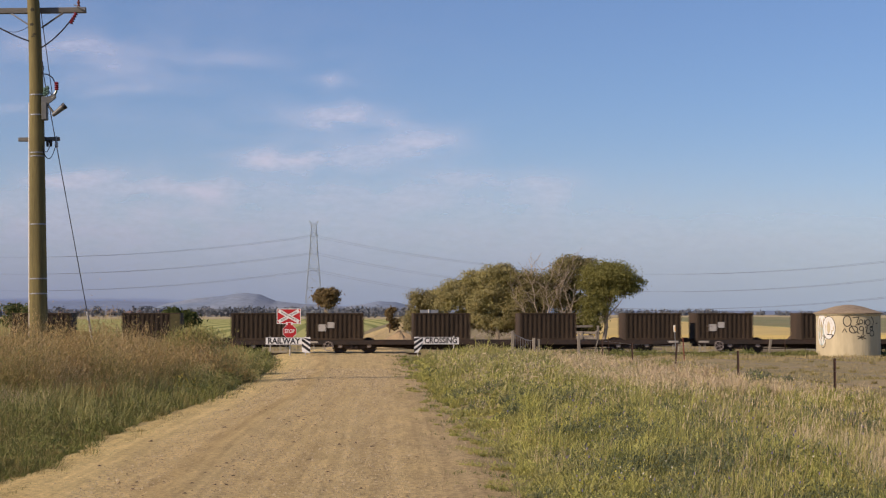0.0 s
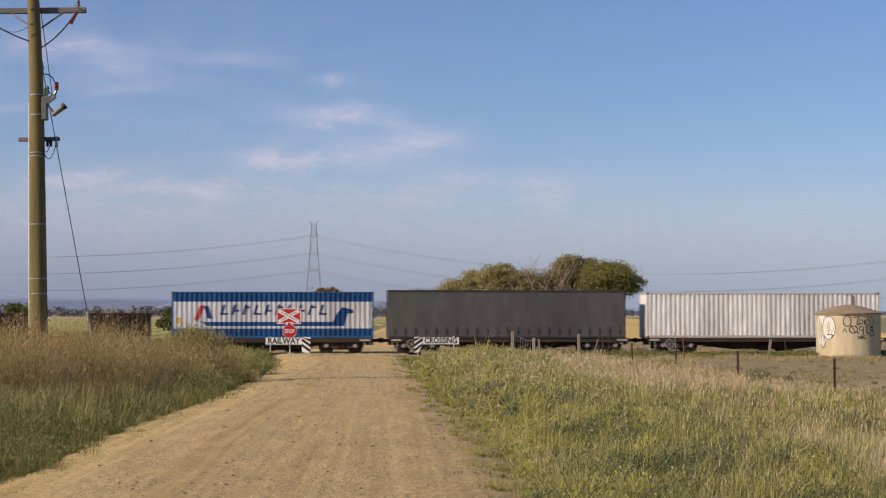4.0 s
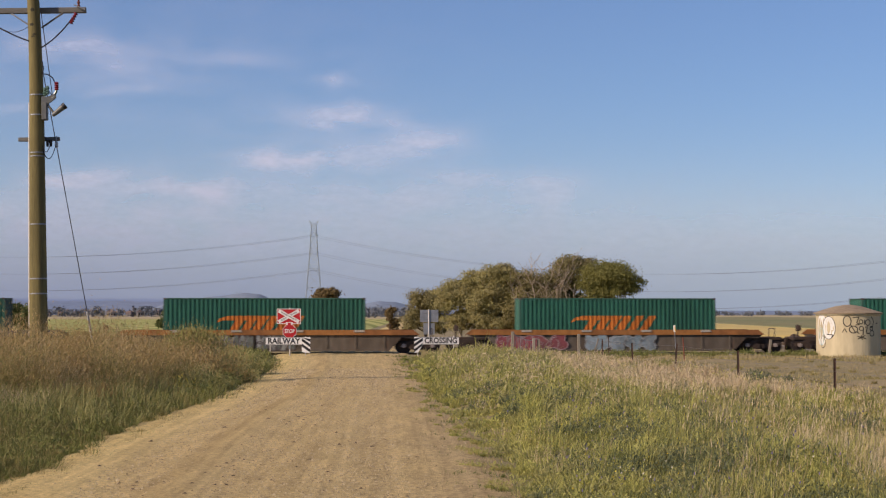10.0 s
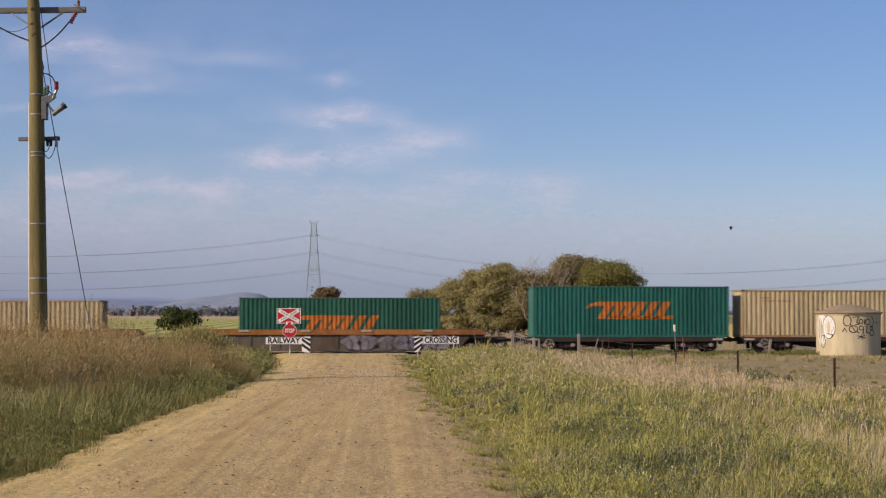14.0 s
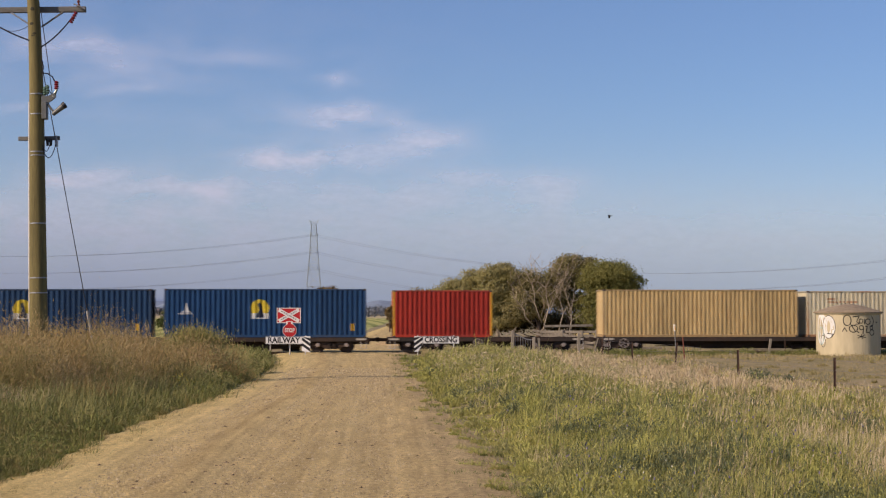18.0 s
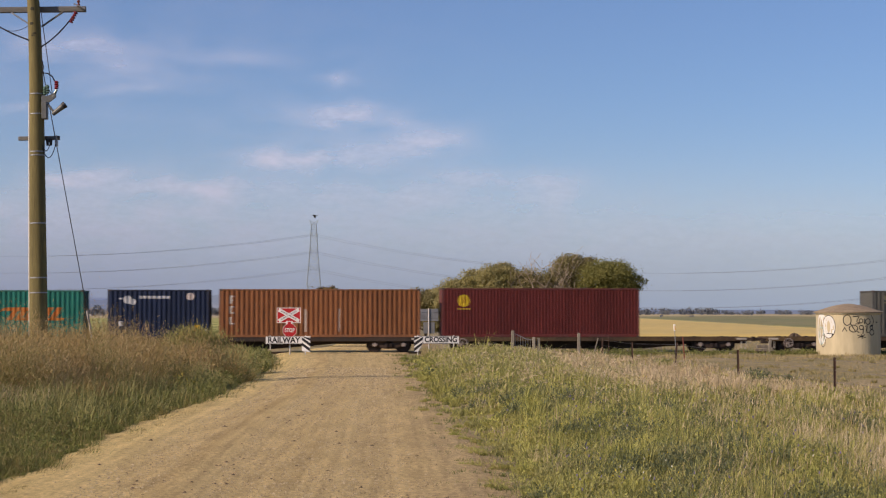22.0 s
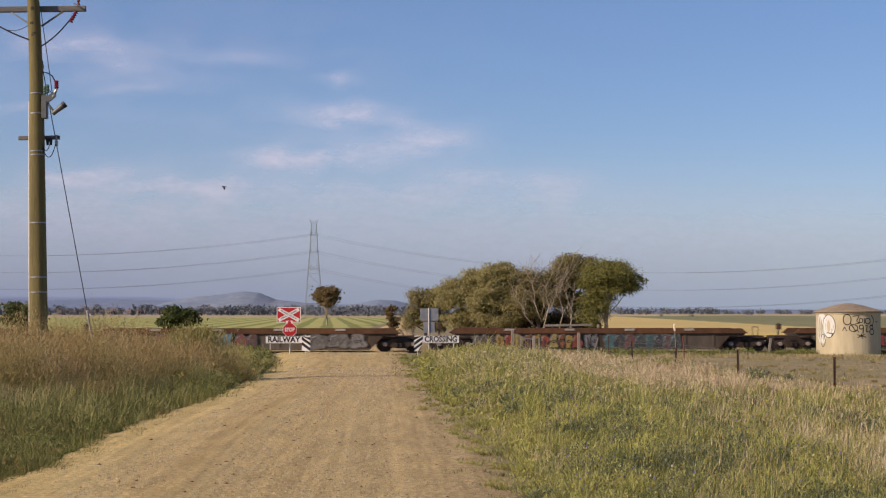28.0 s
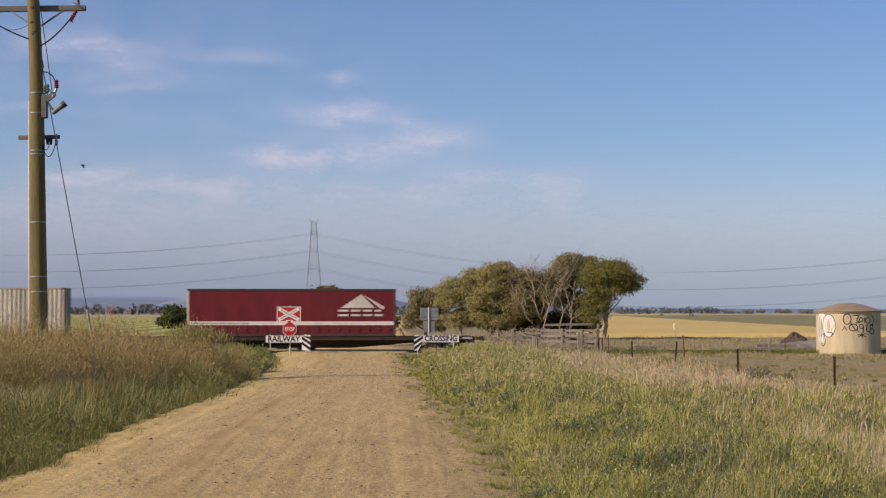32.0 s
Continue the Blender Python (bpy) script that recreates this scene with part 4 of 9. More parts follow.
def curtain_container(l0, length, top, base, color, label, band=None, logo=False, frame_c=(0.06, 0.055, 0.05), end_c=None):
    """A curtain-sided box: taut cloth with a lower skirt, straps with buckles, a roof rail."""
    h, w = top - base, 1.25
    c = thing("curtain_container", pose(0, 0, 0), label, "curtain-sided container", "containers on the train")
    cloth = mat("curtain_cloth", color, 0.55, 0, 0.22, 0.9, tint=tuple(v * 0.8 for v in color), streak=(1, 1, 0.3), bump=0.15, bump_scale=2.0)
    fr = mat("curtain_frame_paint", frame_c, 0.5, 0, 0.3, 3)
    en = mat("curtain_end_paint", end_c, 0.6, 0, 0.25, 2) if end_c else fr
    nx = 60
    for sy, s in ((-w, -1), (w, 1)):
        vs, fs = [], []
        for i in range(nx + 1):
            for k in range(9):
                z = 0.12 + (h - 0.24) * k / 8
                vs.append((0.12 + (length - 0.24) * i / nx, sy + s * 0.012 * math.sin(i * 0.9 + k * 0.35) * math.sin(math.pi * k / 8), z))
        for i in range(nx):
            for k in range(8):
                a = i * 9 + k
                fs.append((a, a + 9, a + 10, a + 1))
        part("curtain", Shape().add(vs, fs), cloth, c, smooth=True)
        part("roof_rail", Shape().box(0, length, min(sy, sy + s * 0.03), max(sy, sy + s * 0.03), h - 0.12, h, 0.01), fr, c)
        part("side_rail", Shape().box(0, length, min(sy, sy + s * 0.03), max(sy, sy + s * 0.03), 0, 0.12, 0.01), fr, c)
    for x in (0, length - 0.12):
        part("end_wall", Shape().box(x, x + 0.12, -w - 0.02, w + 0.02, 0, h, 0.015), en if x == 0 else fr, c)
    part("roof", Shape().box(0.12, length - 0.12, -w + 0.02, w - 0.02, h - 0.06, h - 0.02), fr, c)
    n = int(length / 0.62)
    for i in range(n):
        x = 0.4 + i * (length - 0.8) / (n - 1)
        st = part("strap", Shape().box(x, x + 0.05, -w - 0.022, -w - 0.014, 0.06, h * 0.24), fr, c)
        part("buckle", Shape().box(x - 0.03, x + 0.08, -w - 0.05, -w - 0.022, h * 0.13, h * 0.17, 0.01), fr, st)
    if band:
        part("white_band", Shape().box(0.12, length - 0.12, -w - 0.024, -w - 0.015, h * 0.235, h * 0.315), mat("white_band_paint", band, 0.6, 0, 0.15, 1), c, "white band along the curtain")
    if logo:
        y = -w - 0.028
        wh = (0.70, 0.67, 0.60)
        patch(c, wh, [[(9.25, 1.72), (11.35, 1.72), (10.5, 2.55)], [(10.62, 2.52), (11.9, 1.80), (11.9, 1.62), (11.62, 1.72)]], y, "triangle_mark", "white triangle mark")
        o = [bar(9.1, 1.22, 0.62, 0.12, 0.1), bar(9.1, 1.5, 0.62, 0.12, 0.1), bar(9.85, 1.22, 0.6, 0.12, 0.1), bar(9.85, 1.5, 0.6, 0.12, 0.1), bar(10.6, 1.22, 0.55, 0.12, 0.1), bar(10.6, 1.5, 0.55, 0.12, 0.1), bar(11.3, 1.22, 0.5, 0.12, 0.1), bar(11.3, 1.5, 0.4, 0.12, 0.1)]
        patch(c, wh, o, y, "lettering_bar", "white bars below the triangle")
        patch(c, (0.30, 0.28, 0.26), [bar(0.35 + 0.2 * i, 0.74, 0.13, 0.08) for i in range(17)], y, "small_lettering")
    MOVING.append((c, l0, base))


curtain_container(77.45, 14.63, 3.86, DECK, (0.085, 0.085, 0.08), "long charcoal curtain-sided container on a flat wagon", frame_c=(0.05, 0.05, 0.05), end_c=(0.1, 0.1, 0.1))
curtain_container(641.3, 12.6, 3.80, DECK, (0.14, 0.014, 0.018), "maroon curtain-sided container with a white band and triangle", band=(0.66, 0.62, 0.56), logo=True, end_c=(0.62, 0.58, 0.50))


# ---- the tarpaulin load ----
def tarp_load(l0):
    c = thing("tarpaulin_load", pose(0, 0, 0), "bulky load under red and ochre striped tarpaulin", "tarpaulin load")
    ochre = mat("ochre_canvas", (0.19, 0.105, 0.013), 0.85, 0, 0.5, 1.2, bump=1.0, bump_scale=4, tint=(0.09, 0.052, 0.016))
    red = mat("red_canvas", (0.14, 0.022, 0.018), 0.85, 0, 0.5, 1.2, bump=0.8, bump_scale=4, tint=(0.065, 0.018, 0.015))
    yellow = mat("yellow_canvas", (0.44, 0.26, 0.01), 0.75, 0, 0.4, 1.5)
    L = 12.4
    top = [(0.0, 1.35), (0.5, 1.62), (1.3, 1.95), (2.2, 2.22), (4.3, 2.32), (5.2, 2.24), (6.3, 2.12), (7.3, 2.2), (8.4, 2.42), (9.6, 2.62), (11.9, 2.6), (12.2, 2.2), (12.4, 1.4)]

    def height(x):
        for (a, p), (b, q) in zip(top, top[1:]):
            if a <= x <= b:
                return p + (q - p) * (x - a) / (b - a)
        return 1.4

    def strip(x0, x1, m, name):
        n = max(3, int((x1 - x0) / 0.06))
        prof = [(-1.26, 0.72), (-1.25, 1.0), (-1.18, 1.4), (-1.0, 1.8), (-0.55, 1.0), (0, 1.04), (0.55, 1.0), (1.0, 1.8), (1.18, 1.4), (1.25, 1.0), (1.26, 0.72)]
        vs, fs = [], []
        k = len(prof)
        for i in range(n + 1):
            x = x0 + (x1 - x0) * i / n
            t = height(x)
            for j, (y, z) in enumerate(prof):
                s = -1 if j < 5 else 1
                zz = 0.68 if j in (0, 10) else t * {1: 0.45, 2: 0.72, 3: 0.93, 4: 1.0, 5: 1.02, 6: 1.0, 7: 0.93, 8: 0.72, 9: 0.45}[j]
                fold = 0.12 * noise.noise((x * 1.7 + j * 0.5, j * 0.3, 7)) + 0.10 * noise.noise((x * 4.2 + j * 1.3, j * 0.5, 3)) + 0.07 * noise.noise((x * 8.5 + j * 0.3, j * 0.2, 9)) - 0.05
                vs.append((x, y + fold * s, zz + 0.12 * noise.noise((x * 1.5, j * 0.5, 1)) * (0 if j in (0, 10) else 1)))
        for i in range(n):
            for j in range(k - 1):
                a = i * k + j
                fs.append((a, a + k, a + k + 1, a + 1))
        part(name, Shape().add(vs, fs), m, c, smooth=True)

    for x0, x1, m, nm in ((0, 0.35, red, "red_panel"), (0.35, 2.2, ochre, "ochre_panel"), (2.2, 4.35, red, "red_panel"), (4.35, 8.3, ochre, "ochre_panel"), (8.3, 10.3, red, "red_panel"), (10.3, 12.4, ochre, "ochre_panel")):
        strip(x0, x1, m, nm)
    for x0, x1, m in ((0.1, 4.9, yellow), (4.9, 7.3, red), (7.3, 12.4, yellow)):
        vs, fs = [], []
        n = int((x1 - x0) / 0.2)
        for sy in (-1, 1):
            o = len(vs)
            for i in range(n + 1):
                x = x0 + (x1 - x0) * i / n
                d = 0.04 * noise.noise((x * 3, 2, 5))
                vs += [(x, sy * 1.29 + d, 0.16 + 0.05 * noise.noise((x * 1.7, 0, 0))), (x, sy * 1.30 + d, 0.45), (x, sy * 1.28 + d, 0.78 + 0.1 * noise.noise((x * 0.8, 4, 0)))]
            for i in range(n):
                for j in range(2):
                    a = o + i * 3 + j
                    fs.append((a, a + 3, a + 4, a + 1))
        part("skirt", Shape().add(vs, fs), m, c, "bright lower strip of canvas")
    part("end_flap", Shape().slab([(-1.2, 0.15), (1.2, 0.15), (1.1, 1.3), (-1.1, 1.3)], 0.0, 0.03, "x"), red, c)
    part("end_flap", Shape().slab([(-1.2, 0.15), (1.2, 0.15), (1.1, 1.4), (0.8, 2.0), (-0.8, 2.0), (-1.1, 1.4)], 12.36, 12.39, "x"), ochre, c)
    for x, h in ((1.1, 1.2), (3.0, 1.7), (5.3, 1.5), (6.3, 1.4), (8.6, 1.4), (9.8, 1.7)):
        part("rope", Shape().tube((x, -1.36, 0.1), (x + 0.1, -1.30, h), 0.022, n=5), cap_mat, c, "pale tie rope")
    part("load_bed", Shape().box(0.1, 12.3, -1.2, 1.2, 0.0, 0.2, 0.02), steel_rust, c)
    MOVING.append((c, l0, DECK))


tarp_load(124.4)

# ---- wagons with small ribbed boxes ----
box_mat = mat("brown_box_steel", (0.042, 0.029, 0.018), 0.85, 0, 0.4, 1.6, tint=(0.075, 0.05, 0.03), streak=(1.5, 1.5, 0.3))
box_rust = mat("rust_box_steel", (0.14, 0.05, 0.025), 0.85, 0, 0.5, 2, tint=(0.055, 0.033, 0.02))
box_olive = mat("olive_box_steel", (0.085, 0.075, 0.03), 0.8, 0, 0.35, 2)


def small_box(l0, k):
    h, n = 1.66, 3.5
    c = thing("ribbed_bulk_box", pose(0, 0, 0), "small dark brown ribbed steel box on a flat wagon", "freight box", "ribbed boxes on the wagons")
    for sy, s in ((-1.2, -1), (1.2, 1)):
        part("side_panel", rib_sheet(0.06, n - 0.06, 0.12, h - 0.09, sy, 0.07, 0.29, s), box_mat, c)
        part("top_rail", Shape().box(0, n, min(sy, sy + s * 0.03), max(sy, sy + s * 0.03), h - 0.09, h, 0.012), box_mat, c)
        part("bottom_rail", Shape().box(0, n, min(sy, sy + s * 0.03), max(sy, sy + s * 0.03), 0, 0.12, 0.012), box_mat, c)
    for x in (0.0, n - 0.07):
        part("end_panel", Shape().box(x, x + 0.07, -1.19, 1.19, 0, h, 0.01), box_mat, c)
    part("floor_plate", Shape().box(0.07, n - 0.07, -1.1, 1.1, 0.05, 0.1), box_mat, c)
    part("load_cover", Shape().box(0.07, n - 0.07, -1.1, 1.1, h - 0.22, h - 0.14), box_mat, c)
    if k in (8, 11, 14, 15):
        for z in (0.55, 0.85):
            x = 0.6 if k % 2 == 0 else n - 0.95
            part("rung", Shape().tube((x, -1.25, z), (x + 0.35, -1.25, z), 0.02, n=5), cap_mat, c)
    if k in (4, 8):
        patch(c, (0.42, 0.40, 0.36), [bar(0.75, 0.55, 0.45, 0.42), bar(1.3, 0.75, 0.4, 0.35)], -1.235, "label_plate", "pale label plates")
    if k == 2:
        part("olive_plate", Shape().box(n - 0.62, n - 0.02, -1.25, -1.215, 0.1, h - 0.05, 0.005), box_olive, c, "olive painted end plate")
    if k == 12:
        part("rust_plate", Shape().box(1.95, 3.2, -1.27, -1.215, 0.12, h - 0.1, 0.005), box_rust, c, "rusted repair plate")
        part("olive_plate", Shape().box(0.55, 1.45, -1.25, -1.215, 0.42, 1.12, 0.005), mat("faded_olive_paint", (0.16, 0.15, 0.06), 0.8, 0, 0.4, 3), c, "faded olive panel")
    MOVING.append((c, l0, 0.80))


for i, x in enumerate((-32.88, -8.78, 15.27, 39.42)):
    flat_wagon(x, x + 23.95, [x + 3.4, x + 20.5], deck=0.80, tall=0.26)
    for k in range(4):
        small_box(x + 0.45 + k * 6.52, i * 4 + k)

# ---- the other flat wagons ----
deck_rust = mat("rusty_deck_steel", (0.10, 0.066, 0.032), 0.85, 0, 0.45, 2.0, tint=(0.05, 0.033, 0.022))
for l0, l1, bg_at, wh in ((63.6, 77.0, (65.9, 74.6), None), (77.1, 92.8, (79.3, 90.6), None), (93.0, 108.9, (95.3, 106.4), None), (109.2, 123.2, (111.4, 121.0), None), (123.6, 138.2, (126.2, 135.2), None),
                          (288.4, 301.6, (290.8, 299.4), None), (301.8, 317.1, (304.2, 314.8), None), (317.2, 332.5, (319.6, 330.2), None), (332.7, 348.0, (335.1, 345.6), None), (348.1, 361.4, (350.5, 358.7), None),
                          (361.6, 374.7, (364.2, 372.0), 367.6), (374.8, 400.6, (376.5, 398.0), None), (400.7, 419.4, (403.3, 416.8), None), (419.5, 447.1, (424.3, 444.5), 421.4), (447.2, 467.2, (449.7, 464.6), None),
                          (467.4, 487.6, (470.0, 484.9), None), (487.7, 507.4, (490.3, 504.9), None)):
    flat_wagon(l0, l1, bg_at, wheel_at=wh, color=deck_rust if l0 in (447.2, 467.4, 487.7) else None)
rusty_sill = mat("rusty_sill_paint", (0.22, 0.11, 0.03), 0.8, 0, 0.45, 1.5, tint=(0.12, 0.05, 0.025))
flat_wagon(614.6, 634.7, (617.2, 632.1), wheel_at=625.6, color=rusty_sill, tall=0.17)
flat_wagon(634.9, 659.2, (638.0, 656.5))

# ---- well wagons ----

def ribbon(pts, w, y):
    """A brush stroke along (x, z) points, as one strip at y."""
    sh, n = Shape(), len(pts)
    vs = []
    for i in range(n):
        (a, p), (b, q) = pts[max(0, i - 1)], pts[min(n - 1, i + 1)]
        d = math.hypot(b - a, q - p) or 1
        nx, nz = -(q - p) / d * w / 2, (b - a) / d * w / 2
        vs += [(pts[i][0] + nx, y, pts[i][1] + nz), (pts[i][0] - nx, y, pts[i][1] - nz)]
    return sh.add(vs, [(2 * i, 2 * i + 1, 2 * i + 3, 2 * i + 2) for i in range(n - 1)])


def tags(w, x0, x1, z0, z1, y, seed, colors, line=(0.03, 0.03, 0.035), wide=0.8):
    """Sprayed bubble shapes side by side on a side: each a fill, a drawn edge, an inner hole and a pale stroke."""
    r = random.Random(seed)
    paints = {c: mat("spray_paint", c, 0.7, 0, 0.4, 1.6, tint=[0.35 * v + 0.035 for v in c]) for c in set(colors)}
    edge = mat("spray_line", line, 0.7, 0, 0.4, 2)
    shine = mat("spray_highlight", [0.55 * v + 0.25 for v in colors[0]], 0.7, 0, 0.4, 2)
    x, i, h = x0, 0, z1 - z0
    while x < x1 - 0.35:
        n = min(wide * r.uniform(0.75, 1.3), x1 - x)
        cx, cz, lean = x + n / 2, (z0 + z1) / 2 + h * r.uniform(-0.05, 0.05), r.uniform(-0.1, 0.25)
        p1, p2, q1, q2 = r.uniform(0, 6.28), r.uniform(0, 6.28), r.uniform(0.08, 0.2), r.uniform(0.05, 0.14)
        rim = []
        for k in range(22):
            a = 6.2832 * k / 22
            c_, s_ = math.cos(a), math.sin(a)
            g = (abs(c_) ** 3 + abs(s_) ** 3) ** (-1 / 3) * (0.84 + q1 * math.sin(3 * a + p1) + q2 * math.sin(5 * a + p2))
            rim.append((cx + c_ * g * n * 0.56 + lean * s_ * h * 0.4, min(max(cz + s_ * g * h * 0.58, z0 - 0.02), z1 + 0.02)))
        d = 0.004 * (i % 3)
        part("graffiti_fill", Shape().slab(rim, y - 0.001 - d, y + 0.001), paints[colors[i % len(colors)]], w)
        part("graffiti_line", ribbon(rim + rim[:2], 0.06, y - 0.014), edge, w)
        if r.random() < 0.65:
            hole = [(cx + 0.17 * n * math.cos(6.2832 * k / 9), cz + r.uniform(0.06, 0.12) * h * math.sin(6.2832 * k / 9)) for k in range(9)]
            part("graffiti_hole", ribbon(hole + hole[:2], 0.05, y - 0.016), edge, w)
        else:
            part("graffiti_line", ribbon([(cx, cz - h * 0.45), (cx + n * 0.05, cz), (cx - n * 0.08, cz + h * 0.2)], 0.06, y - 0.016), edge, w)
        part("graffiti_shine", ribbon([(cx - n * 0.34, cz + h * 0.05), (cx - n * 0.28, cz + h * 0.26), (cx - n * 0.08, cz + h * 0.36)], 0.05, y - 0.018), shine, w)
        x += n * r.uniform(0.80, 0.95)
        i += 1


def scrawl(w, x0, x1, z0, z1, y, seed, color):
    """A quick handwritten tag: one thin wandering stroke."""
    r = random.Random(seed)
    m = mat("spray_line", color, 0.7, 0, 0.3, 2)
    n = int((x1 - x0) / 0.22)
    part("graffiti_line", ribbon([(x0 + (x1 - x0) * k / n + r.uniform(-0.06, 0.1), (z1 if k % 2 else z0) + r.uniform(-0.15, 0.15)) for k in range(n + 1)], 0.05, y - 0.012), m, w)


def well_wagon(l0, side, rail, label, paint_tags=None):
    """A well wagon: deep side walls with a top chord, sloped ends over the bogies, end platforms."""
    n = 18.3
    w = thing("well_wagon", pose(0, 0, 0), label, "well wagon", "well wagons of the train")
    for sy, s in ((-1.33, -1), (1.33, 1)):
        part("well_side", Shape().slab([(1.1, 1.12), (n - 1.1, 1.12), (n - 1.1, 0.98), (n - 1.5, 0.55), (n - 1.9, 0.14), (1.9, 0.14), (1.5, 0.55), (1.1, 0.98)], sy - 0.03, sy + 0.03), side, w)
        part("end_side", Shape().slab([(0.1, 1.12), (1.1, 1.12), (1.1, 0.98), (0.4, 0.9)], sy - 0.03, sy + 0.03), side, w)
        part("end_side", Shape().slab([(n - 1.1, 1.12), (n - 0.1, 1.12), (n - 0.4, 0.9), (n - 1.1, 0.98)], sy - 0.03, sy + 0.03), side, w)
        part("top_chord", Shape().slab([(0.0, 1.12), (0.4, 1.43), (n - 0.4, 1.43), (n, 1.12)], sy + s * 0.06 - 0.09, sy + s * 0.06 + 0.09), rail, w, "rust-brown top chord")
        part("bottom_chord", Shape().box(1.9, n - 1.9, min(sy, sy + s * 0.09), max(sy, sy + s * 0.09), 0.13, 0.27, 0.02), side, w)
        for i in range(9):
            x = 2.1 + i * (n - 4.3) / 8
            part("side_post", Shape().box(x, x + 0.1, min(sy + s * 0.03, sy + s * 0.075), max(sy + s * 0.03, sy + s * 0.075), 0.27, 1.10, 0.01), side, w)
    part("well_floor", Shape().box(2.0, n - 2.0, -1.28, 1.28, 0.18, 0.30, 0.02), steel_dark, w)
    for x0, x1 in ((-1.15, 1.2), (n - 1.2, n + 1.15)):
        part("end_platform", Shape().box(x0, x1, -0.9, 0.9, 0.78, 0.98, 0.03), steel_dark, w)
        part("bulkhead", Shape().box(x0 + 2.35 if x0 < 5 else x0 - 0.1, x0 + 2.45 if x0 < 5 else x0, -1.28, 1.28, 0.78, 1.12, 0.01), side, w)
    part("brake_stand", Shape().tube((-0.75, -0.5, 0.95), (-0.75, -0.5, 1.75), 0.05, n=6).box(-0.85, -0.6, -0.75, -0.3, 1.35, 1.7, 0.03), steel_dark, w)
    part("grab_rail", Shape().tube((n + 0.8, -0.8, 0.96), (n + 0.8, -0.8, 1.5), 0.025, n=5).tube((n + 0.8, -0.8, 1.5), (n + 0.8, 0.6, 1.5), 0.025, n=5).tube((n + 0.8, 0.6, 1.5), (n + 0.8, 0.6, 0.96), 0.025, n=5), steel_dark, w)
    for i in range(4):
        x = 3.2 + i * (n - 7.2) / 3
        part("lock_plate", Shape().box(x, x + 0.62, -1.52, -1.485, 1.29, 1.42, 0.004), plate_mat, w, "pale worn lock plate")
    for x, rz in ((-1.1, 0), (n + 1.1, 180)):
        part("coupler", COUPLER, None, w, at=pose(x, 0, -0.05, 0, 0, rz))
    for x in (0.1, n - 0.1):
        bogie(w, x)
    for k, tag in enumerate(paint_tags or ()):
        if len(tag) == 3:
            scrawl(w, tag[0], tag[1], 0.45, 0.95, -1.445, k + int(l0), tag[2])
        else:
            tags(w, tag[0], tag[1], 0.20, 1.12, -1.445, k + int(l0), tag[2], tag[3], tag[4])
    MOVING.append((w, l0, 0.0))
    return w


navy_side, navy_rail = mat("navy_wagon_paint", (0.034, 0.043, 0.075), 0.6, 0, 0.25, 1.2), mat("navy_chord_paint", (0.042, 0.054, 0.09), 0.6, 0, 0.25, 1.2)
grey_side, rust_rail = mat("grime_wagon_paint", (0.125, 0.105, 0.08), 0.8, 0, 0.45, 0.9, tint=(0.065, 0.048, 0.035), streak=(1.2, 1.2, 0.4), rust=(0.13, 0.065, 0.03)), mat("rust_chord_paint", (0.30, 0.13, 0.035), 0.8, 0, 0.4, 1.0, tint=(0.19, 0.075, 0.03))
brown_rail = mat("brown_chord_paint", (0.125, 0.058, 0.026), 0.85, 0, 0.4, 1.0, tint=(0.075, 0.04, 0.025))
well_wagon(139.6, navy_side, navy_rail, "navy blue steel well wagon")
well_wagon(161.1, navy_side, navy_rail, "navy blue steel well wagon")
INK, TEALS, FADED = (0.03, 0.03, 0.035), ((0.08, 0.30, 0.33), (0.10, 0.34, 0.36), (0.30, 0.05, 0.05)), (0.16, 0.14, 0.13)
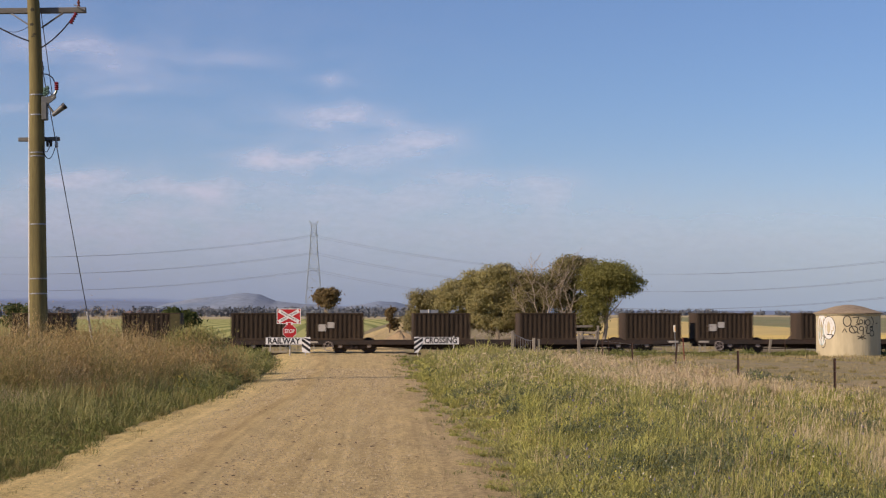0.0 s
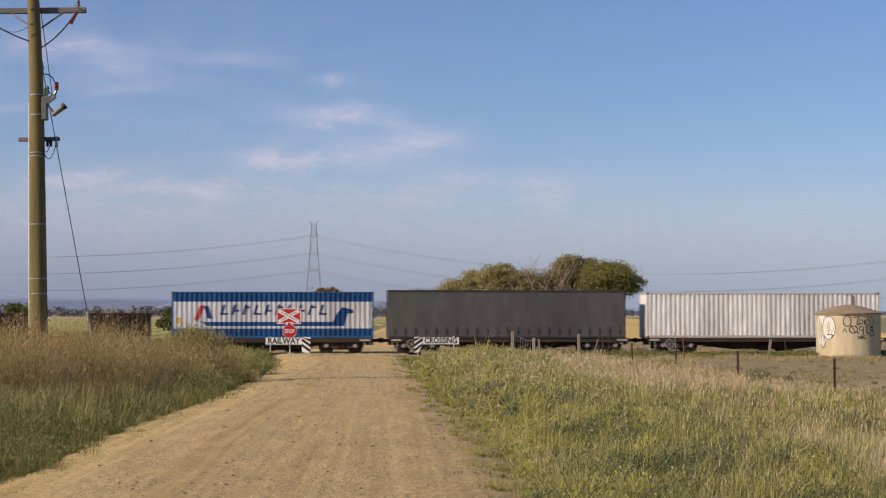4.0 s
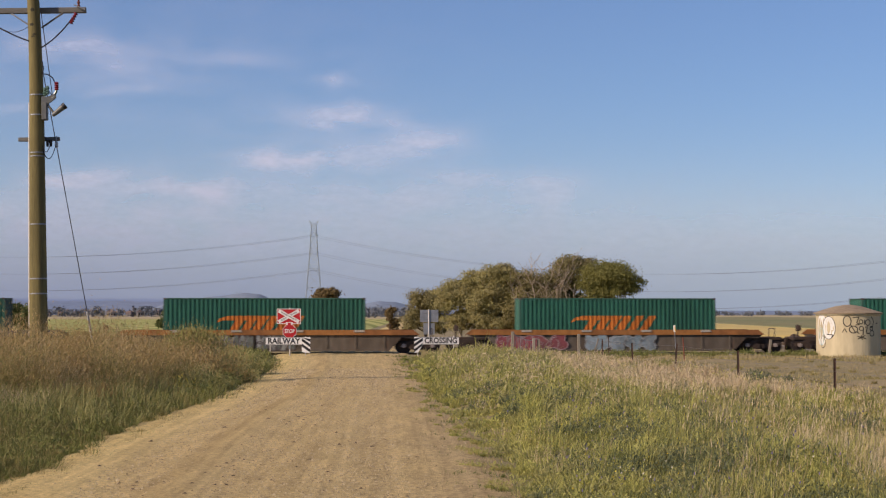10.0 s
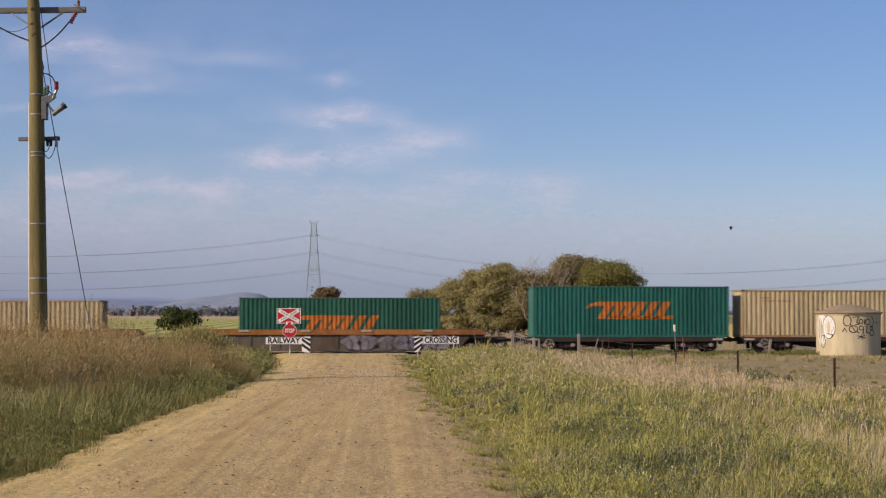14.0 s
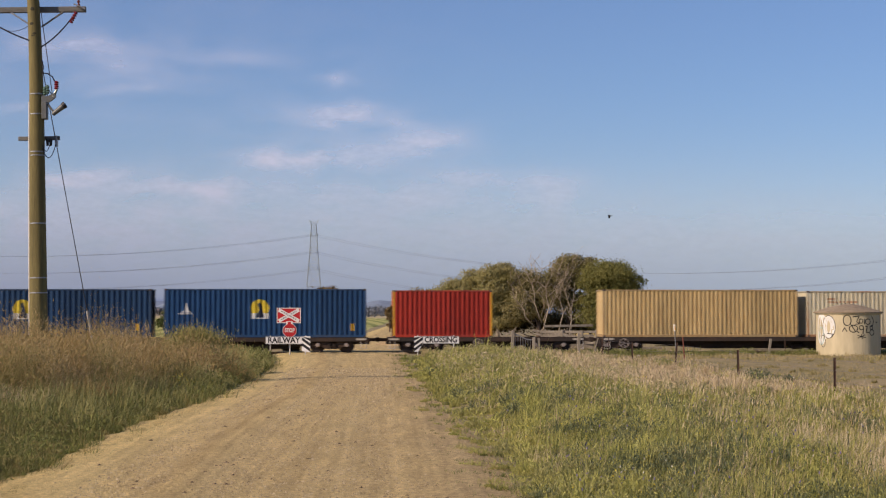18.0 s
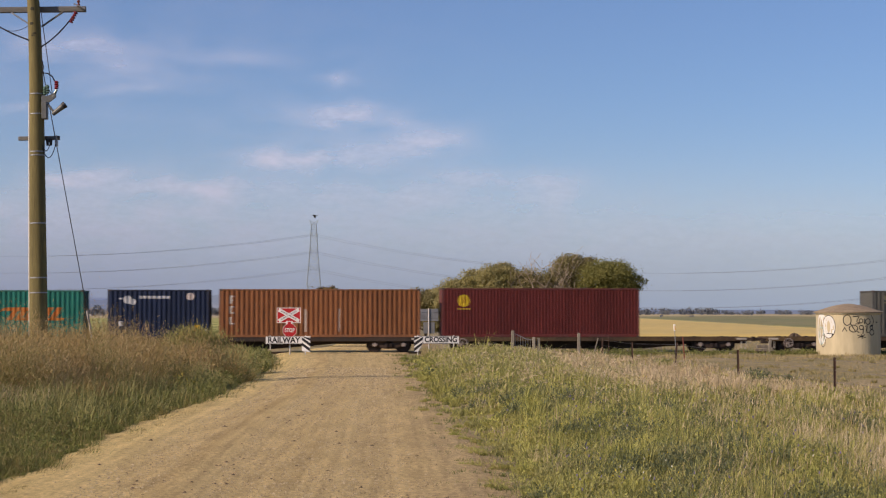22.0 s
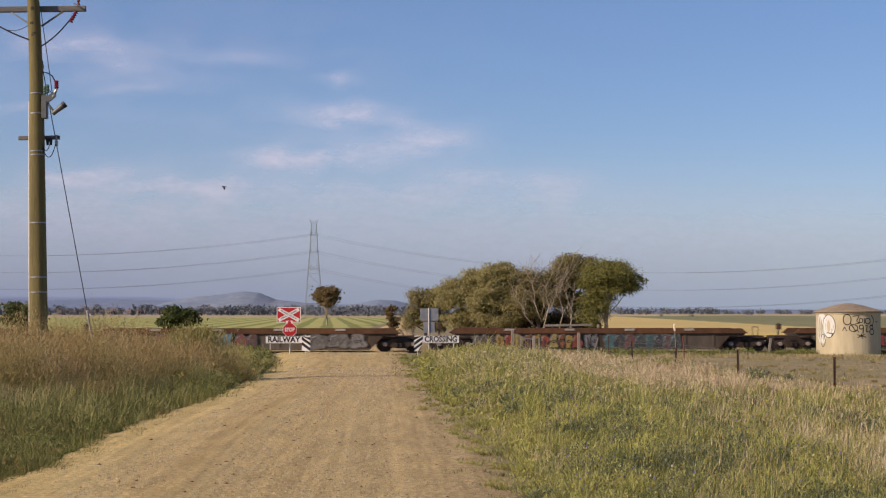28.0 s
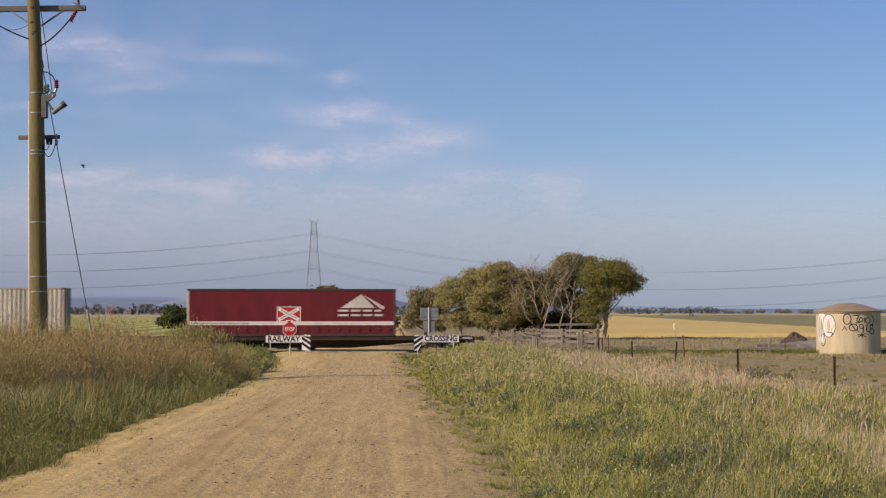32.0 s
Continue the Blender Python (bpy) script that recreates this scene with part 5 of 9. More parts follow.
# (from, to, colours, colour of the drawn edge, width of one shape), or (from, to, colour) for a quick tag
TAGS = {182.6: [(5.4, 8.2, ((0.20, 0.21, 0.19), (0.13, 0.15, 0.13)), FADED, 0.6), (8.4, 11.0, ((0.30, 0.32, 0.30), (0.12, 0.14, 0.13)), FADED, 0.45)],
        203.9: [(1.6, 6.2, ((0.24, 0.06, 0.07), (0.26, 0.08, 0.08)), (0.32, 0.22, 0.22), 0.95), (7.1, 11.7, ((0.26, 0.33, 0.37), (0.22, 0.30, 0.34)), (0.36, 0.38, 0.38), 0.9)],
        247.2: [(7.0, 9.4, ((0.20, 0.19, 0.27), (0.24, 0.23, 0.30)), FADED, 0.6), (12.2, 13.6, (0.20, 0.19, 0.17))],
        268.1: [(9.4, 16.2, ((0.26, 0.235, 0.29), (0.22, 0.20, 0.25), (0.27, 0.25, 0.27)), (0.07, 0.06, 0.08), 1.0)],
        509.1: [(3.2, 15.0, ((0.06, 0.13, 0.33), (0.09, 0.19, 0.36), (0.07, 0.12, 0.26)), (0.03, 0.04, 0.10), 1.1)],
        530.4: [(4.0, 6.9, ((0.22, 0.21, 0.17), (0.12, 0.22, 0.24)), INK, 0.7), (8.4, 14.8, ((0.10, 0.20, 0.26), (0.24, 0.24, 0.23)), INK, 0.8)],
        551.7: [(3.6, 5.1, ((0.26, 0.09, 0.07), (0.22, 0.08, 0.06)), FADED, 0.8), (5.0, 8.1, ((0.07, 0.20, 0.34), (0.10, 0.27, 0.38)), (0.36, 0.36, 0.36), 1.0), (8.2, 9.6, ((0.24, 0.09, 0.07), (0.16, 0.08, 0.06)), FADED, 0.8), (12.6, 16.2, ((0.24, 0.235, 0.22), (0.21, 0.205, 0.19)), FADED, 1.2), (12.8, 16.0, (0.06, 0.06, 0.06))],
        573.1: [(1.2, 2.4, (0.38, 0.38, 0.37)), (2.6, 8.0, ((0.32, 0.22, 0.06), (0.28, 0.07, 0.045), (0.34, 0.26, 0.09), (0.25, 0.11, 0.05)), INK, 0.65), (8.1, 9.1, ((0.22, 0.22, 0.21), (0.18, 0.18, 0.18)), INK, 0.5), (9.3, 14.2, ((0.07, 0.22, 0.23), (0.06, 0.06, 0.06), (0.20, 0.07, 0.06), (0.07, 0.09, 0.08)), (0.16, 0.17, 0.16), 0.65)],
        594.3: [(1.6, 9.6, TEALS, INK, 0.75), (10.7, 16.4, ((0.08, 0.27, 0.28), (0.30, 0.13, 0.10), (0.09, 0.30, 0.28), (0.12, 0.14, 0.12)), INK, 0.7), (16.5, 17.6, (0.30, 0.33, 0.40))]}
for l0 in (182.6, 203.9, 225.3, 247.2, 268.1, 509.1, 530.4, 551.7, 573.1, 594.3):
    well_wagon(l0, grey_side, rust_rail if l0 < 300 else brown_rail, "grimy well wagon with rusty top chords and graffiti" if l0 in TAGS else "grimy well wagon with rusty top chords", TAGS.get(l0))
# ---- signs at the crossing ----
white_paint = mat("white_sign_paint", (0.74, 0.73, 0.70), 0.5, 0, 0.12, 4)
black_paint = mat("black_sign_paint", (0.025, 0.025, 0.028), 0.5, 0, 0.2, 4)
red_paint = mat("red_sign_paint", (0.46, 0.022, 0.025), 0.45, 0, 0.2, 4)
post_paint = mat("white_post_paint", (0.62, 0.60, 0.55), 0.6, 0, 0.3, 6)
zinc = mat("galvanised_steel", (0.36, 0.37, 0.38), 0.45, 0.6, 0.25, 5)


def word_board(x, y, word, stripes_left, z0):
    """A white word board with a striped panel at its road end, on slim posts. x: its left end."""
    n, k = 2.52, 0.48
    b = thing("crossing_word_board", pose(x, y, ground_z(x, y)), "white word board reading %s with a striped panel" % word, "road sign", "word boards at the crossing")
    z1 = z0 + 0.42
    w0, w1 = (k, n) if stripes_left else (0, n - k)
    board = part("board", Shape().box(w0, w1, -0.012, 0.012, z0, z1, 0.004), white_paint, b)
    lettering(word, 0.43, black_paint, board, pose((w0 + w1) / 2, -0.017, (z0 + z1) / 2, 90), width=(w1 - w0) - 0.22)
    for zz in (z0 + 0.012, z1 - 0.028):
        part("border_line", Shape().box(w0 + 0.02, w1 - 0.02, -0.016, -0.012, zz, zz + 0.016), black_paint, board)
    s0 = 0 if stripes_left else n - k
    zb = z0 - 0.45
    if stripes_left:
        out = [(0, zb), (0.22, zb), (k, z0), (k, z1), (0, z1)]
    else:
        out = [(n - k, zb + 0.05), (n - 0.0, zb - 0.02), (n, z1 + 0.03), (n - k, z1)]
    panel = part("striped_panel", Shape().slab(out, -0.03, -0.008), white_paint, b, "black and white striped panel")
    for i in range(4):
        # slanting stripes, cut to the panel
        st = 0.30
        zz = zb + 0.02 + i * st
        if stripes_left:
            a = [(s0, zz), (s0 + k, zz + 0.34), (s0 + k, zz + 0.34 + st * 0.58), (s0, zz + st * 0.58)]
        else:
            a = [(s0, zz + 0.34), (s0 + k, zz), (s0 + k, zz + st * 0.58), (s0, zz + 0.34 + st * 0.58)]
        a = [(p, min(max(q, zb), z1)) for p, q in a]
        if stripes_left:
            a = [(min(p, 0.22 + (q - zb) * 0.58), q) for p, q in a]
        if abs(a[0][1] - a[3][1]) + abs(a[1][1] - a[2][1]) > 0.05:
            part("stripe", Shape().slab(a, -0.036, -0.031), black_paint, panel)
    for px in ((0.25, n - 0.28) if not stripes_left else (0.2, n - 0.3)):
        part("post", Shape().tube((px, 0.035, -0.2), (px, 0.035, z1 + 0.06), 0.03, n=8), post_paint, b)
    return b


word_board(-10.0, 93.4, "RAILWAY", False, 0.66)
word_board(-1.62, 93.2, "CROSSING", True, 0.68)


faint_paint = mat("worn_sign_lettering", (0.20, 0.20, 0.20), 0.6, 0, 0.3, 6)


def crossbuck(x, y):
    c = thing("crossing_sign", pose(x, y, ground_z(x, y)), "red board with a white cross above a red stop sign", "railway crossing sign")
    part("post", Shape().tube((0.06, 0.05, -0.2), (0.06, 0.05, 2.75), 0.042, n=10), post_paint, c)
    w, z0, z1 = 1.36, 1.84, 2.70
    part("backboard", Shape().box(-w / 2, w / 2, -0.01, 0.01, z0, z1, 0.004), red_paint, c)
    part("border", Shape().box(-w / 2, w / 2, -0.016, -0.011, z1 - 0.035, z1).box(-w / 2, w / 2, -0.016, -0.011, z0, z0 + 0.035).box(-w / 2, -w / 2 + 0.035, -0.016, -0.011, z0 + 0.035, z1 - 0.035).box(w / 2 - 0.035, w / 2, -0.016, -0.011, z0 + 0.035, z1 - 0.035), white_paint, c)
    zc = (z0 + z1) / 2
    for i, (sgn, word) in enumerate(((1, "CROSSING"), (-1, "RAILWAY"))):
        m = pose(0, -0.022 - i * 0.012, zc, 0, -29 * sgn, 0)
        arm = part("cross_arm", Shape().box(-0.66, 0.66, -0.005, 0.005, -0.10, 0.10, 0.003), white_paint, c, "white arm of the cross", m)
        lettering(word, 0.115, faint_paint, arm, pose(0, -0.008, 0, 90), width=1.0)
    part("track_plate", Shape().box(-0.16, 0.22, -0.024, -0.006, z0 - 0.12, z0 + 0.10, 0.004), white_paint, c)
    part("track_text", Shape().box(-0.06, 0.12, -0.029, -0.025, z0 - 0.09, z0 + 0.07), red_paint, c)
    r, zs = 0.385, 1.42
    oct_ = [(r / math.cos(math.pi / 8) * math.cos(math.pi / 8 + math.pi / 4 * i) + 0.05, zs + r / math.cos(math.pi / 8) * math.sin(math.pi / 8 + math.pi / 4 * i)) for i in range(8)]
    inner = [(0.05 + (a - 0.05) * 0.94, zs + (b - zs) * 0.94) for a, b in oct_]
    s = part("stop_plate", Shape().slab(oct_, -0.028, -0.012), white_paint, c, "white-edged octagonal plate")
    part("stop_face", Shape().slab(inner, -0.034, -0.0285), red_paint, s)
    lettering("STOP", 0.31, white_paint, s, pose(0.05, -0.04, zs, 90), width=0.56)
    return c


crossbuck(-8.72, 93.6)


def sign_back(x, y):
    """The sign for the other side of the crossing, seen from behind."""
    c = thing("sign_seen_from_behind", pose(x, y, ground_z(x, y)), "bare grey metal back of a crossing sign on a post", "road sign")
    part("post", Shape().tube((0, -0.05, -0.2), (0, -0.05, 2.75), 0.045, n=8), post_paint, c)
    part("plate", Shape().box(-0.58, 0.62, -0.01, 0.01, 1.92, 2.72, 0.004), zinc, c)
    for z in (2.1, 2.5):
        part("rail", Shape().box(-0.5, 0.54, -0.04, -0.012, z, z + 0.05, 0.004), zinc, c)
    part("lower_plate", Shape().box(-0.36, 0.38, -0.01, 0.01, 1.1, 1.84, 0.004), zinc, c)


sign_back(-0.93, 109.0)

# ---- the water tank ----
def water_tank(x, y):
    c = thing("water_tank", pose(x, y, ground_z(x, y)), "cream concrete water tank with a domed roof and black graffiti", "water tank")
    conc = mat("tank_concrete", (0.52, 0.45, 0.285), 0.85, 0, 0.22, 1.0, tint=(0.44, 0.375, 0.24), bump=0.15, bump_scale=12, streak=(1, 1, 0.3))
    roof = mat("tank_roof", (0.36, 0.285, 0.18), 0.85, 0, 0.3, 1.5, tint=(0.27, 0.21, 0.14))
    ink, wht, blue = mat("black_spray", (0.02, 0.018, 0.016), 0.5, 0, 0.2, 4), mat("white_spray", (0.68, 0.67, 0.62), 0.6, 0, 0.15, 4), mat("teal_spray", (0.25, 0.45, 0.42), 0.6, 0, 0.2, 4)
    R, H = 1.83, 2.52
    part("wall", Shape().lathe([(R, -0.1), (R, H), (R - 0.08, H + 0.01)], 64), conc, c, smooth=False)
    part("roof", Shape().lathe([(R + 0.02, H - 0.02), (R + 0.14, H), (R + 0.15, H + 0.06), (R * 0.8, H + 0.22), (R * 0.45, H + 0.42), (R * 0.12, H + 0.52), (0.01, H + 0.53)], 48), roof, c, "weathered brown domed roof")
    part("rim", Shape().lathe([(R + 0.004, H - 0.10), (R + 0.06, H - 0.08), (R + 0.06, H - 0.02), (R + 0.004, H - 0.01)], 48), conc, c)

    def on(a, z, d=0.006):
        return Vector(((R + d) * math.sin(a), -(R + d) * math.cos(a), z))

    def stroke(pts, w, m, name, d=0.006):
        fine = [pts[0]]
        for (a, p), (b, q) in zip(pts, pts[1:]):
            n = max(1, int(math.hypot((b - a) * R, q - p) / 0.06))
            fine += [(a + (b - a) * (i + 1) / n, p + (q - p) * (i + 1) / n) for i in range(n)]
        vs, n = [], len(fine)
        for i in range(n):
            (a, p), (b, q) = fine[max(0, i - 1)], fine[min(n - 1, i + 1)]
            L = math.hypot((b - a) * R, q - p) or 1
            na, nz = -(q - p) / L * w / 2 / R, (b - a) * R / L * w / 2
            vs += [on(fine[i][0] + na, fine[i][1] + nz, d), on(fine[i][0] - na, fine[i][1] - nz, d)]
        part(name, Shape().add(vs, [(2 * i, 2 * i + 1, 2 * i + 3, 2 * i + 2) for i in range(n - 1)]), m, c)

    def loop(a, z, ra, rz, w, m, name="graffiti", s=0.0, e=6.4, d=0.006):
        stroke([(a + ra * math.cos(s + (e - s) * i / 18), z + rz * math.sin(s + (e - s) * i / 18)) for i in range(19)], w, m, name, d)

    # black tag on the side that faces the road
    loop(-0.27, 2.10, 0.12, 0.30, 0.05, ink)
    stroke([(-0.17, 1.9), (-0.02, 1.45)], 0.05, ink, "graffiti")
    stroke([(-0.10, 2.30), (0.10, 2.34), (0.02, 2.02), (0.12, 1.9), (-0.02, 1.88)], 0.05, ink, "graffiti")
    loop(0.16, 2.06, 0.06, 0.12, 0.05, ink)
    stroke([(0.28, 2.2), (0.27, 1.88)], 0.05, ink, "graffiti")
    loop(0.40, 2.02, 0.09, 0.16, 0.05, ink)
    stroke([(0.54, 2.36), (0.64, 2.1), (0.60, 1.8), (0.52, 1.72)], 0.05, ink, "graffiti")
    stroke([(0.75, 2.0), (0.80, 1.96), (0.86, 2.0)], 0.05, ink, "graffiti")
    loop(-0.08, 1.62, 0.13, 0.20, 0.05, ink)
    stroke([(0.02, 1.5), (0.10, 1.38)], 0.05, ink, "graffiti")
    loop(0.17, 1.68, 0.07, 0.12, 0.05, ink)
    stroke([(0.24, 1.66), (0.22, 1.30)], 0.05, ink, "graffiti")
    stroke([(0.30, 1.74), (0.38, 1.78), (0.33, 1.42), (0.44, 1.40)], 0.05, ink, "graffiti")
    loop(0.54, 1.68, 0.06, 0.11, 0.05, ink)
    loop(0.56, 1.40, 0.09, 0.16, 0.05, ink)
    stroke([(-0.42, 1.45), (-0.35, 1.68), (-0.28, 1.45)], 0.045, ink, "graffiti")
    stroke([(0.05, 1.08), (0.30, 1.28)], 0.045, ink, "graffiti")
    stroke([(0.16, 1.30), (0.20, 1.02)], 0.045, ink, "graffiti")
    stroke([(0.04, 1.24), (0.33, 1.10)], 0.045, ink, "graffiti")
    # white sprayed figure round the lit side
    loop(-0.88, 1.72, 0.15, 0.52, 0.30, wht, "white_graffiti", d=0.004)
    loop(-0.88, 1.72, 0.24, 0.66, 0.035, ink, d=0.008)
    loop(-1.2, 1.6, 0.16, 0.75, 0.34, wht, "white_graffiti", d=0.004)
    loop(-1.2, 1.2, 0.12, 0.5, 0.035, blue, "teal_graffiti", d=0.008)
    stroke([(-0.95, 1.35), (-0.72, 1.30), (-0.80, 1.1)], 0.05, ink, "graffiti", 0.009)
    loop(-1.12, 0.9, 0.10, 0.35, 0.04, ink, d=0.009)


water_tank(23.6, 96.4)

# ---- the near power pole ----
def power_pole(x, y):
    z = ground_z(x, y)
    c = thing("power_pole", pose(x, y, z - 0.65, 0, -1.0, 0) @ Matrix.Scale(1.33, 4), "round timber power pole with two crossarms and a lamp", "power pole")
    timber = mat("pole_timber", (0.20, 0.165, 0.062), 0.85, 0, 0.35, 3.0, tint=(0.125, 0.105, 0.042), streak=(6, 6, 0.35), bump=0.3, bump_scale=20)
    arm_t = mat("arm_timber", (0.17, 0.165, 0.15), 0.85, 0, 0.35, 4, streak=(0.4, 4, 4))
    trunk = Shape().lathe([(0.240, -0.5), (0.234, 1.0), (0.216, 3.0), (0.194, 5.5), (0.183, 6.8), (0.172, 7.8), (0.161, 8.8), (0.150, 9.8), (0.140, 11.0), (0.0, 11.02)], 20)
    trunk.v = [(a - 0.0072 * max(0, h - 6.8) ** 2, b, h) for a, b, h in trunk.v]
    pole = part("pole", trunk, timber, c, smooth=True)
    conduit = mat("pale_conduit", (0.72, 0.66, 0.54), 0.5, 0, 0.2, 4)
    part("conduit", Shape().tube((-0.216, -0.09, 0.2), (-0.163, -0.09, 7.3), 0.020, n=8), conduit, pole, "pale conduit up the pole")
    for h in (2.56, 2.93, 4.28, 5.97, 6.06, 7.0, 7.50):
        part("band", Shape().lathe([(0.240 - 0.0080 * h, h - 0.016), (0.246 - 0.0080 * h, h - 0.012), (0.246 - 0.0080 * h, h + 0.012), (0.240 - 0.0080 * h, h + 0.016)], 20), zinc, pole, "galvanised strap")
    knot = mat("timber_knot", (0.06, 0.055, 0.035), 0.9, 0, 0.3, 6)
    for a, h in ((-0.2, 9.25), (0.15, 9.0), (-0.1, 8.95), (0.0, 9.62), (-0.05, 8.62)):
        part("knot", Shape().lathe([(0.05, -0.006), (0.035, 0.0), (0.004, 0.004)], 9).mesh("knot", knot), None, pole, at=pose(0.156 * math.sin(a) - 0.0072 * (h - 6.8) ** 2, -0.156 * math.cos(a), h, 90, 0, math.degrees(a)))
    H1, H2 = 9.65, 6.42
    dark = black_paint
    # the upper arm is bolted to the far side of the pole
    up = part("crossarm", Shape().box(-1.55, 1.24, 0.15, 0.27, H1 - 0.065, H1 + 0.075, 0.012, pose(0, 0, 0, 0, -0.2, 3)), arm_t, c, "grey weathered upper timber crossarm")
    for s in (-1, 1):
        part("brace", Shape().box(-0.02, 0.02, -0.02, 0.02, 0, 0.66, 0.004, pose(s * 0.10, 0.14, H1 - 0.44, 0, s * 56, 0)), zinc if s < 0 else arm_t, up)
    bolt = mat("brown_porcelain", (0.16, 0.05, 0.03), 0.25, 0, 0.1, 5)
    for px in (-1.25, 1.02):
        part("insulator", Shape().lathe([(0.03, 0), (0.045, 0.04), (0.02, 0.08), (0.045, 0.12), (0.02, 0.16), (0.03, 0.18)], 10, center=(px, 0.2, H1 + 0.07)), bolt, up)
    part("end_stay", Shape().tube((0.92, 0.1, H1 + 0.12), (1.20, 0.1, H1 + 0.0), 0.018, n=6), zinc, up)
    low = part("crossarm", Shape().box(-0.51, 0.52, 0.16, 0.25, H2 - 0.05, H2 + 0.05, 0.01), arm_t, c, "short grey lower crossarm")
    for px in (0.24, 0.32):
        part("fuse", Shape().tube((px, 0.10, H2 - 0.04), (px, 0.10, H2 - 0.20), 0.045, 0.03, n=8), dark, low)
    part("clamp", Shape().box(0.42, 0.49, 0.08, 0.16, H2 - 0.22, H2 - 0.08, 0.012).tube((0.455, 0.12, H2 - 0.08), (0.455, 0.12, H2 + 0.06), 0.02, n=6), zinc, low)
    # bracket with bushings, a small box and a lamp
    grey = mat("grey_box", (0.13, 0.135, 0.13), 0.5, 0.2, 0.25, 5)
    green = mat("green_porcelain", (0.10, 0.17, 0.14), 0.3, 0, 0.15, 6)
    part("switch_box", Shape().box(0.15, 0.29, -0.16, 0.02, 6.86, 7.30, 0.02), grey, c, "small grey switch box")
    br = part("bracket", Shape().slab([(0.14, 7.22), (0.36, 7.30), (0.50, 7.42), (0.48, 7.52), (0.30, 7.44), (0.14, 7.46)], -0.12, -0.04), grey, c, "pale grey steel bracket")
    for px, pz in ((0.22, 7.46), (0.29, 7.50)):
        part("bushing", Shape().lathe([(0.03, 0), (0.055, 0.03), (0.03, 0.06), (0.055, 0.09), (0.03, 0.12), (0.05, 0.16), (0.02, 0.22)], 10, center=(px, -0.08, pz)), green, br)
    part("bushing", Shape().tube((0.42, -0.08, 7.40), (0.52, -0.08, 7.60), 0.045, 0.03, n=8), green, br)
    lamp = part("lamp_arm", Shape().tube((0.30, -0.1, 7.24), (0.48, -0.14, 7.00), 0.028, n=6), grey, c)
    part("lamp_head", Shape().lathe([(0.03, -0.20), (0.055, -0.18), (0.065, 0.02), (0.075, 0.10), (0.07, 0.19), (0.01, 0.20)], 14).mesh("lamp_head", grey), None, lamp, "small grey tubular lamp", pose(0.58, -0.14, 7.09, 0, 52, 0))
    part("lamp_rim", Shape().lathe([(0.078, 0.13), (0.085, 0.15), (0.085, 0.21), (0.02, 0.215)], 14).mesh("lamp_rim", dark), None, lamp, "dark lamp rim", pose(0.58, -0.14, 7.09, 0, 52, 0))

    def lead(pts, r, name, parent):
        part(name, Shape().pipe(pts, r, n=5), dark, parent)

    def sag(p, q, drop, n=10):
        p, q = Vector(p), Vector(q)
        return [p.lerp(q, i / n) - Vector((0, 0, drop * 4 * (i / n) * (1 - i / n))) for i in range(n + 1)]

    lead(sag((1.0, 0.05, H1 - 0.08), (0.13, -0.08, H1 - 0.98), 0.10), 0.019, "jumper", c)
    lead(sag((-1.30, 0.05, H1 - 0.20), (-0.12, -0.10, H1 - 0.82), 0.05), 0.019, "jumper", c)
    lead(sag((-1.0, 0.2, H1 - 0.40), (-0.12, 0.10, H1 - 0.34), 0.16), 0.007, "jumper", c)
    lead([(0.16, -0.1, 8.35), (0.20, -0.1, 8.15), (0.17, -0.1, 8.02), (0.30, -0.1, 8.0), (0.42, -0.1, 7.92), (0.49, -0.1, 7.78), (0.52, -0.1, 7.60)], 0.016, "jumper", c)
    lead(sag((0.18, -0.1, 7.62), (0.46, -0.1, 7.36), -0.10), 0.010, "jumper", c)
    lead(sag((0.16, -0.1, 6.22), (0.33, -0.05, 6.24), 0.16), 0.011, "jumper", c)
    lead(sag((0.16, -0.1, 6.14), (0.45, 0.05, 6.24), 0.28), 0.011, "jumper", c)
    lead(sag((0.15, -0.1, H1 - 0.1), (0.42, -0.1, 7.44), 0.0), 0.010, "downlead", c)
    red_ins = mat("red_insulator", (0.22, 0.025, 0.035), 0.3, 0, 0.15, 6)
    bead = Shape().lathe([(0.025, -0.03), (0.062, -0.004), (0.062, 0.004), (0.025, 0.03)], 10).mesh("strain_insulator", red_ins)
    for k in range(5):
        part("strain_insulator", bead, None, up, at=pose(0.98 - 0.030 * k, 0.05, H1 - 0.12 - 0.055 * k, 0, 30, 0))
    for k in range(4):
        part("strain_insulator", bead, None, br, at=pose(0.52, -0.1, 7.78 - 0.05 * k))
    # stay wire to a white sleeve in the grass
    hi, lo = Vector((0.02, 0, 8.9)), Vector((0.86, 3.0, 0.4))
    part("stay_wire", Shape().tube(hi, lo, 0.012, n=5), dark, c, "thin steel stay wire")
    part("stay_sleeve", Shape().tube(hi.lerp(lo, 0.80), lo, 0.032, n=8), post_paint, c, "white sleeve over the stay wire")
    return c


power_pole(-13.28, 54.5)

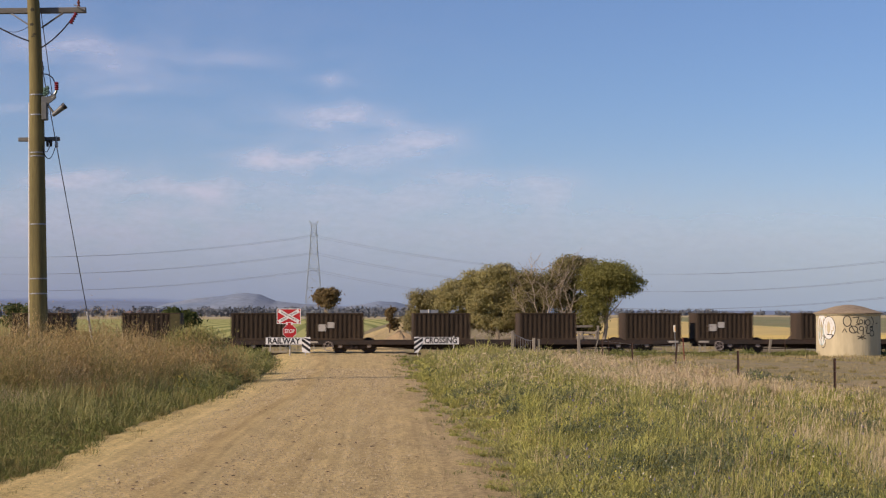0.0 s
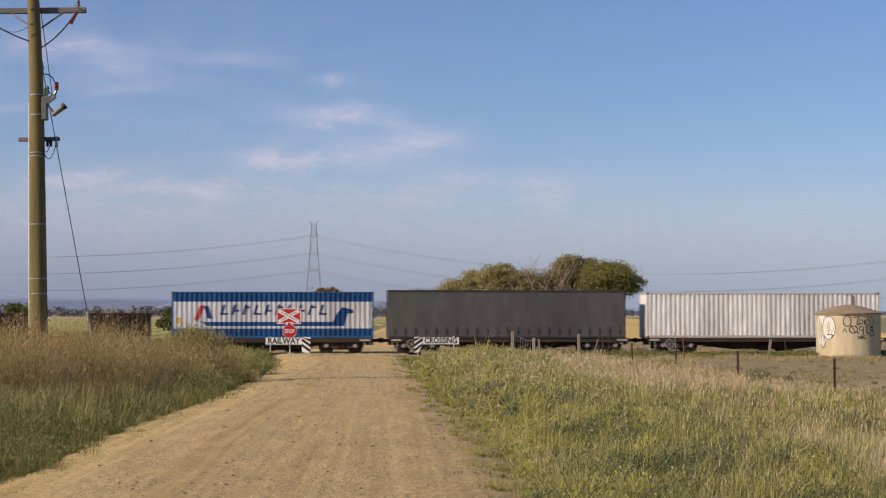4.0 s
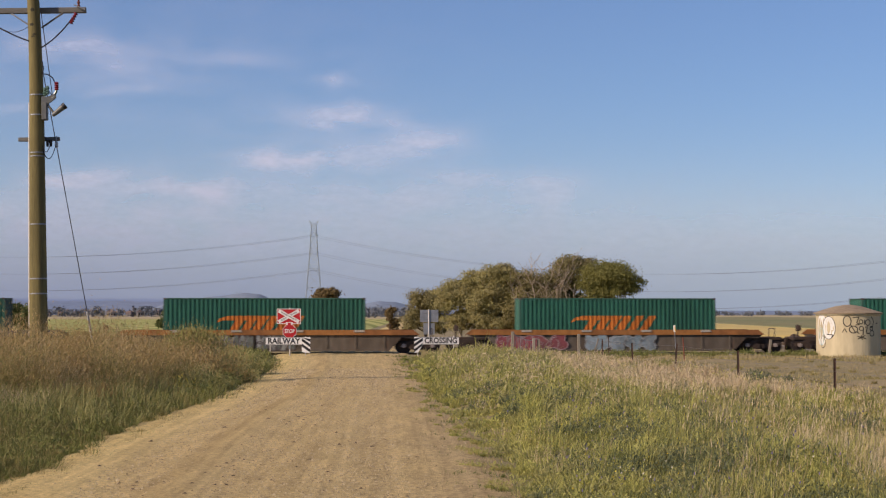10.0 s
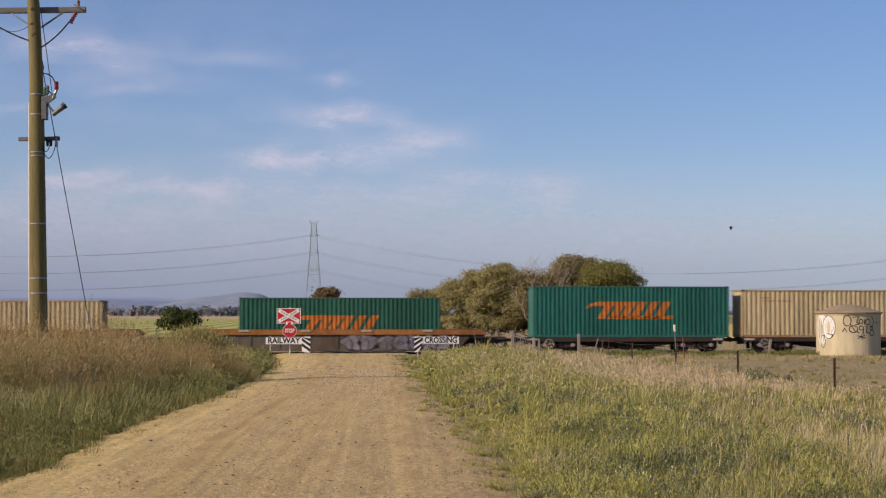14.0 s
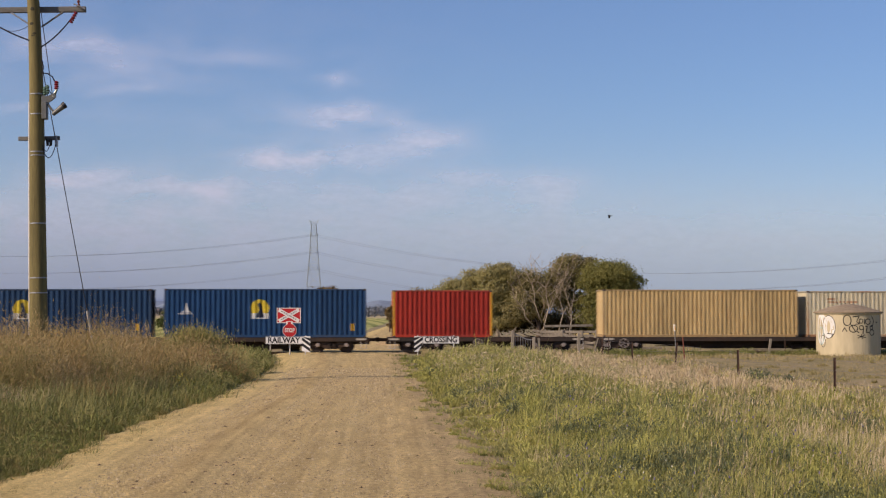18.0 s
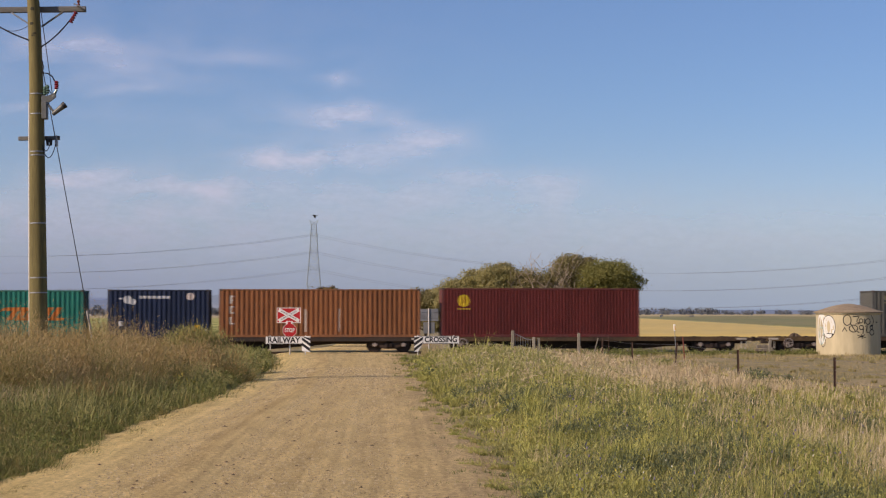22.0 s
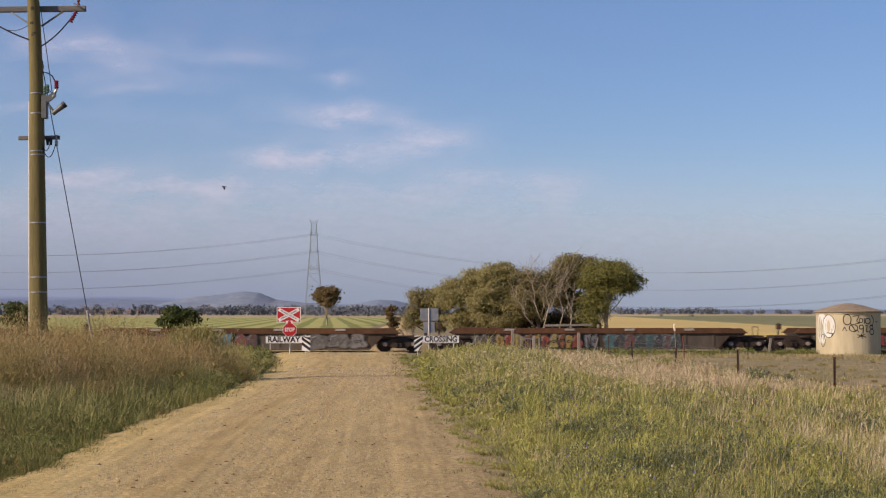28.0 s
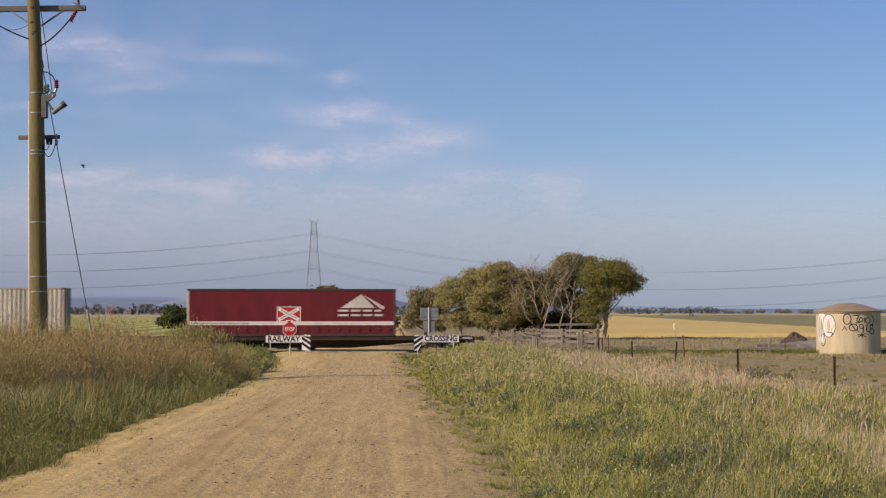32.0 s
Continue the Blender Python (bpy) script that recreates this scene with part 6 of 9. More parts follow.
# ---- fences on the verge ----
rust_post = mat("star_post_rust", (0.085, 0.05, 0.035), 0.85, 0, 0.4, 8)
grey_wood = mat("weathered_timber", (0.29, 0.255, 0.20), 0.9, 0, 0.35, 5, streak=(1, 1, 0.3), bump=0.4, bump_scale=25)
wire_mat = mat("fence_wire", (0.22, 0.20, 0.18), 0.5, 0.6, 0.2, 5)
posts = [(12.75, 39.0, 1.2, 0), (11.7, 49.5, 1.12, 0), (10.7, 60.0, 1.12, -1), (9.75, 69.5, 1.15, 3), (9.05, 79.0, 1.15, -2), (8.45, 88.0, 1.1, 1)]
fence = thing("wire_fence", pose(0, 0, 0), "rusty star post wire fence along the paddock", "fence")
for x, y, h, lean in posts:
    z = ground_z(x, y)
    s = Shape()
    for a in (90, 210, 330):
        s.box(0, 0.045, -0.006, 0.006, -0.2, h, 0, pose(0, 0, 0, 0, 0, a))
    part("star_post", s, rust_post, fence, at=pose(x, y, z, 0, lean, 0))
for (x0, y0, h0, a), (x1, y1, h1, b) in zip(posts, posts[1:]):
    for k in (0.35, 0.65, 0.92):
        part("wire", Shape().tube((x0, y0, ground_z(x0, y0) + h0 * k), (x1, y1, ground_z(x1, y1) + h1 * k), 0.004, n=4, caps=False), wire_mat, fence)

gate = thing("stock_gate", pose(3.9, 92.5, 0), "grey timber gate post with a wire mesh gate", "gate")
part("gate_post", Shape().box(-0.09, 0.09, -0.09, 0.09, -0.3, 1.42, 0.02), grey_wood, gate)
part("gate_post", Shape().box(1.10, 1.26, -0.08, 0.08, -0.3, 1.05, 0.02), grey_wood, gate)
part("gate_rail", Shape().tube((0.1, 0, 1.25), (0.75, 0.1, 0.95), 0.025, n=6).tube((0.75, 0.1, 0.95), (1.15, 0.1, 0.9), 0.025, n=6).tube((0.1, 0, 0.3), (1.15, 0.1, 0.3), 0.025, n=6), zinc, gate)
for i in range(7):
    part("gate_bar", Shape().tube((0.15 + i * 0.14, 0.05, 0.3), (0.15 + i * 0.14, 0.05, 1.2 - 0.05 * i), 0.008, n=4), zinc, gate)
for x, h in ((5.35, 1.0), (7.6, 1.28)):
    p = thing("timber_post", pose(x, 92.6, 0), "grey weathered timber fence post", "fence post")
    part("post", Shape().box(-0.08, 0.08, -0.08, 0.08, -0.3, h, 0.02), grey_wood, p)
mk = thing("marker_post", pose(12.95, 92.0, 0, 0, -3, 0), "thin leaning marker post with a white and yellow top", "marker post")
part("rod", Shape().tube((0, 0, -0.2), (0, 0, 1.5), 0.018, n=6), zinc, mk)
part("reflector", Shape().box(-0.06, 0.06, -0.02, 0.0, 1.4, 1.78, 0.01), mat("marker_white", (0.78, 0.74, 0.62), 0.5, 0, 0.1, 5), mk)
part("reflector_spot", Shape().box(0.005, 0.05, -0.026, -0.021, 1.45, 1.68, 0.003), mat("marker_yellow", (0.80, 0.42, 0.05), 0.4, 0, 0.1, 5), mk)
st = thing("iron_stake", pose(12.9, 88.5, 0, 0, -4, 0), "rusty red iron stake leaning in the grass", "stake")
part("stake", Shape().tube((0, 0, -0.3), (0, 0, 1.15), 0.035, n=6), mat("red_rust", (0.24, 0.08, 0.05), 0.8, 0, 0.3, 6), st)
for x, y, h, lean, m_, w in ((8.65, 95.2, 1.0, 16, grey_wood, 0.03), (19.2, 97.6, 0.9, 8, grey_wood, 0.07), (20.1, 97.3, 0.85, 0, rust_post, 0.025), (9.6, 96.0, 1.05, 0, rust_post, 0.02)):
    p = thing("leaning_stake", pose(x, y, 0, 0, lean, 0), "short stake leaning beside the track", "stake")
    part("stake", Shape().box(-w, w, -w, w, -0.2, h, 0.01), m_, p)

# ---- the stock yard and the clutter beyond the track ----
yard = thing("stock_yard", pose(6.6, 110.5, 0, 0, 0, 0), "grey timber stock yard with a loading ramp", "stock yard")
for x, y, h in ((0, 0, 1.2), (1.3, -0.6, 1.3), (2.6, -0.9, 1.25), (3.55, -1.0, 1.3), (0.4, 3.0, 1.3), (4.0, 2.6, 1.6), (2.2, 3.4, 1.6)):
    part("yard_post", Shape().box(x - 0.08, x + 0.08, y - 0.08, y + 0.08, -0.2, h, 0.02), grey_wood, yard)
for z in (0.35, 0.72, 1.08):
    part("yard_rail", Shape().box(-0.1, 3.7, -0.04, 0.02, z, z + 0.16, 0.012, pose(0, -0.15, 0, 0, 0, -15)), grey_wood, yard)
part("ramp_rail", Shape().box(0, 3.4, -0.04, 0.04, 0, 0.16, 0.012, pose(0.3, 2.9, 1.42, 0, -1, 5)), grey_wood, yard)
part("ramp_rail", Shape().box(0, 3.2, -0.04, 0.04, 0, 0.16, 0.012, pose(-0.5, 2.4, 1.15, 0, 8, -6)), grey_wood, yard)
part("ramp_rail", Shape().box(0, 4.2, -0.04, 0.04, 0, 0.14, 0.012, pose(-0.3, 1.6, 0.9, 0, 4, -12)), grey_wood, yard)
part("ramp_floor", Shape().slab([(0.4, 0.0), (3.6, 0.0), (3.6, 0.95), (2.8, 0.95)], 1.4, 2.6), grey_wood, yard)

stone = mat("pale_rubble", (0.30, 0.27, 0.23), 0.95, 0, 0.4, 3, bump=0.8, bump_scale=8)
soil_dark = mat("dark_spoil", (0.13, 0.095, 0.065), 0.95, 0, 0.4, 3, bump=0.8, bump_scale=8)


def heap(name, x, y, r, h, m, label, seed):
    vs, fs, n, k = [], [], 22, 8
    for j in range(k + 1):
        for i in range(n):
            a, f = 2 * math.pi * i / n, 1 - j / k
            q = 1 + 0.22 * noise.noise((math.cos(a) * 1.5 + seed, math.sin(a) * 1.5, j * 0.4))
            vs.append((r * f * q * math.cos(a), r * 0.7 * f * q * math.sin(a), h * (1 - f ** 1.2) * q - 0.05))
    for j in range(k):
        for i in range(n):
            fs.append((j * n + i, j * n + (i + 1) % n, (j + 1) * n + (i + 1) % n, (j + 1) * n + i))
    o = new(name, Shape().add(vs, fs).mesh(name, m))
    o.matrix_basis = pose(x, y, 0)
    return tagged(o, label, "heap")


heap("spoil_heap", 24.1, 113.5, 1.5, 1.05, soil_dark, "dark spoil heap beyond the track", 2)
heap("gravel_heap", 24.6, 112.0, 3.0, 0.5, stone, "low pale gravel heap beyond the track", 5)
heap("sand_bank", -3.1, 122.0, 2.2, 1.15, mat("sand_bank_earth", (0.42, 0.31, 0.17), 0.95, 0, 0.3, 2), "tan earth bank beside the far road", 8)
for i, (x, y, n, rz) in enumerate(((21.6, 108.5, 2.7, 2), (21.9, 108.9, 2.6, 1), (22.4, 108.6, 2.7, -3), (13.4, 108.6, 1.9, 3))):
    o = new("old_sleeper", Shape().box(-n / 2, n / 2, -0.12, 0.12, 0, 0.2, 0.02).mesh("old_sleeper", grey_wood))
    o.matrix_basis = pose(x, y, ground_z(x, y) + (0.21 if i == 1 else 0), 0, 0, rz + 4)
    tagged(o, "grey discarded railway sleeper lying beside the track", "sleeper", "discarded sleepers")
rnd = random.Random(5)
for i in range(26):
    r = rnd.uniform(0.06, 0.19)
    x, y = rnd.uniform(9, 27), rnd.choice((rnd.uniform(95.3, 98.5), rnd.uniform(107.5, 112)))
    s = Shape().lathe([(r * 0.5, -0.4 * r), (r, 0), (r * 0.8, 0.45 * r), (r * 0.3, 0.7 * r)], 7)
    s.v = [(a * (1 + 0.3 * noise.noise((a * 9, b * 9, i))), b * (1 + 0.3 * noise.noise((b * 9, c_ * 9, i + 4))), c_) for a, b, c_ in s.v]
    o = new("stone", s.mesh("stone", stone))
    o.matrix_basis = pose(x, y, ground_z(x, y), 0, 0, rnd.uniform(0, 360))
    tagged(o, "pale broken stone beside the track", "stone", "stones beside the track")

# ---- the transmission line ----
lattice = mat("pylon_steel", (0.30, 0.34, 0.36), 0.6, 0.1, 0.15, 0.5)


def pylon(x, y, h):
    c = thing("transmission_pylon", pose(x, y, 0), "tall grey steel lattice transmission pylon", "pylon")
    half = lambda z: 4.4 * (1 - z / h) ** 1.0 + 0.85 * min(1, z / h) if z < h * 0.62 else 2.1 - 0.95 * (z / h - 0.62) / 0.38
    zs = [0, 8, 15, 21, 26, 30, 33.5, 36.5, 39.5, 42, 44.5]
    corners = ((-1, -1), (1, -1), (1, 1), (-1, 1))
    for sx, sy in corners:
        s = Shape()
        for a, b in zip(zs, zs[1:]):
            s.tube((sx * half(a), sy * half(a), a), (sx * half(b), sy * half(b), b), 0.09, n=4, caps=False)
        part("leg", s, lattice, c)
    for a, b in zip(zs, zs[1:]):
        for (p, q), (r, t) in zip(corners, corners[1:] + corners[:1]):
            for e, f in (((p * half(a), q * half(a), a), (r * half(b), t * half(b), b)), ((r * half(a), t * half(a), a), (p * half(b), q * half(b), b)), ((p * half(b), q * half(b), b), (r * half(b), t * half(b), b))):
                part("brace", Shape().tube(e, f, 0.045, n=4, caps=False), lattice, c)
    for z, w in ((23.2, 2.6), (31.3, 2.4), (39.5, 2.2)):
        s = Shape()
        for q in (-1, 1):
            for yy in (-0.8, 0.8):
                s.tube((q * half(z) * 0.5, yy, z + 1.2), (q * w, 0, z), 0.12, n=4, caps=False)
                s.tube((q * half(z) * 0.5, yy, z), (q * w, 0, z), 0.12, n=4, caps=False)
        part("cross_arm", s, lattice, c)
    s = Shape()
    for q in (-1, 1):
        s.tube((q * half(44.5), 0, 44.5), (q * 2.1, 0, h + 1.5), 0.14, n=4, caps=False).tube((-q * half(44.5), 0, 44.5), (q * 2.1, 0, h + 1.5), 0.1, n=4, caps=False)
    part("peak", s, lattice, c)


PX, PY = -61.4, 785.0
pylon(PX, PY, 45.0)
cable = mat("cable_aluminium", (0.17, 0.20, 0.26), 0.6, 0.1, 0.1, 1)
for z, zl, zr, sg in ((39.5, 29.7, 50.1, 23.5), (31.3, 21.7, 43.0, 23.4), (23.2, 13.7, 35.0, 22.9)):
    for q in (-2.3, 2.3):
        for (x1, y1, z1, drop) in ((-330.0, 800.0, zl + 8, 9.0), (300.0, 640.0, zr - 3, sg)):
            cb = new("transmission_cable", bpy.data.curves.new("transmission_cable", "CURVE"))
            cb.data.dimensions, cb.data.bevel_depth, cb.data.bevel_resolution = "3D", 0.06, 1
            sp = cb.data.splines.new("POLY")
            sp.points.add(24)
            for i in range(25):
                f = i / 24
                sp.points[i].co = (PX + q + (x1 - PX) * f, PY + (y1 - PY) * f, z + (z1 - z) * f - drop * 4 * f * (1 - f), 1)
            cb.data.materials.append(cable)
            tagged(cb, "thin grey transmission cable sagging from the pylon", "cable", "transmission cables")

# ---- the distance ----
def ridge(name, rows, y, depth, m, label):
    """A far range of hills: rows of (x, height) for its crest."""
    xs_ = np.linspace(rows[0][0], rows[-1][0], 160)
    crest = np.interp(xs_, [r[0] for r in rows], [r[1] for r in rows])
    vs, k = [], 7
    for j in range(k):
        f = j / (k - 1)
        for x, h in zip(xs_, crest):
            bump = 1 + 0.10 * noise.noise((x * 0.006, f * 3, 1)) + 0.04 * noise.noise((x * 0.03, f * 6, 2))
            vs.append((x, y - depth * (1 - f), h * (f ** 1.3) * (bump if f > 0 else 1) - 3 * (1 - f)))
    n = len(xs_)
    fs = [(j * n + i, j * n + i + 1, (j + 1) * n + i + 1, (j + 1) * n + i) for j in range(k - 1) for i in range(n - 1)]
    return tagged(sheet(name, vs, fs, m, True), label, "hills", kind="structure")


# the blue of distance haze is mixed into both hill colours
hill_far = mat("hazed_far_scrub", (0.15, 0.20, 0.30), 0.95, 0, 0.2, 0.012, tint=(0.19, 0.235, 0.32))
hill_near = mat("hazed_hill_scrub", (0.175, 0.23, 0.31), 0.95, 0, 0.25, 0.02, tint=(0.25, 0.285, 0.335))
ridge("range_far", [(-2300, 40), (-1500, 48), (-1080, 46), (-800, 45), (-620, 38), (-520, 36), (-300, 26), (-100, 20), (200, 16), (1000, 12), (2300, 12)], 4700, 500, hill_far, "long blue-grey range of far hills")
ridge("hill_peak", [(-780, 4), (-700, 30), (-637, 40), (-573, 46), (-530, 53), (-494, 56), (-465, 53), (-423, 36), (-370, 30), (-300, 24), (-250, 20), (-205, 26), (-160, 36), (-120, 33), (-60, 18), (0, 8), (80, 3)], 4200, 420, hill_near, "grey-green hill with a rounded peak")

# leaf shades greyed and blued to paint in the haze of distance
wood_far = blade_mat("hazed_wood_leaves", (0.115, 0.135, 0.16), (0.19, 0.20, 0.215), 0.8, 0.2)


def far_woods(name, spots, label, seed):
    """Far trees as many small ragged clumps. spots: (x, y, width, height, trees)."""
    r = np.random.RandomState(seed)
    vs, fs = [], []
    for x, y, w, h, n in spots:
        for i in range(n):
            cx, cy, hh = x + r.uniform(-w / 2, w / 2), y + r.uniform(-20, 20), h * r.uniform(0.5, 1.15)
            for k in range(44):
                u = r.normal(size=3)
                u /= np.linalg.norm(u)
                p = np.array([cx, cy, hh * 0.55]) + u * np.array([hh * 0.55, hh * 0.5, hh * 0.45]) * r.uniform(0.3, 1)
                p[2] = max(p[2], 0.3)
                a, b = r.normal(size=3), r.normal(size=3)
                s = hh * 0.095
                o = len(vs)
                vs += [p + a * s, p + b * s, p - (a + b) * s * 0.6]
                fs.append((o, o + 1, o + 2))
    return tagged(sheet(name, vs, fs, wood_far), label, "far trees", kind="stuff")


spots = [(-440 + i * 4.6, 1310 + (i * 37) % 110, 9, 6.0 if i % 3 else 8.5, 5) for i in range(96)]
spots += [(-66 + i * 4.0, 880 + (i * 29) % 50, 6, 5.0, 4) for i in range(18)] + [(-170 + i * 5.0, 1180, 8, 7.5, 5) for i in range(34)]
spots += [(165 + i * 6.0, 1550 + (i * 13) % 40, 10, 7.0, 5) for i in range(16)] + [(270 + i * 8.0, 1640 + (i * 17) % 60, 12, 5.5, 5) for i in range(30)] + [(500 + i * 12, 1500, 18, 7, 4) for i in range(14)]
spots += [(232, 1250, 4, 5.0, 3), (104, 800, 3, 2.5, 2), (118, 800, 3, 2.2, 2)]
far_woods("far_woods", spots, "dark belt of far trees on the plain, painted haze-blue", 3)
house_wall, house_roof = mat("far_house_wall", (0.33, 0.30, 0.28), 0.8, 0, 0.2, 0.3, rand=0.3), mat("far_house_roof", (0.20, 0.15, 0.13), 0.8, 0, 0.2, 0.3, rand=0.35)
rnd = random.Random(11)
for i in range(44):
    x, y = rnd.uniform(-420, -150), 1300 + rnd.uniform(-10, 90)
    w, h = rnd.uniform(2.5, 6), rnd.uniform(2.0, 4.6)
    hs = thing("far_house", pose(x, y, 0, 0, 0, rnd.uniform(-20, 20)), "small pale house with a dark roof in a far town", "house", "houses of the far town")
    part("wall", Shape().box(-w / 2, w / 2, -3, 3, 0, h), house_wall, hs)
    part("roof", Shape().add([(-w / 2 - 0.4, -3.4, h), (w / 2 + 0.4, -3.4, h), (w / 2 + 0.4, 3.4, h), (-w / 2 - 0.4, 3.4, h), (-w / 2 + 1.5, 0, h + 1.7), (w / 2 - 1.5, 0, h + 1.7)], [(0, 1, 5, 4), (2, 3, 4, 5), (1, 2, 5), (3, 0, 4), (3, 2, 1, 0)]), house_roof, hs)
    for q in (-0.25, 0.2):
        part("window", Shape().box(w * q, w * q + 1.1, -3.06, -3.0, h * 0.35, h * 0.75), black_paint, hs)
# ---- grass ----
def waves(x, y, seed, size):
    """A soft random field between 0 and 1 over the land."""
    r = np.random.RandomState(seed)
    s = np.zeros_like(x)
    for i in range(7):
        a, k = r.uniform(0, 6.28), r.uniform(0.6, 1.7) * 6.28 / size
        s += np.sin((x * math.cos(a) + y * math.sin(a)) * k + r.uniform(0, 6.28))
    return np.clip(0.5 + s / 7.0, 0, 1)


def blades(name, x, y, h, w, material, label, seed, lean=0.35, start=None, way=None, category="grass"):
    """Many blades in one mesh: two crossed widths of taper, bent over to a tip. start: height above ground where each begins."""
    r = np.random.RandomState(seed)
    n = len(x)
    z = lie(x, y) - 0.02 + (start if start is not None else 0)
    a, b = r.uniform(0, 2 * math.pi, n), r.uniform(0, 2 * math.pi, n)
    a = a if way is None else way + r.normal(0, 0.5, n)
    bend = np.abs(r.normal(0, lean, n)) * h
    bx_, by_ = np.cos(a) * bend + 0.10 * h, np.sin(a) * bend
    wx, wy = np.cos(b) * w / 2, np.sin(b) * w / 2
    tip = h * np.sqrt(np.clip(1 - (bend / np.maximum(h, 1e-3)) ** 2 * 0.5, 0.2, 1))
    v = np.empty((n, 5, 3), dtype=np.float32)
    v[:, 0] = np.stack([x - wx, y - wy, z], -1)
    v[:, 1] = np.stack([x + wx, y + wy, z], -1)
    v[:, 2] = np.stack([x + bx_ * 0.32 + wx * 0.85, y + by_ * 0.32 + wy * 0.85, z + tip * 0.58], -1)
    v[:, 3] = np.stack([x + bx_ * 0.32 - wx * 0.85, y + by_ * 0.32 - wy * 0.85, z + tip * 0.58], -1)
    v[:, 4] = np.stack([x + bx_, y + by_, z + tip], -1)
    o = (np.arange(n) * 5)[:, None]
    f = np.concatenate([o + np.array([[0, 1, 2]]), o + np.array([[0, 2, 3]]), o + np.array([[3, 2, 4]])])
    return tagged(sheet(name, v.reshape(-1, 3), f, material), label, category, kind="stuff")


def spread(n, y0, y1, left, right, seed):
    """Random places between two lines that depend on y, thinning with distance."""
    r = np.random.RandomState(seed)
    y = np.exp(r.uniform(math.log(y0), math.log(y1), n))
    a, b = left(y), right(y)
    return a + (b - a) * r.uniform(0, 1, n), y, r


far_w = lambda y: np.maximum(1.0, y / 24.0)
fence_x = lerp_rows([(19, 14.8), (39, 12.75), (60, 10.7), (92, 8.2)])
green_m = blade_mat("green_grass", (0.21, 0.228, 0.06), (0.52, 0.49, 0.14), patch=(0.36, 0.33, 0.10), patch_scale=0.8)
gay_m = blade_mat("bright_grass", (0.33, 0.325, 0.09), (0.60, 0.55, 0.19))
lush_m = blade_mat("lush_grass", (0.10, 0.12, 0.038), (0.27, 0.28, 0.08), patch=(0.15, 0.155, 0.05), patch_scale=0.9)
straw_m = blade_mat("straw_grass", (0.44, 0.345, 0.205), (0.70, 0.57, 0.37), patch=(0.52, 0.41, 0.25), patch_scale=0.6)
brown_m = blade_mat("brown_weed", (0.25, 0.163, 0.064), (0.47, 0.325, 0.14), patch=(0.37, 0.275, 0.105), patch_scale=0.7)
olive_m = blade_mat("olive_weed", (0.18, 0.155, 0.055), (0.36, 0.30, 0.115))
tan_m = blade_mat("tan_weed", (0.36, 0.265, 0.13), (0.56, 0.43, 0.22))
short_m = blade_mat("short_paddock_grass", (0.31, 0.245, 0.12), (0.42, 0.34, 0.165), patch=(0.29, 0.25, 0.10), patch_scale=0.3)
sage_m = blade_mat("sage_weed", (0.085, 0.105, 0.055), (0.20, 0.215, 0.105))
pale_m = blade_mat("pale_green_weed", (0.235, 0.235, 0.085), (0.42, 0.385, 0.155))


def mounds(name, cx, cy, rad, hgt, per, size, material, label, seed, up=0.45, thin=0.14, shell=0.55, rise=0.0):
    """Bushy plants side by side: each a lumpy dome of fine slivers that point outwards. per: slivers of each one."""
    r_ = np.random.RandomState(seed)
    m = len(cx)
    k_ = np.repeat(np.arange(m), np.broadcast_to(per, m).astype(int))
    n = len(k_)
    u = r_.normal(size=(n, 3))
    u /= np.linalg.norm(u, axis=1)[:, None]
    u[:, 2] = np.abs(u[:, 2])
    ph = r_.uniform(0, 6.28, (m, 3))[k_]
    lump = 1 + 0.26 * np.sin(3.1 * np.arctan2(u[:, 1], u[:, 0]) + ph[:, 0]) + 0.22 * np.sin(u[:, 2] * 6.5 + ph[:, 1]) * np.cos(5 * np.arctan2(u[:, 1], u[:, 0]) + ph[:, 2])
    f_ = (1 - shell * r_.uniform(0, 1, n) ** 1.4) * lump * np.where(r_.uniform(0, 1, n) < 0.07, r_.uniform(1.05, 1.35, n), 1.0)
    x_, y_ = cx[k_] + u[:, 0] * rad[k_] * f_, cy[k_] + u[:, 1] * rad[k_] * f_
    p = np.stack([x_, y_, lie(x_, y_) + rise + u[:, 2] * hgt[k_] * f_ * 0.95], -1)
    a = u * 0.55 + np.array([0, 0, up]) + r_.normal(size=(n, 3)) * 0.42
    a /= np.linalg.norm(a, axis=1)[:, None]
    b = np.cross(a, r_.normal(size=(n, 3)))
    b /= np.linalg.norm(b, axis=1)[:, None]
    s = (np.broadcast_to(size, m)[k_] * r_.uniform(0.5, 1.6, n))[:, None]
    v = np.stack([p - a * s * 0.8 + b * s * thin * 1.3, p - a * s * 0.8 - b * s * thin * 1.3, p + a * s * 1.2], 1)
    return tagged(sheet(name, v.reshape(-1, 3), np.arange(n * 3).reshape(-1, 3), material), label, "weeds", kind="stuff")


def tufts(n, y0, y1, left, right, seed, per=9, wide=0.075):
    """Tufts of blades: the blades' places, the number of each one's tuft, and the way each leans out."""
    cx, cy, r_ = spread(n, y0, y1, left, right, seed)
    k_ = np.repeat(np.arange(n), r_.poisson(per, n) + 2)
    a_, d_ = r_.uniform(0, 6.283, len(k_)), np.abs(r_.normal(0, 1, len(k_)))
    d_ = d_ * (wide * np.maximum(1, cy / 34) * r_.uniform(0.5, 1.6, n))[k_]
    return cx[k_] + np.cos(a_) * d_, cy[k_] + np.sin(a_) * d_, cx, cy, k_, a_, r_


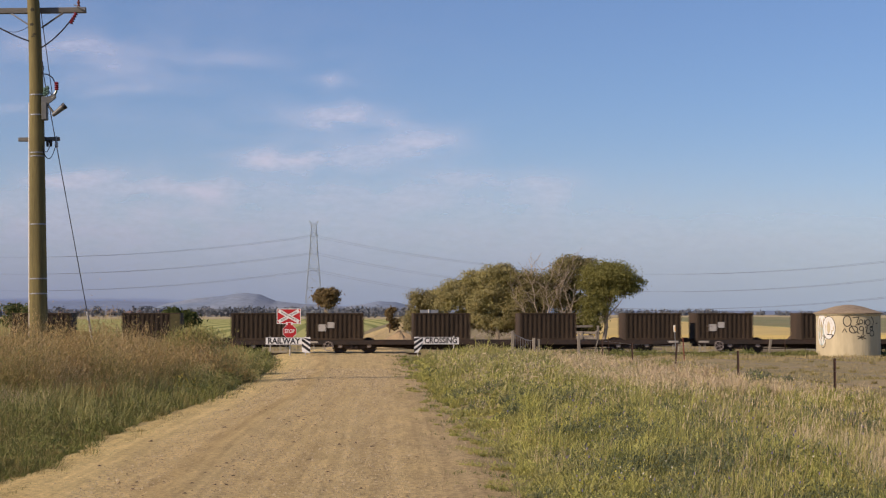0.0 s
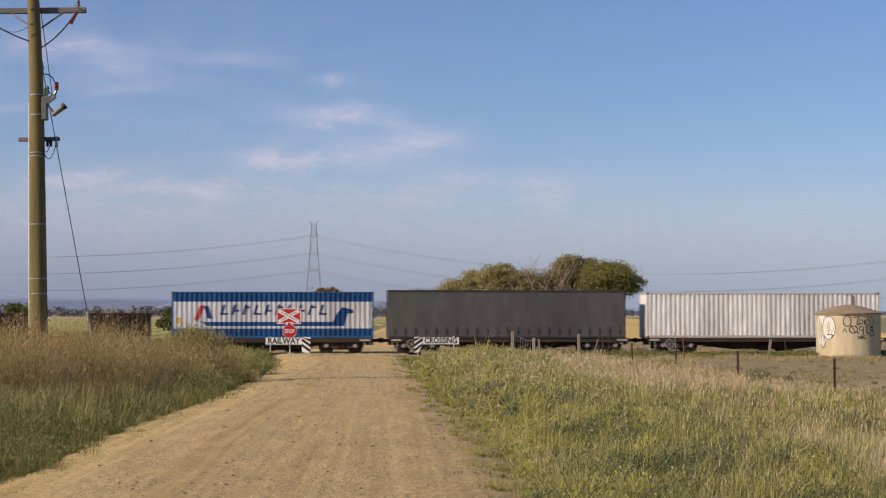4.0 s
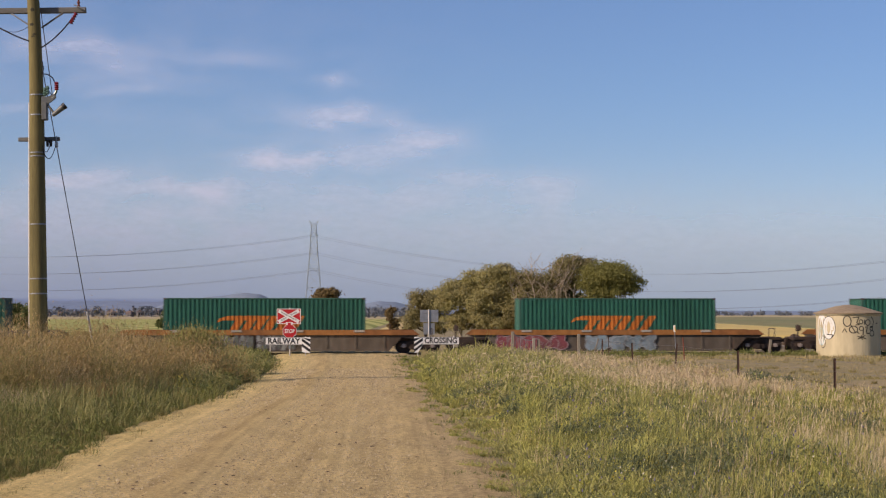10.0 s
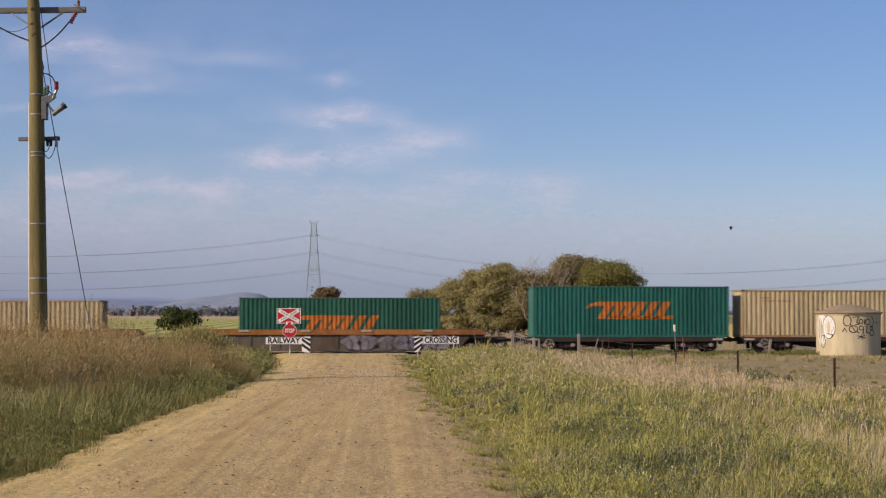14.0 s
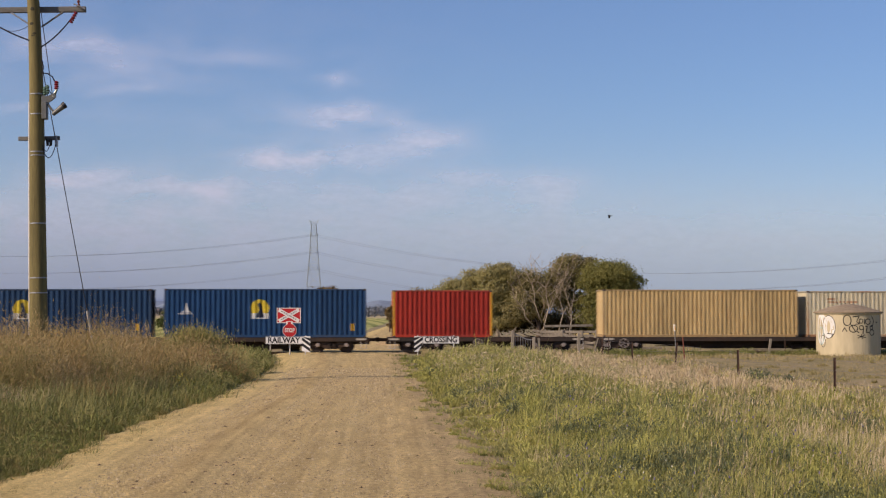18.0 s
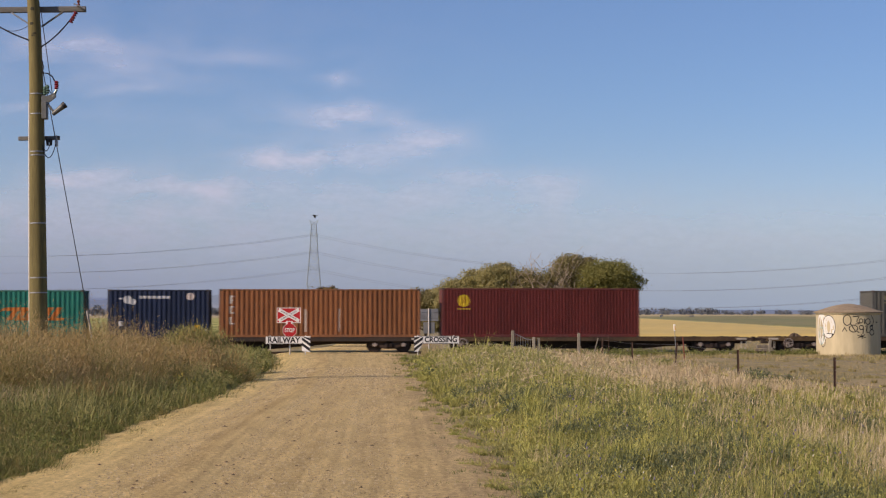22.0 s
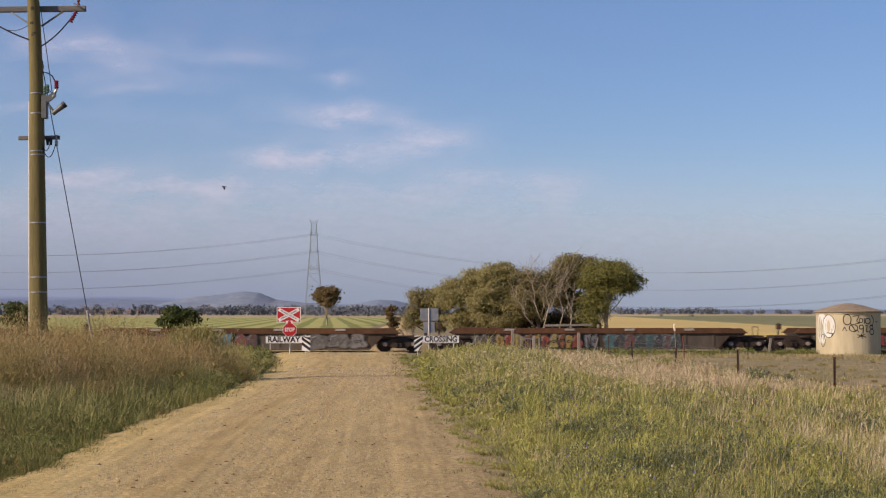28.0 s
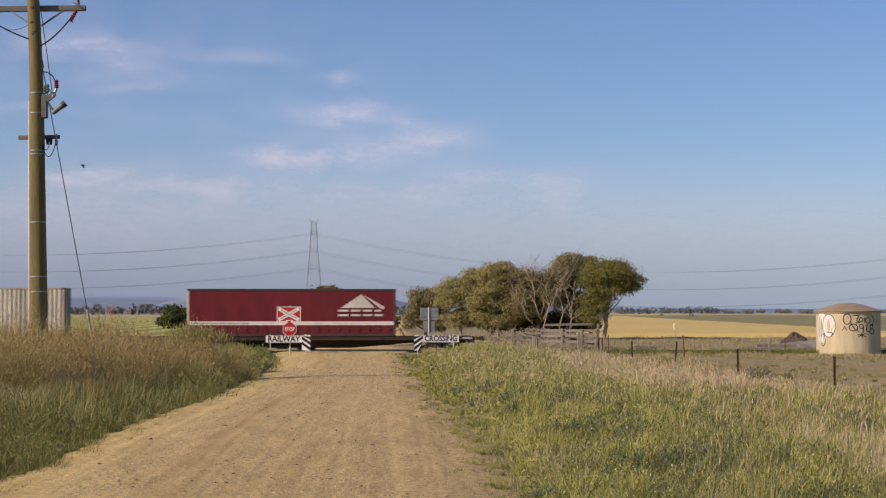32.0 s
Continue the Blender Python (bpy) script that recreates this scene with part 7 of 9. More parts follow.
# verge to the right of the road
edge_r = lambda y: road_right(y) + 0.15
lim_r = lambda y: np.minimum(fence_x(y) + 1.5, 0.29 * y)
x, y, cx, cy, kk, way, r = tufts(11500, 18.5, 93, lambda v: road_right(v) - 0.1, lim_r, 1, per=14, wide=0.12)
n = len(cx)
dry = smooth(48, 57, cy + 6 * waves(cx, cy, 5, 5)) * smooth(2.6, 6.0, cx)
dry = np.maximum(dry, 0.7 * smooth(5.5, 6.3, cx) * smooth(33, 28, cy))
dry = np.maximum(dry, 0.35 * smooth(0.66, 0.88, waves(cx, cy, 8, 3.5)))
edge = smooth(0.0, 1.7, cx - road_right(cy) + 1.4 * (waves(cx, cy, 3, 1.1) - 0.5))
tall = (0.08 + 0.14 * waves(cx, cy, 6, 4.0) + 0.34 * np.maximum(waves(cx, cy, 7, 1.5) - 0.36, 0)) * (0.3 + 0.7 * edge) * (1 + 0.45 * smooth(38, 70, cy) * smooth(7, 3.5, cx)) * (1 - 0.3 * smooth(78, 86, cy))
tall = np.maximum(tall, 0.05) * (0.4 + 0.6 * smooth(0.5, 4.0, fence_x(cy) - cx)) * np.exp(r.normal(0, 0.24, n))
here = (r.uniform(0, 1, n) > dry * 0.85) & (r.uniform(0, 1, n) < 0.05 + edge)
sort = r.uniform(0, 1, n) + 0.5 * (waves(cx, cy, 11, 2.5) - 0.5)
for name_, pick, m_, wid, label_, sd, ln in (("bright_verge_grass", here & (sort < 0.22) & (r.uniform(0, 1, n) < 0.25 + 0.75 * smooth(1.5, 3.0, cx - road_right(cy))), gay_m, 0.0070, "bright yellow-green tufts of verge grass", 49, 0.85), ("verge_grass", here & (sort >= 0.22) & (sort < 0.62), green_m, 0.0080, "yellow-green tufts of verge grass beside the gravel road", 21, 0.85), ("lush_verge_grass", here & (sort >= 0.62), lush_m, 0.0085, "darker green tufts of verge grass", 22, 0.85)):
    g = pick[kk]
    blades(name_, x[g], y[g], tall[kk][g] * r.uniform(0.5, 1.3, g.sum()), wid * far_w(y[g]), m_, label_, sd, lean=ln, way=way[g])
x, y, r = spread(120000, 18.5, 93, edge_r, lim_r, 71)
dry = np.maximum(smooth(48, 57, y + 6 * waves(x, y, 5, 5)) * smooth(2.6, 6.0, x), 0.8 * smooth(5.5, 6.3, x) * smooth(33, 28, y))
dry = np.maximum(dry, 0.22 * smooth(0.62, 0.85, waves(x, y, 8, 3.5)))
d = (r.uniform(0, 1, len(x)) < dry * (0.35 + 0.6 * smooth(0.25, 0.6, waves(x, y, 90, 1.8)))) & (x - road_right(y) > 0.8)
blades("straw_verge_grass", x[d], y[d], (0.15 + 0.36 * waves(x, y, 9, 1.3)[d]) * (1 - (0.65 - 0.4 * smooth(58, 47, y[d])) * smooth(4.2, 0.3, fence_x(y[d]) - x[d])) * r.uniform(0.4, 1.6, d.sum()), 0.0054 * far_w(y[d]), straw_m, "pale dry straw grass along the fence", 23, lean=0.42)
# tall single stalks with seed heads
x, y, r = spread(3400, 20, 66, lambda v: edge_r(v) + 2.6, lim_r, 2)
q = (smooth(3.5, 8, x) * smooth(26, 40, y) + 0.25) > r.uniform(0, 1, len(x))
x, y = x[q], y[q]
hs_ = r.uniform(0.30, 0.75, len(x)) * (0.35 + 0.65 * smooth(0.5, 4.5, fence_x(y) - x))
blades("seed_stalks", x, y, hs_, 0.0045 * far_w(y), tan_m, "tall thin straw stalks", 24, lean=0.12)
blades("seed_heads", x + 0.08 * hs_, y, 0.13 * np.ones(len(x)), 0.008 * far_w(y), straw_m, "feathery pale seed heads", 25, lean=0.5, start=hs_ * 0.9)
# sage-green and bluish weeds in low bushes, where the ground is open near the road
cx, cy, r = spread(900, 20, 70, lambda v: edge_r(v) + 0.3, lim_r, 3)
q = (waves(cx, cy, 14, 4.5) + 0.45 * smooth(34, 26, cy) * smooth(5.2, 4.2, cx) + 0.35 * smooth(2.4, 0.8, cx - road_right(cy)) * smooth(30, 38, cy) > 0.72) & (r.uniform(0, 1, 900) > 0.8 * smooth(44, 56, cy) * smooth(3, 6, cx))
cx, cy = cx[q], cy[q]
hh = r.uniform(0.16, 0.42, len(cx)) * (0.5 + 0.5 * smooth(0.3, 1.6, cx - road_right(cy)))
mounds("sage_weeds", cx, cy, hh * r.uniform(0.8, 1.3, len(cx)), hh, 420, 0.017 * far_w(cy) ** 0.8, sage_m, "low grey-green leafy weeds among the grass", 26, thin=0.32)
# tussocks of long arching blades
x, y, cx, cy, kk, way, r = tufts(300, 21, 50, lambda v: edge_r(v) + 1.0, lambda v: np.minimum(lim_r(v), fence_x(v) - 1.0), 110, per=52, wide=0.07)
ht = (r.uniform(0.22, 0.46, 300) * smooth(0.4, 2.2, cx - road_right(cy)))[kk] * r.uniform(0.6, 1.15, len(x))
sort = r.uniform(0, 1, 300)[kk] + 0.3 * (r.uniform(0, 1, len(x)) - 0.5)
for name_, g, m_, label_, sd in (("bright_tussocks", sort < 0.3, gay_m, "bright tussocks of long arching grass", 111), ("green_tussocks", (sort >= 0.3) & (sort < 0.65), green_m, "green tussocks of long arching grass", 112), ("dark_tussocks", sort >= 0.65, lush_m, "dark green tussocks of long arching grass", 113)):
    blades(name_, x[g], y[g], ht[g], 0.0085 * far_w(y[g]), m_, label_, sd, lean=0.75, way=way[g])
# rounded green plants through the verge
cx, cy, r = spread(1500, 19.5, 90, lambda v: edge_r(v) + 0.25, lim_r, 92)
q = (waves(cx, cy, 93, 3.0) > 0.42) & (r.uniform(0, 1, 1500) > 0.88 * smooth(40, 52, cy) * smooth(3.2, 6, cx))
cx, cy = cx[q], cy[q]
hh = r.uniform(0.14, 0.38, len(cx)) * (0.45 + 0.55 * smooth(0.2, 1.8, cx - road_right(cy))) * (1 + 0.6 * smooth(45, 70, cy) * smooth(6, 3, cx))
g = r.uniform(0, 1, len(cx)) < 0.5
mounds("verge_plants", cx[g], cy[g], hh[g] * 1.15, hh[g], 330, 0.024 * far_w(cy[g]) ** 0.8, green_m, "soft yellow-green plants of the verge", 94, thin=0.2)
mounds("dull_verge_plants", cx[~g], cy[~g], hh[~g] * 1.15, hh[~g], 330, 0.024 * far_w(cy[~g]) ** 0.8, pale_m, "soft dull green plants of the verge", 95, thin=0.2)
# dry straw plants along the fence
cx, cy, r = spread(520, 30, 88, lambda v: edge_r(v) + 2.5, lim_r, 96)
q = r.uniform(0, 1, 520) < smooth(48, 57, cy + 6 * waves(cx, cy, 5, 5)) * smooth(3.2, 6.2, cx) * smooth(0.3, 1.6, fence_x(cy) + 0.8 - cx)
cx, cy = cx[q], cy[q]
hh = r.uniform(0.22, 0.55, len(cx))
mounds("straw_plants", cx, cy, hh * 0.8, hh, 260, 0.04 * far_w(cy) ** 0.7, straw_m, "bushy dry straw plants along the fence", 97, up=0.9, thin=0.09)
# low leafy herbs: small leaves turned every way
def herbs(name, x, y, top, size, material, label, seed):
    r_ = np.random.RandomState(seed)
    n = len(x)
    p = np.stack([x, y, lie(x, y) + top * r_.uniform(0.15, 1.0, n)], -1)
    a, b = r_.normal(size=(n, 3)), r_.normal(size=(n, 3))
    a /= np.linalg.norm(a, axis=1)[:, None]
    b /= np.linalg.norm(b, axis=1)[:, None]
    s = (size * r_.uniform(0.5, 1.4, n))[:, None]
    v = np.stack([p - a * s, p + b * s * 0.4, p + a * s, p - b * s * 0.4], 1)
    return tagged(sheet(name, v.reshape(-1, 3), (np.arange(n) * 4)[:, None] + np.array([[0, 1, 2, 3]]), material), label, "weeds", kind="stuff")


x, y, r = spread(80000, 18.5, 80, edge_r, lim_r, 13)
e = smooth(0.1, 1.4, x - road_right(y))
q = (r.uniform(0, 1, len(x)) < e * smooth(0.25, 0.6, waves(x, y, 16, 1.6)) * (1 - 0.8 * smooth(36, 44, y) * smooth(3, 6, x)))
herbs("leafy_herbs", x[q], y[q], (0.04 + 0.15 * waves(x, y, 6, 4.0)[q] + 0.14 * waves(x, y, 17, 0.8)[q]) * (1 + 0.7 * smooth(45, 70, y[q])), 0.024 * far_w(y[q]), green_m, "low leafy yellow-green herbs among the grass", 18)
x, y, r = spread(60000, 20, 92, lambda v: road_left(v) - 4.2, lambda v: road_left(v) - 0.1, 14)
off = road_left(y) - x
q = r.uniform(0, 1, len(x)) < smooth(0.0, 0.6, off) * smooth(0.3, 0.6, waves(x, y, 19, 1.5)) * (1 - 0.6 * smooth(1.6, 3.4, off) * smooth(40, 55, y))
herbs("left_leafy_herbs", x[q], y[q], (0.12 + 0.42 * waves(x, y, 53, 1.8)[q]) * (0.5 + 0.5 * smooth(0, 1, off[q])) * (1 + 0.6 * smooth(36, 60, y[q])), 0.025 * far_w(y[q]), lush_m, "leafy dark green herbs at the foot of the weeds", 20)
# soft mixed tops on the far half of the verge
x, y, r = spread(60000, 34, 92, lambda v: edge_r(v) + 0.4, lambda v: np.minimum(fence_x(v) - 1.0, 7.5), 81)
q = r.uniform(0, 1, len(x)) < smooth(0.25, 0.7, waves(x, y, 82, 2.2)) * smooth(34, 52, y) * smooth(0.4, 1.6, x - road_right(y))
x, y = x[q], y[q]
up = (0.16 + 0.34 * waves(x, y, 6, 4.0) + 0.30 * waves(x, y, 83, 1.0)) * (0.5 + 0.5 * smooth(0.3, 2.0, x - road_right(y))) * (1 - 0.35 * smooth(76, 86, y)) * r.uniform(0.25, 1.05, len(x))
g = waves(x, y, 84, 3.0) + 0.5 * (r.uniform(0, 1, len(x)) - 0.5) < 0.55
TOPS = ((x[g], y[g], up[g], pale_m, "pale_green_verge_tops", "soft pale green tops of the verge plants", 85), (x[~g], y[~g], up[~g], straw_m, "straw_verge_tops", "soft straw-coloured tops of the verge grass", 86))
# flowers
x, y, r = spread(620, 20, 52, lambda v: edge_r(v) + 0.6, lim_r, 4)
q = waves(x, y, 31, 5.0) > 0.62
blades("yellow_flowers", x[q], y[q], 0.025 * np.ones(q.sum()), 0.013 * far_w(y[q]), blade_mat("yellow_petals", (0.55, 0.42, 0.02), (0.70, 0.55, 0.05)), "small yellow wild flowers", 27, lean=0.8, start=r.uniform(0.3, 0.62, q.sum()), category="flowers")
q = (waves(x, y, 33, 4.0) > 0.62) & (y < 36)
blades("purple_flowers", x[q], y[q], 0.04 * np.ones(q.sum()), 0.02 * far_w(y[q]), blade_mat("purple_petals", (0.12, 0.10, 0.20), (0.19, 0.16, 0.29)), "small purple-blue wild flowers", 28, lean=0.7, start=r.uniform(0.25, 0.55, q.sum()), category="flowers")
q = (waves(x, y, 35, 2.5) > 0.74)
blades("white_flowers", x[q], y[q], 0.03 * np.ones(q.sum()), 0.02 * far_w(y[q]), blade_mat("white_petals", (0.50, 0.48, 0.36), (0.66, 0.63, 0.50)), "small white flower heads", 29, lean=0.7, start=r.uniform(0.3, 0.6, q.sum()), category="flowers")

# paddock between the fence and the railway
x, y, r = spread(30000, 36, 98, lambda v: np.maximum(fence_x(v) - 1.5, edge_r(v) + 4), lambda v: 0.34 * v, 6)
blades("paddock_grass", x, y, (0.02 + 0.055 * waves(x, y, 41, 9.0) + 0.03 * waves(x, y, 40, 1.1)) * r.uniform(0.4, 1.6, len(x)), 0.0085 * far_w(y), short_m, "short brown-green paddock grass", 30, lean=0.5)
# low green weeds along the ballast and dotted over the paddock
cx, cy, r = spread(240, 95.6, 98.6, lambda v: np.full_like(v, 5.0), lambda v: 0.3 * v, 45)
hh = r.uniform(0.10, 0.34, 240) * (0.5 + waves(cx, cy, 101, 5.0))
mounds("trackside_weeds", cx, cy, hh * 1.5, hh, 150, 0.05, lush_m, "low green weeds along the ballast", 50, thin=0.2)
cx, cy, r = spread(46, 52, 95, lambda v: fence_x(v) + 0.5, lambda v: 0.29 * v, 102)
hh = r.uniform(0.08, 0.2, 46)
mounds("paddock_weeds", cx, cy, hh * 1.6, hh, 120, 0.036, olive_m, "small olive weeds in the paddock", 103, thin=0.2)
# scrub between the verge and the track, and beyond the track
x, y, r = spread(26000, 86, 99.5, lambda v: edge_r(v) + 0.6, lambda v: 0.32 * v, 7)
q = r.uniform(0, 1, len(x)) < 0.35 + 0.65 * smooth(9, 4, x)
blades("trackside_grass", x[q], y[q], (0.08 + 0.35 * waves(x, y, 43, 4.0)[q] * (0.35 + 0.65 * smooth(9, 5, x[q]))) * r.uniform(0.6, 1.5, q.sum()), 0.03 * np.ones(q.sum()), short_m, "dry trackside grass", 31, lean=0.4)
x, y, r = spread(20000, 106.5, 168, lambda v: -0.32 * v, lambda v: 0.32 * v, 8)
q = (x < road_left(y) - 0.5) | (x > road_right(y) + 0.5)
blades("far_side_grass", x[q], y[q], (0.05 + 0.22 * waves(x, y, 44, 6.0)[q]) * r.uniform(0.4, 1.4, q.sum()), 0.045 * np.ones(q.sum()), short_m, "rough grass beyond the railway", 32, lean=0.4)

# verge to the left of the road
view_l = lambda v: np.maximum(-0.30 * v, -27)
edge_l = lambda y: road_left(y) + 0.35
x, y, cx, cy, kk, way, r = tufts(8000, 20, 94, view_l, edge_l, 9, wide=0.11)
n = len(cx)
off = road_left(cy) - cx
near = smooth(-0.3, 1.1, off + 1.2 * (waves(cx, cy, 51, 1.3) - 0.5))
h = (0.07 + 0.28 * waves(cx, cy, 52, 2.0)) * (0.28 + 0.72 * near) * (1 + 0.7 * smooth(30, 44, cy)) * np.exp(r.normal(0, 0.3, n))
here = (r.uniform(0, 1, n) < 0.06 + near) & ((off < 5) | (r.uniform(0, 1, n) < 0.35))
sort = r.uniform(0, 1, n) + 0.5 * (waves(cx, cy, 12, 2.0) - 0.5)
for name_, pick, m_, wid, label_, sd in (("left_verge_grass", here & (sort < 0.58), lush_m, 0.0095, "dark green tufts of grass below the weeds", 33), ("left_dry_grass", here & (sort >= 0.58), olive_m, 0.0080, "olive tufts of drying grass below the weeds", 34)):
    g = pick[kk]
    blades(name_, x[g], y[g], h[kk][g] * r.uniform(0.5, 1.35, g.sum()), wid * far_w(y[g]), m_, label_, sd, lean=0.9, way=way[g])


x, y, r = spread(11000, 35, 47, view_l, lambda v: road_left(v) - 2.6, 87)
q = r.uniform(0, 1, len(x)) < smooth(0.3, 0.65, waves(x, y, 88, 3.0)) * smooth(35, 39, y)
blades("left_straw_grass", x[q], y[q], r.uniform(0.18, 0.55, q.sum()), 0.0075 * far_w(y[q]), straw_m, "pale straw grass before the brown weeds", 89, lean=0.4)


def fluff(name, x, y, height, size, material, label, seed):
    """Feathery tops: fine slivers turned every way at a given height."""
    r_ = np.random.RandomState(seed)
    n = len(x)
    p = np.stack([x, y, lie(x, y) + height], -1)
    a, b = r_.normal(size=(n, 3)) + np.array([0, 0, 0.5]), r_.normal(size=(n, 3))
    a /= np.linalg.norm(a, axis=1)[:, None]
    b /= np.linalg.norm(b, axis=1)[:, None]
    s = (size * r_.uniform(0.6, 2.0, n))[:, None]
    v = np.stack([p - a * s, p + b * s * 0.16, p + a * s, p - b * s * 0.16], 1)
    return tagged(sheet(name, v.reshape(-1, 3), (np.arange(n) * 4)[:, None] + np.array([[0, 1, 2, 3]]), material), label, "weeds", kind="stuff")


for x, y, up, m_, name_, label_, sd in TOPS:
    fluff(name_, x, y, up, 0.026 * far_w(y) ** 0.7, m_, label_, sd)


def stand(v):
    return 1.0 - 0.20 * smooth(50, 64, v) - 0.40 * smooth(62, 82, v)


# stand of dry weeds: bushy plants
def weed_height(x_, y_):
    off_ = road_left(y_) - x_
    inset = 1.9 * smooth(58, 42, y_)
    body_ = smooth(-0.5, 1.9, off_ - inset + 1.3 * (waves(x_, y_, 61, 3.0) - 0.5))
    return off_, body_, (0.38 + 1.15 * body_) * stand(y_) * (0.40 + 0.46 * waves(x_, y_, 62, 3.2) + 0.68 * waves(x_, y_, 65, 2.2))


x, y, r = spread(760, 39, 93, view_l, lambda v: road_left(v) - 0.25, 10)
off, body, h = weed_height(x, y)
q = r.uniform(0, 1, len(x)) < 0.12 + body
x, y, h, off = x[q], y[q], h[q] * r.uniform(0.72, 1.08, q.sum()), off[q]
wide = np.clip(h * r.uniform(0.50, 0.95, len(x)), 0.25, 1.15)
leafy = r.uniform(0, 1, len(x)) < smooth(58, 76, y) * smooth(6, 2.5, off) * 0.85 + 0.5 * smooth(2.4, 0.8, off)
soft = waves(x, y, 66, 5.0) + 0.35 * (r.uniform(0, 1, len(x)) - 0.5)
for name_, pick, m_, label_, sd in (("brown_weeds", ~leafy & (soft < 0.46), brown_m, "bushy reddish-brown dry weeds in a tall stand", 35), ("tan_weeds", ~leafy & (soft >= 0.46) & (soft < 0.60), tan_m, "bushy tan dry weeds in a tall stand", 36),
                                    ("olive_weeds", ~leafy & (soft >= 0.60), olive_m, "bushy olive weeds in a tall stand", 46), ("pale_green_weeds", leafy, pale_m, "soft pale green weeds at the road side of the stand", 47)):
    hh = np.where(leafy, h * 0.8, h)[pick]
    mounds(name_, x[pick], y[pick], wide[pick], hh, np.where(y[pick] < 60, 1700, 1000), 0.024 * far_w(y[pick]) ** 0.75, m_, label_, sd, up=0.3, thin=0.115)
mounds("flowering_weed", np.array([-7.7, -7.45]), np.array([48.8, 49.3]), np.array([0.35, 0.25]), np.array([0.75, 0.5]), 130, 0.05, blade_mat("yellow_flower_heads", (0.34, 0.28, 0.05), (0.52, 0.43, 0.09)), "yellow flowering weed at the edge of the road", 104, thin=0.3)
# single wispy stems that stand out of the bushes
x, y, r = spread(5000, 40, 93, view_l, lambda v: road_left(v) - 0.4, 98)
off, body, h = weed_height(x, y)
q = r.uniform(0, 1, len(x)) < body * smooth(0.35, 0.65, waves(x, y, 99, 1.7))
x, y, h = x[q], y[q], h[q] * r.uniform(0.75, 1.12, q.sum())
g = waves(x, y, 66, 5.0) < 0.5
blades("brown_weed_stems", x[g], y[g], h[g], 0.0055 * far_w(y[g]), brown_m, "thin reddish-brown stems of dry weeds", 41, lean=0.35, category="weeds")
blades("tan_weed_stems", x[~g], y[~g], h[~g], 0.0055 * far_w(y[~g]), tan_m, "thin tan stems of dry weeds", 42, lean=0.35, category="weeds")
# tussocks of the near left verge
x, y, cx, cy, kk, way, r = tufts(190, 21.5, 44, view_l, lambda v: road_left(v) - 0.3, 114, per=48, wide=0.07)
ht = (r.uniform(0.2, 0.48, 190) * (0.35 + 0.65 * smooth(0.2, 1.6, road_left(cy) - cx)))[kk] * r.uniform(0.6, 1.15, len(x))
g = r.uniform(0, 1, 190)[kk] < 0.65
blades("left_dark_tussocks", x[g], y[g], ht[g], 0.0085 * far_w(y[g]), lush_m, "dark green tussocks of long grass below the weeds", 115, lean=0.75, way=way[g])
blades("left_pale_tussocks", x[~g], y[~g], ht[~g], 0.0075 * far_w(y[~g]), pale_m, "pale green tussocks of long grass below the weeds", 116, lean=0.75, way=way[~g])
# green bushes of the near left verge
cx, cy, r = spread(900, 21, 46, view_l, lambda v: road_left(v) - 0.15, 100)
off = road_left(cy) - cx
q = waves(cx, cy, 51, 1.8) > 0.4
cx, cy, off = cx[q], cy[q], off[q]
hh = (0.10 + 0.36 * smooth(0.1, 1.8, off)) * r.uniform(0.6, 1.25, len(cx))
g = r.uniform(0, 1, len(cx)) < 0.6
mounds("dark_green_plants", cx[g], cy[g], hh[g] * 1.2, hh[g], 420, 0.022 * far_w(cy[g]) ** 0.8, lush_m, "rounded dark green plants below the weeds", 43, up=0.6, thin=0.17)
mounds("dull_green_plants", cx[~g], cy[~g], hh[~g] * 1.2, hh[~g], 380, 0.022 * far_w(cy[~g]) ** 0.8, olive_m, "rounded dull green plants below the weeds", 44, up=0.6, thin=0.15)
# green plants at the foot and the far end of the stand
x, y, r = spread(26000, 34, 92, lambda v: road_left(v) - 3.2, lambda v: road_left(v) - 0.25, 11)
off = road_left(y) - x
q = r.uniform(0, 1, len(x)) < 0.35 + 0.65 * smooth(60, 78, y)
blades("foot_plants", x[q], y[q], (0.2 + 0.42 * smooth(0.1, 1.6, off[q])) * r.uniform(0.6, 1.4, q.sum()) * (1 - 0.2 * smooth(80, 90, y[q])), 0.009 * far_w(y[q]), pale_m, "pale green plants at the foot of the brown weeds", 38, lean=0.8, category="weeds")

# roadside tufts and stones
x, y, cx, cy, kk, way, r = tufts(420, 19, 92, lambda v: road_right(v) - 0.75, lambda v: road_right(v) + 0.9, 12, per=26, wide=0.10)
g = (waves(cx, cy, 71, 1.6) > 0.5)[kk]
blades("edge_tufts", x[g], y[g], r.uniform(0.03, 0.11, g.sum()) * np.maximum(1, y[g] / 50), 0.009 * far_w(y[g]), lush_m, "small grass tufts at the road edge", 39, lean=0.8, start=0.03, way=way[g])
x, y, cx, cy, kk, way, r = tufts(300, 21, 80, lambda v: road_left(v) - 0.5, lambda v: road_left(v) + 0.5, 72, per=24, wide=0.10)
g = (waves(cx, cy, 73, 1.6) > 0.5)[kk]
blades("left_edge_tufts", x[g], y[g], r.uniform(0.03, 0.10, g.sum()), 0.009 * far_w(y[g]), olive_m, "small olive grass tufts at the road edge", 48, lean=0.8, start=0.03, way=way[g])


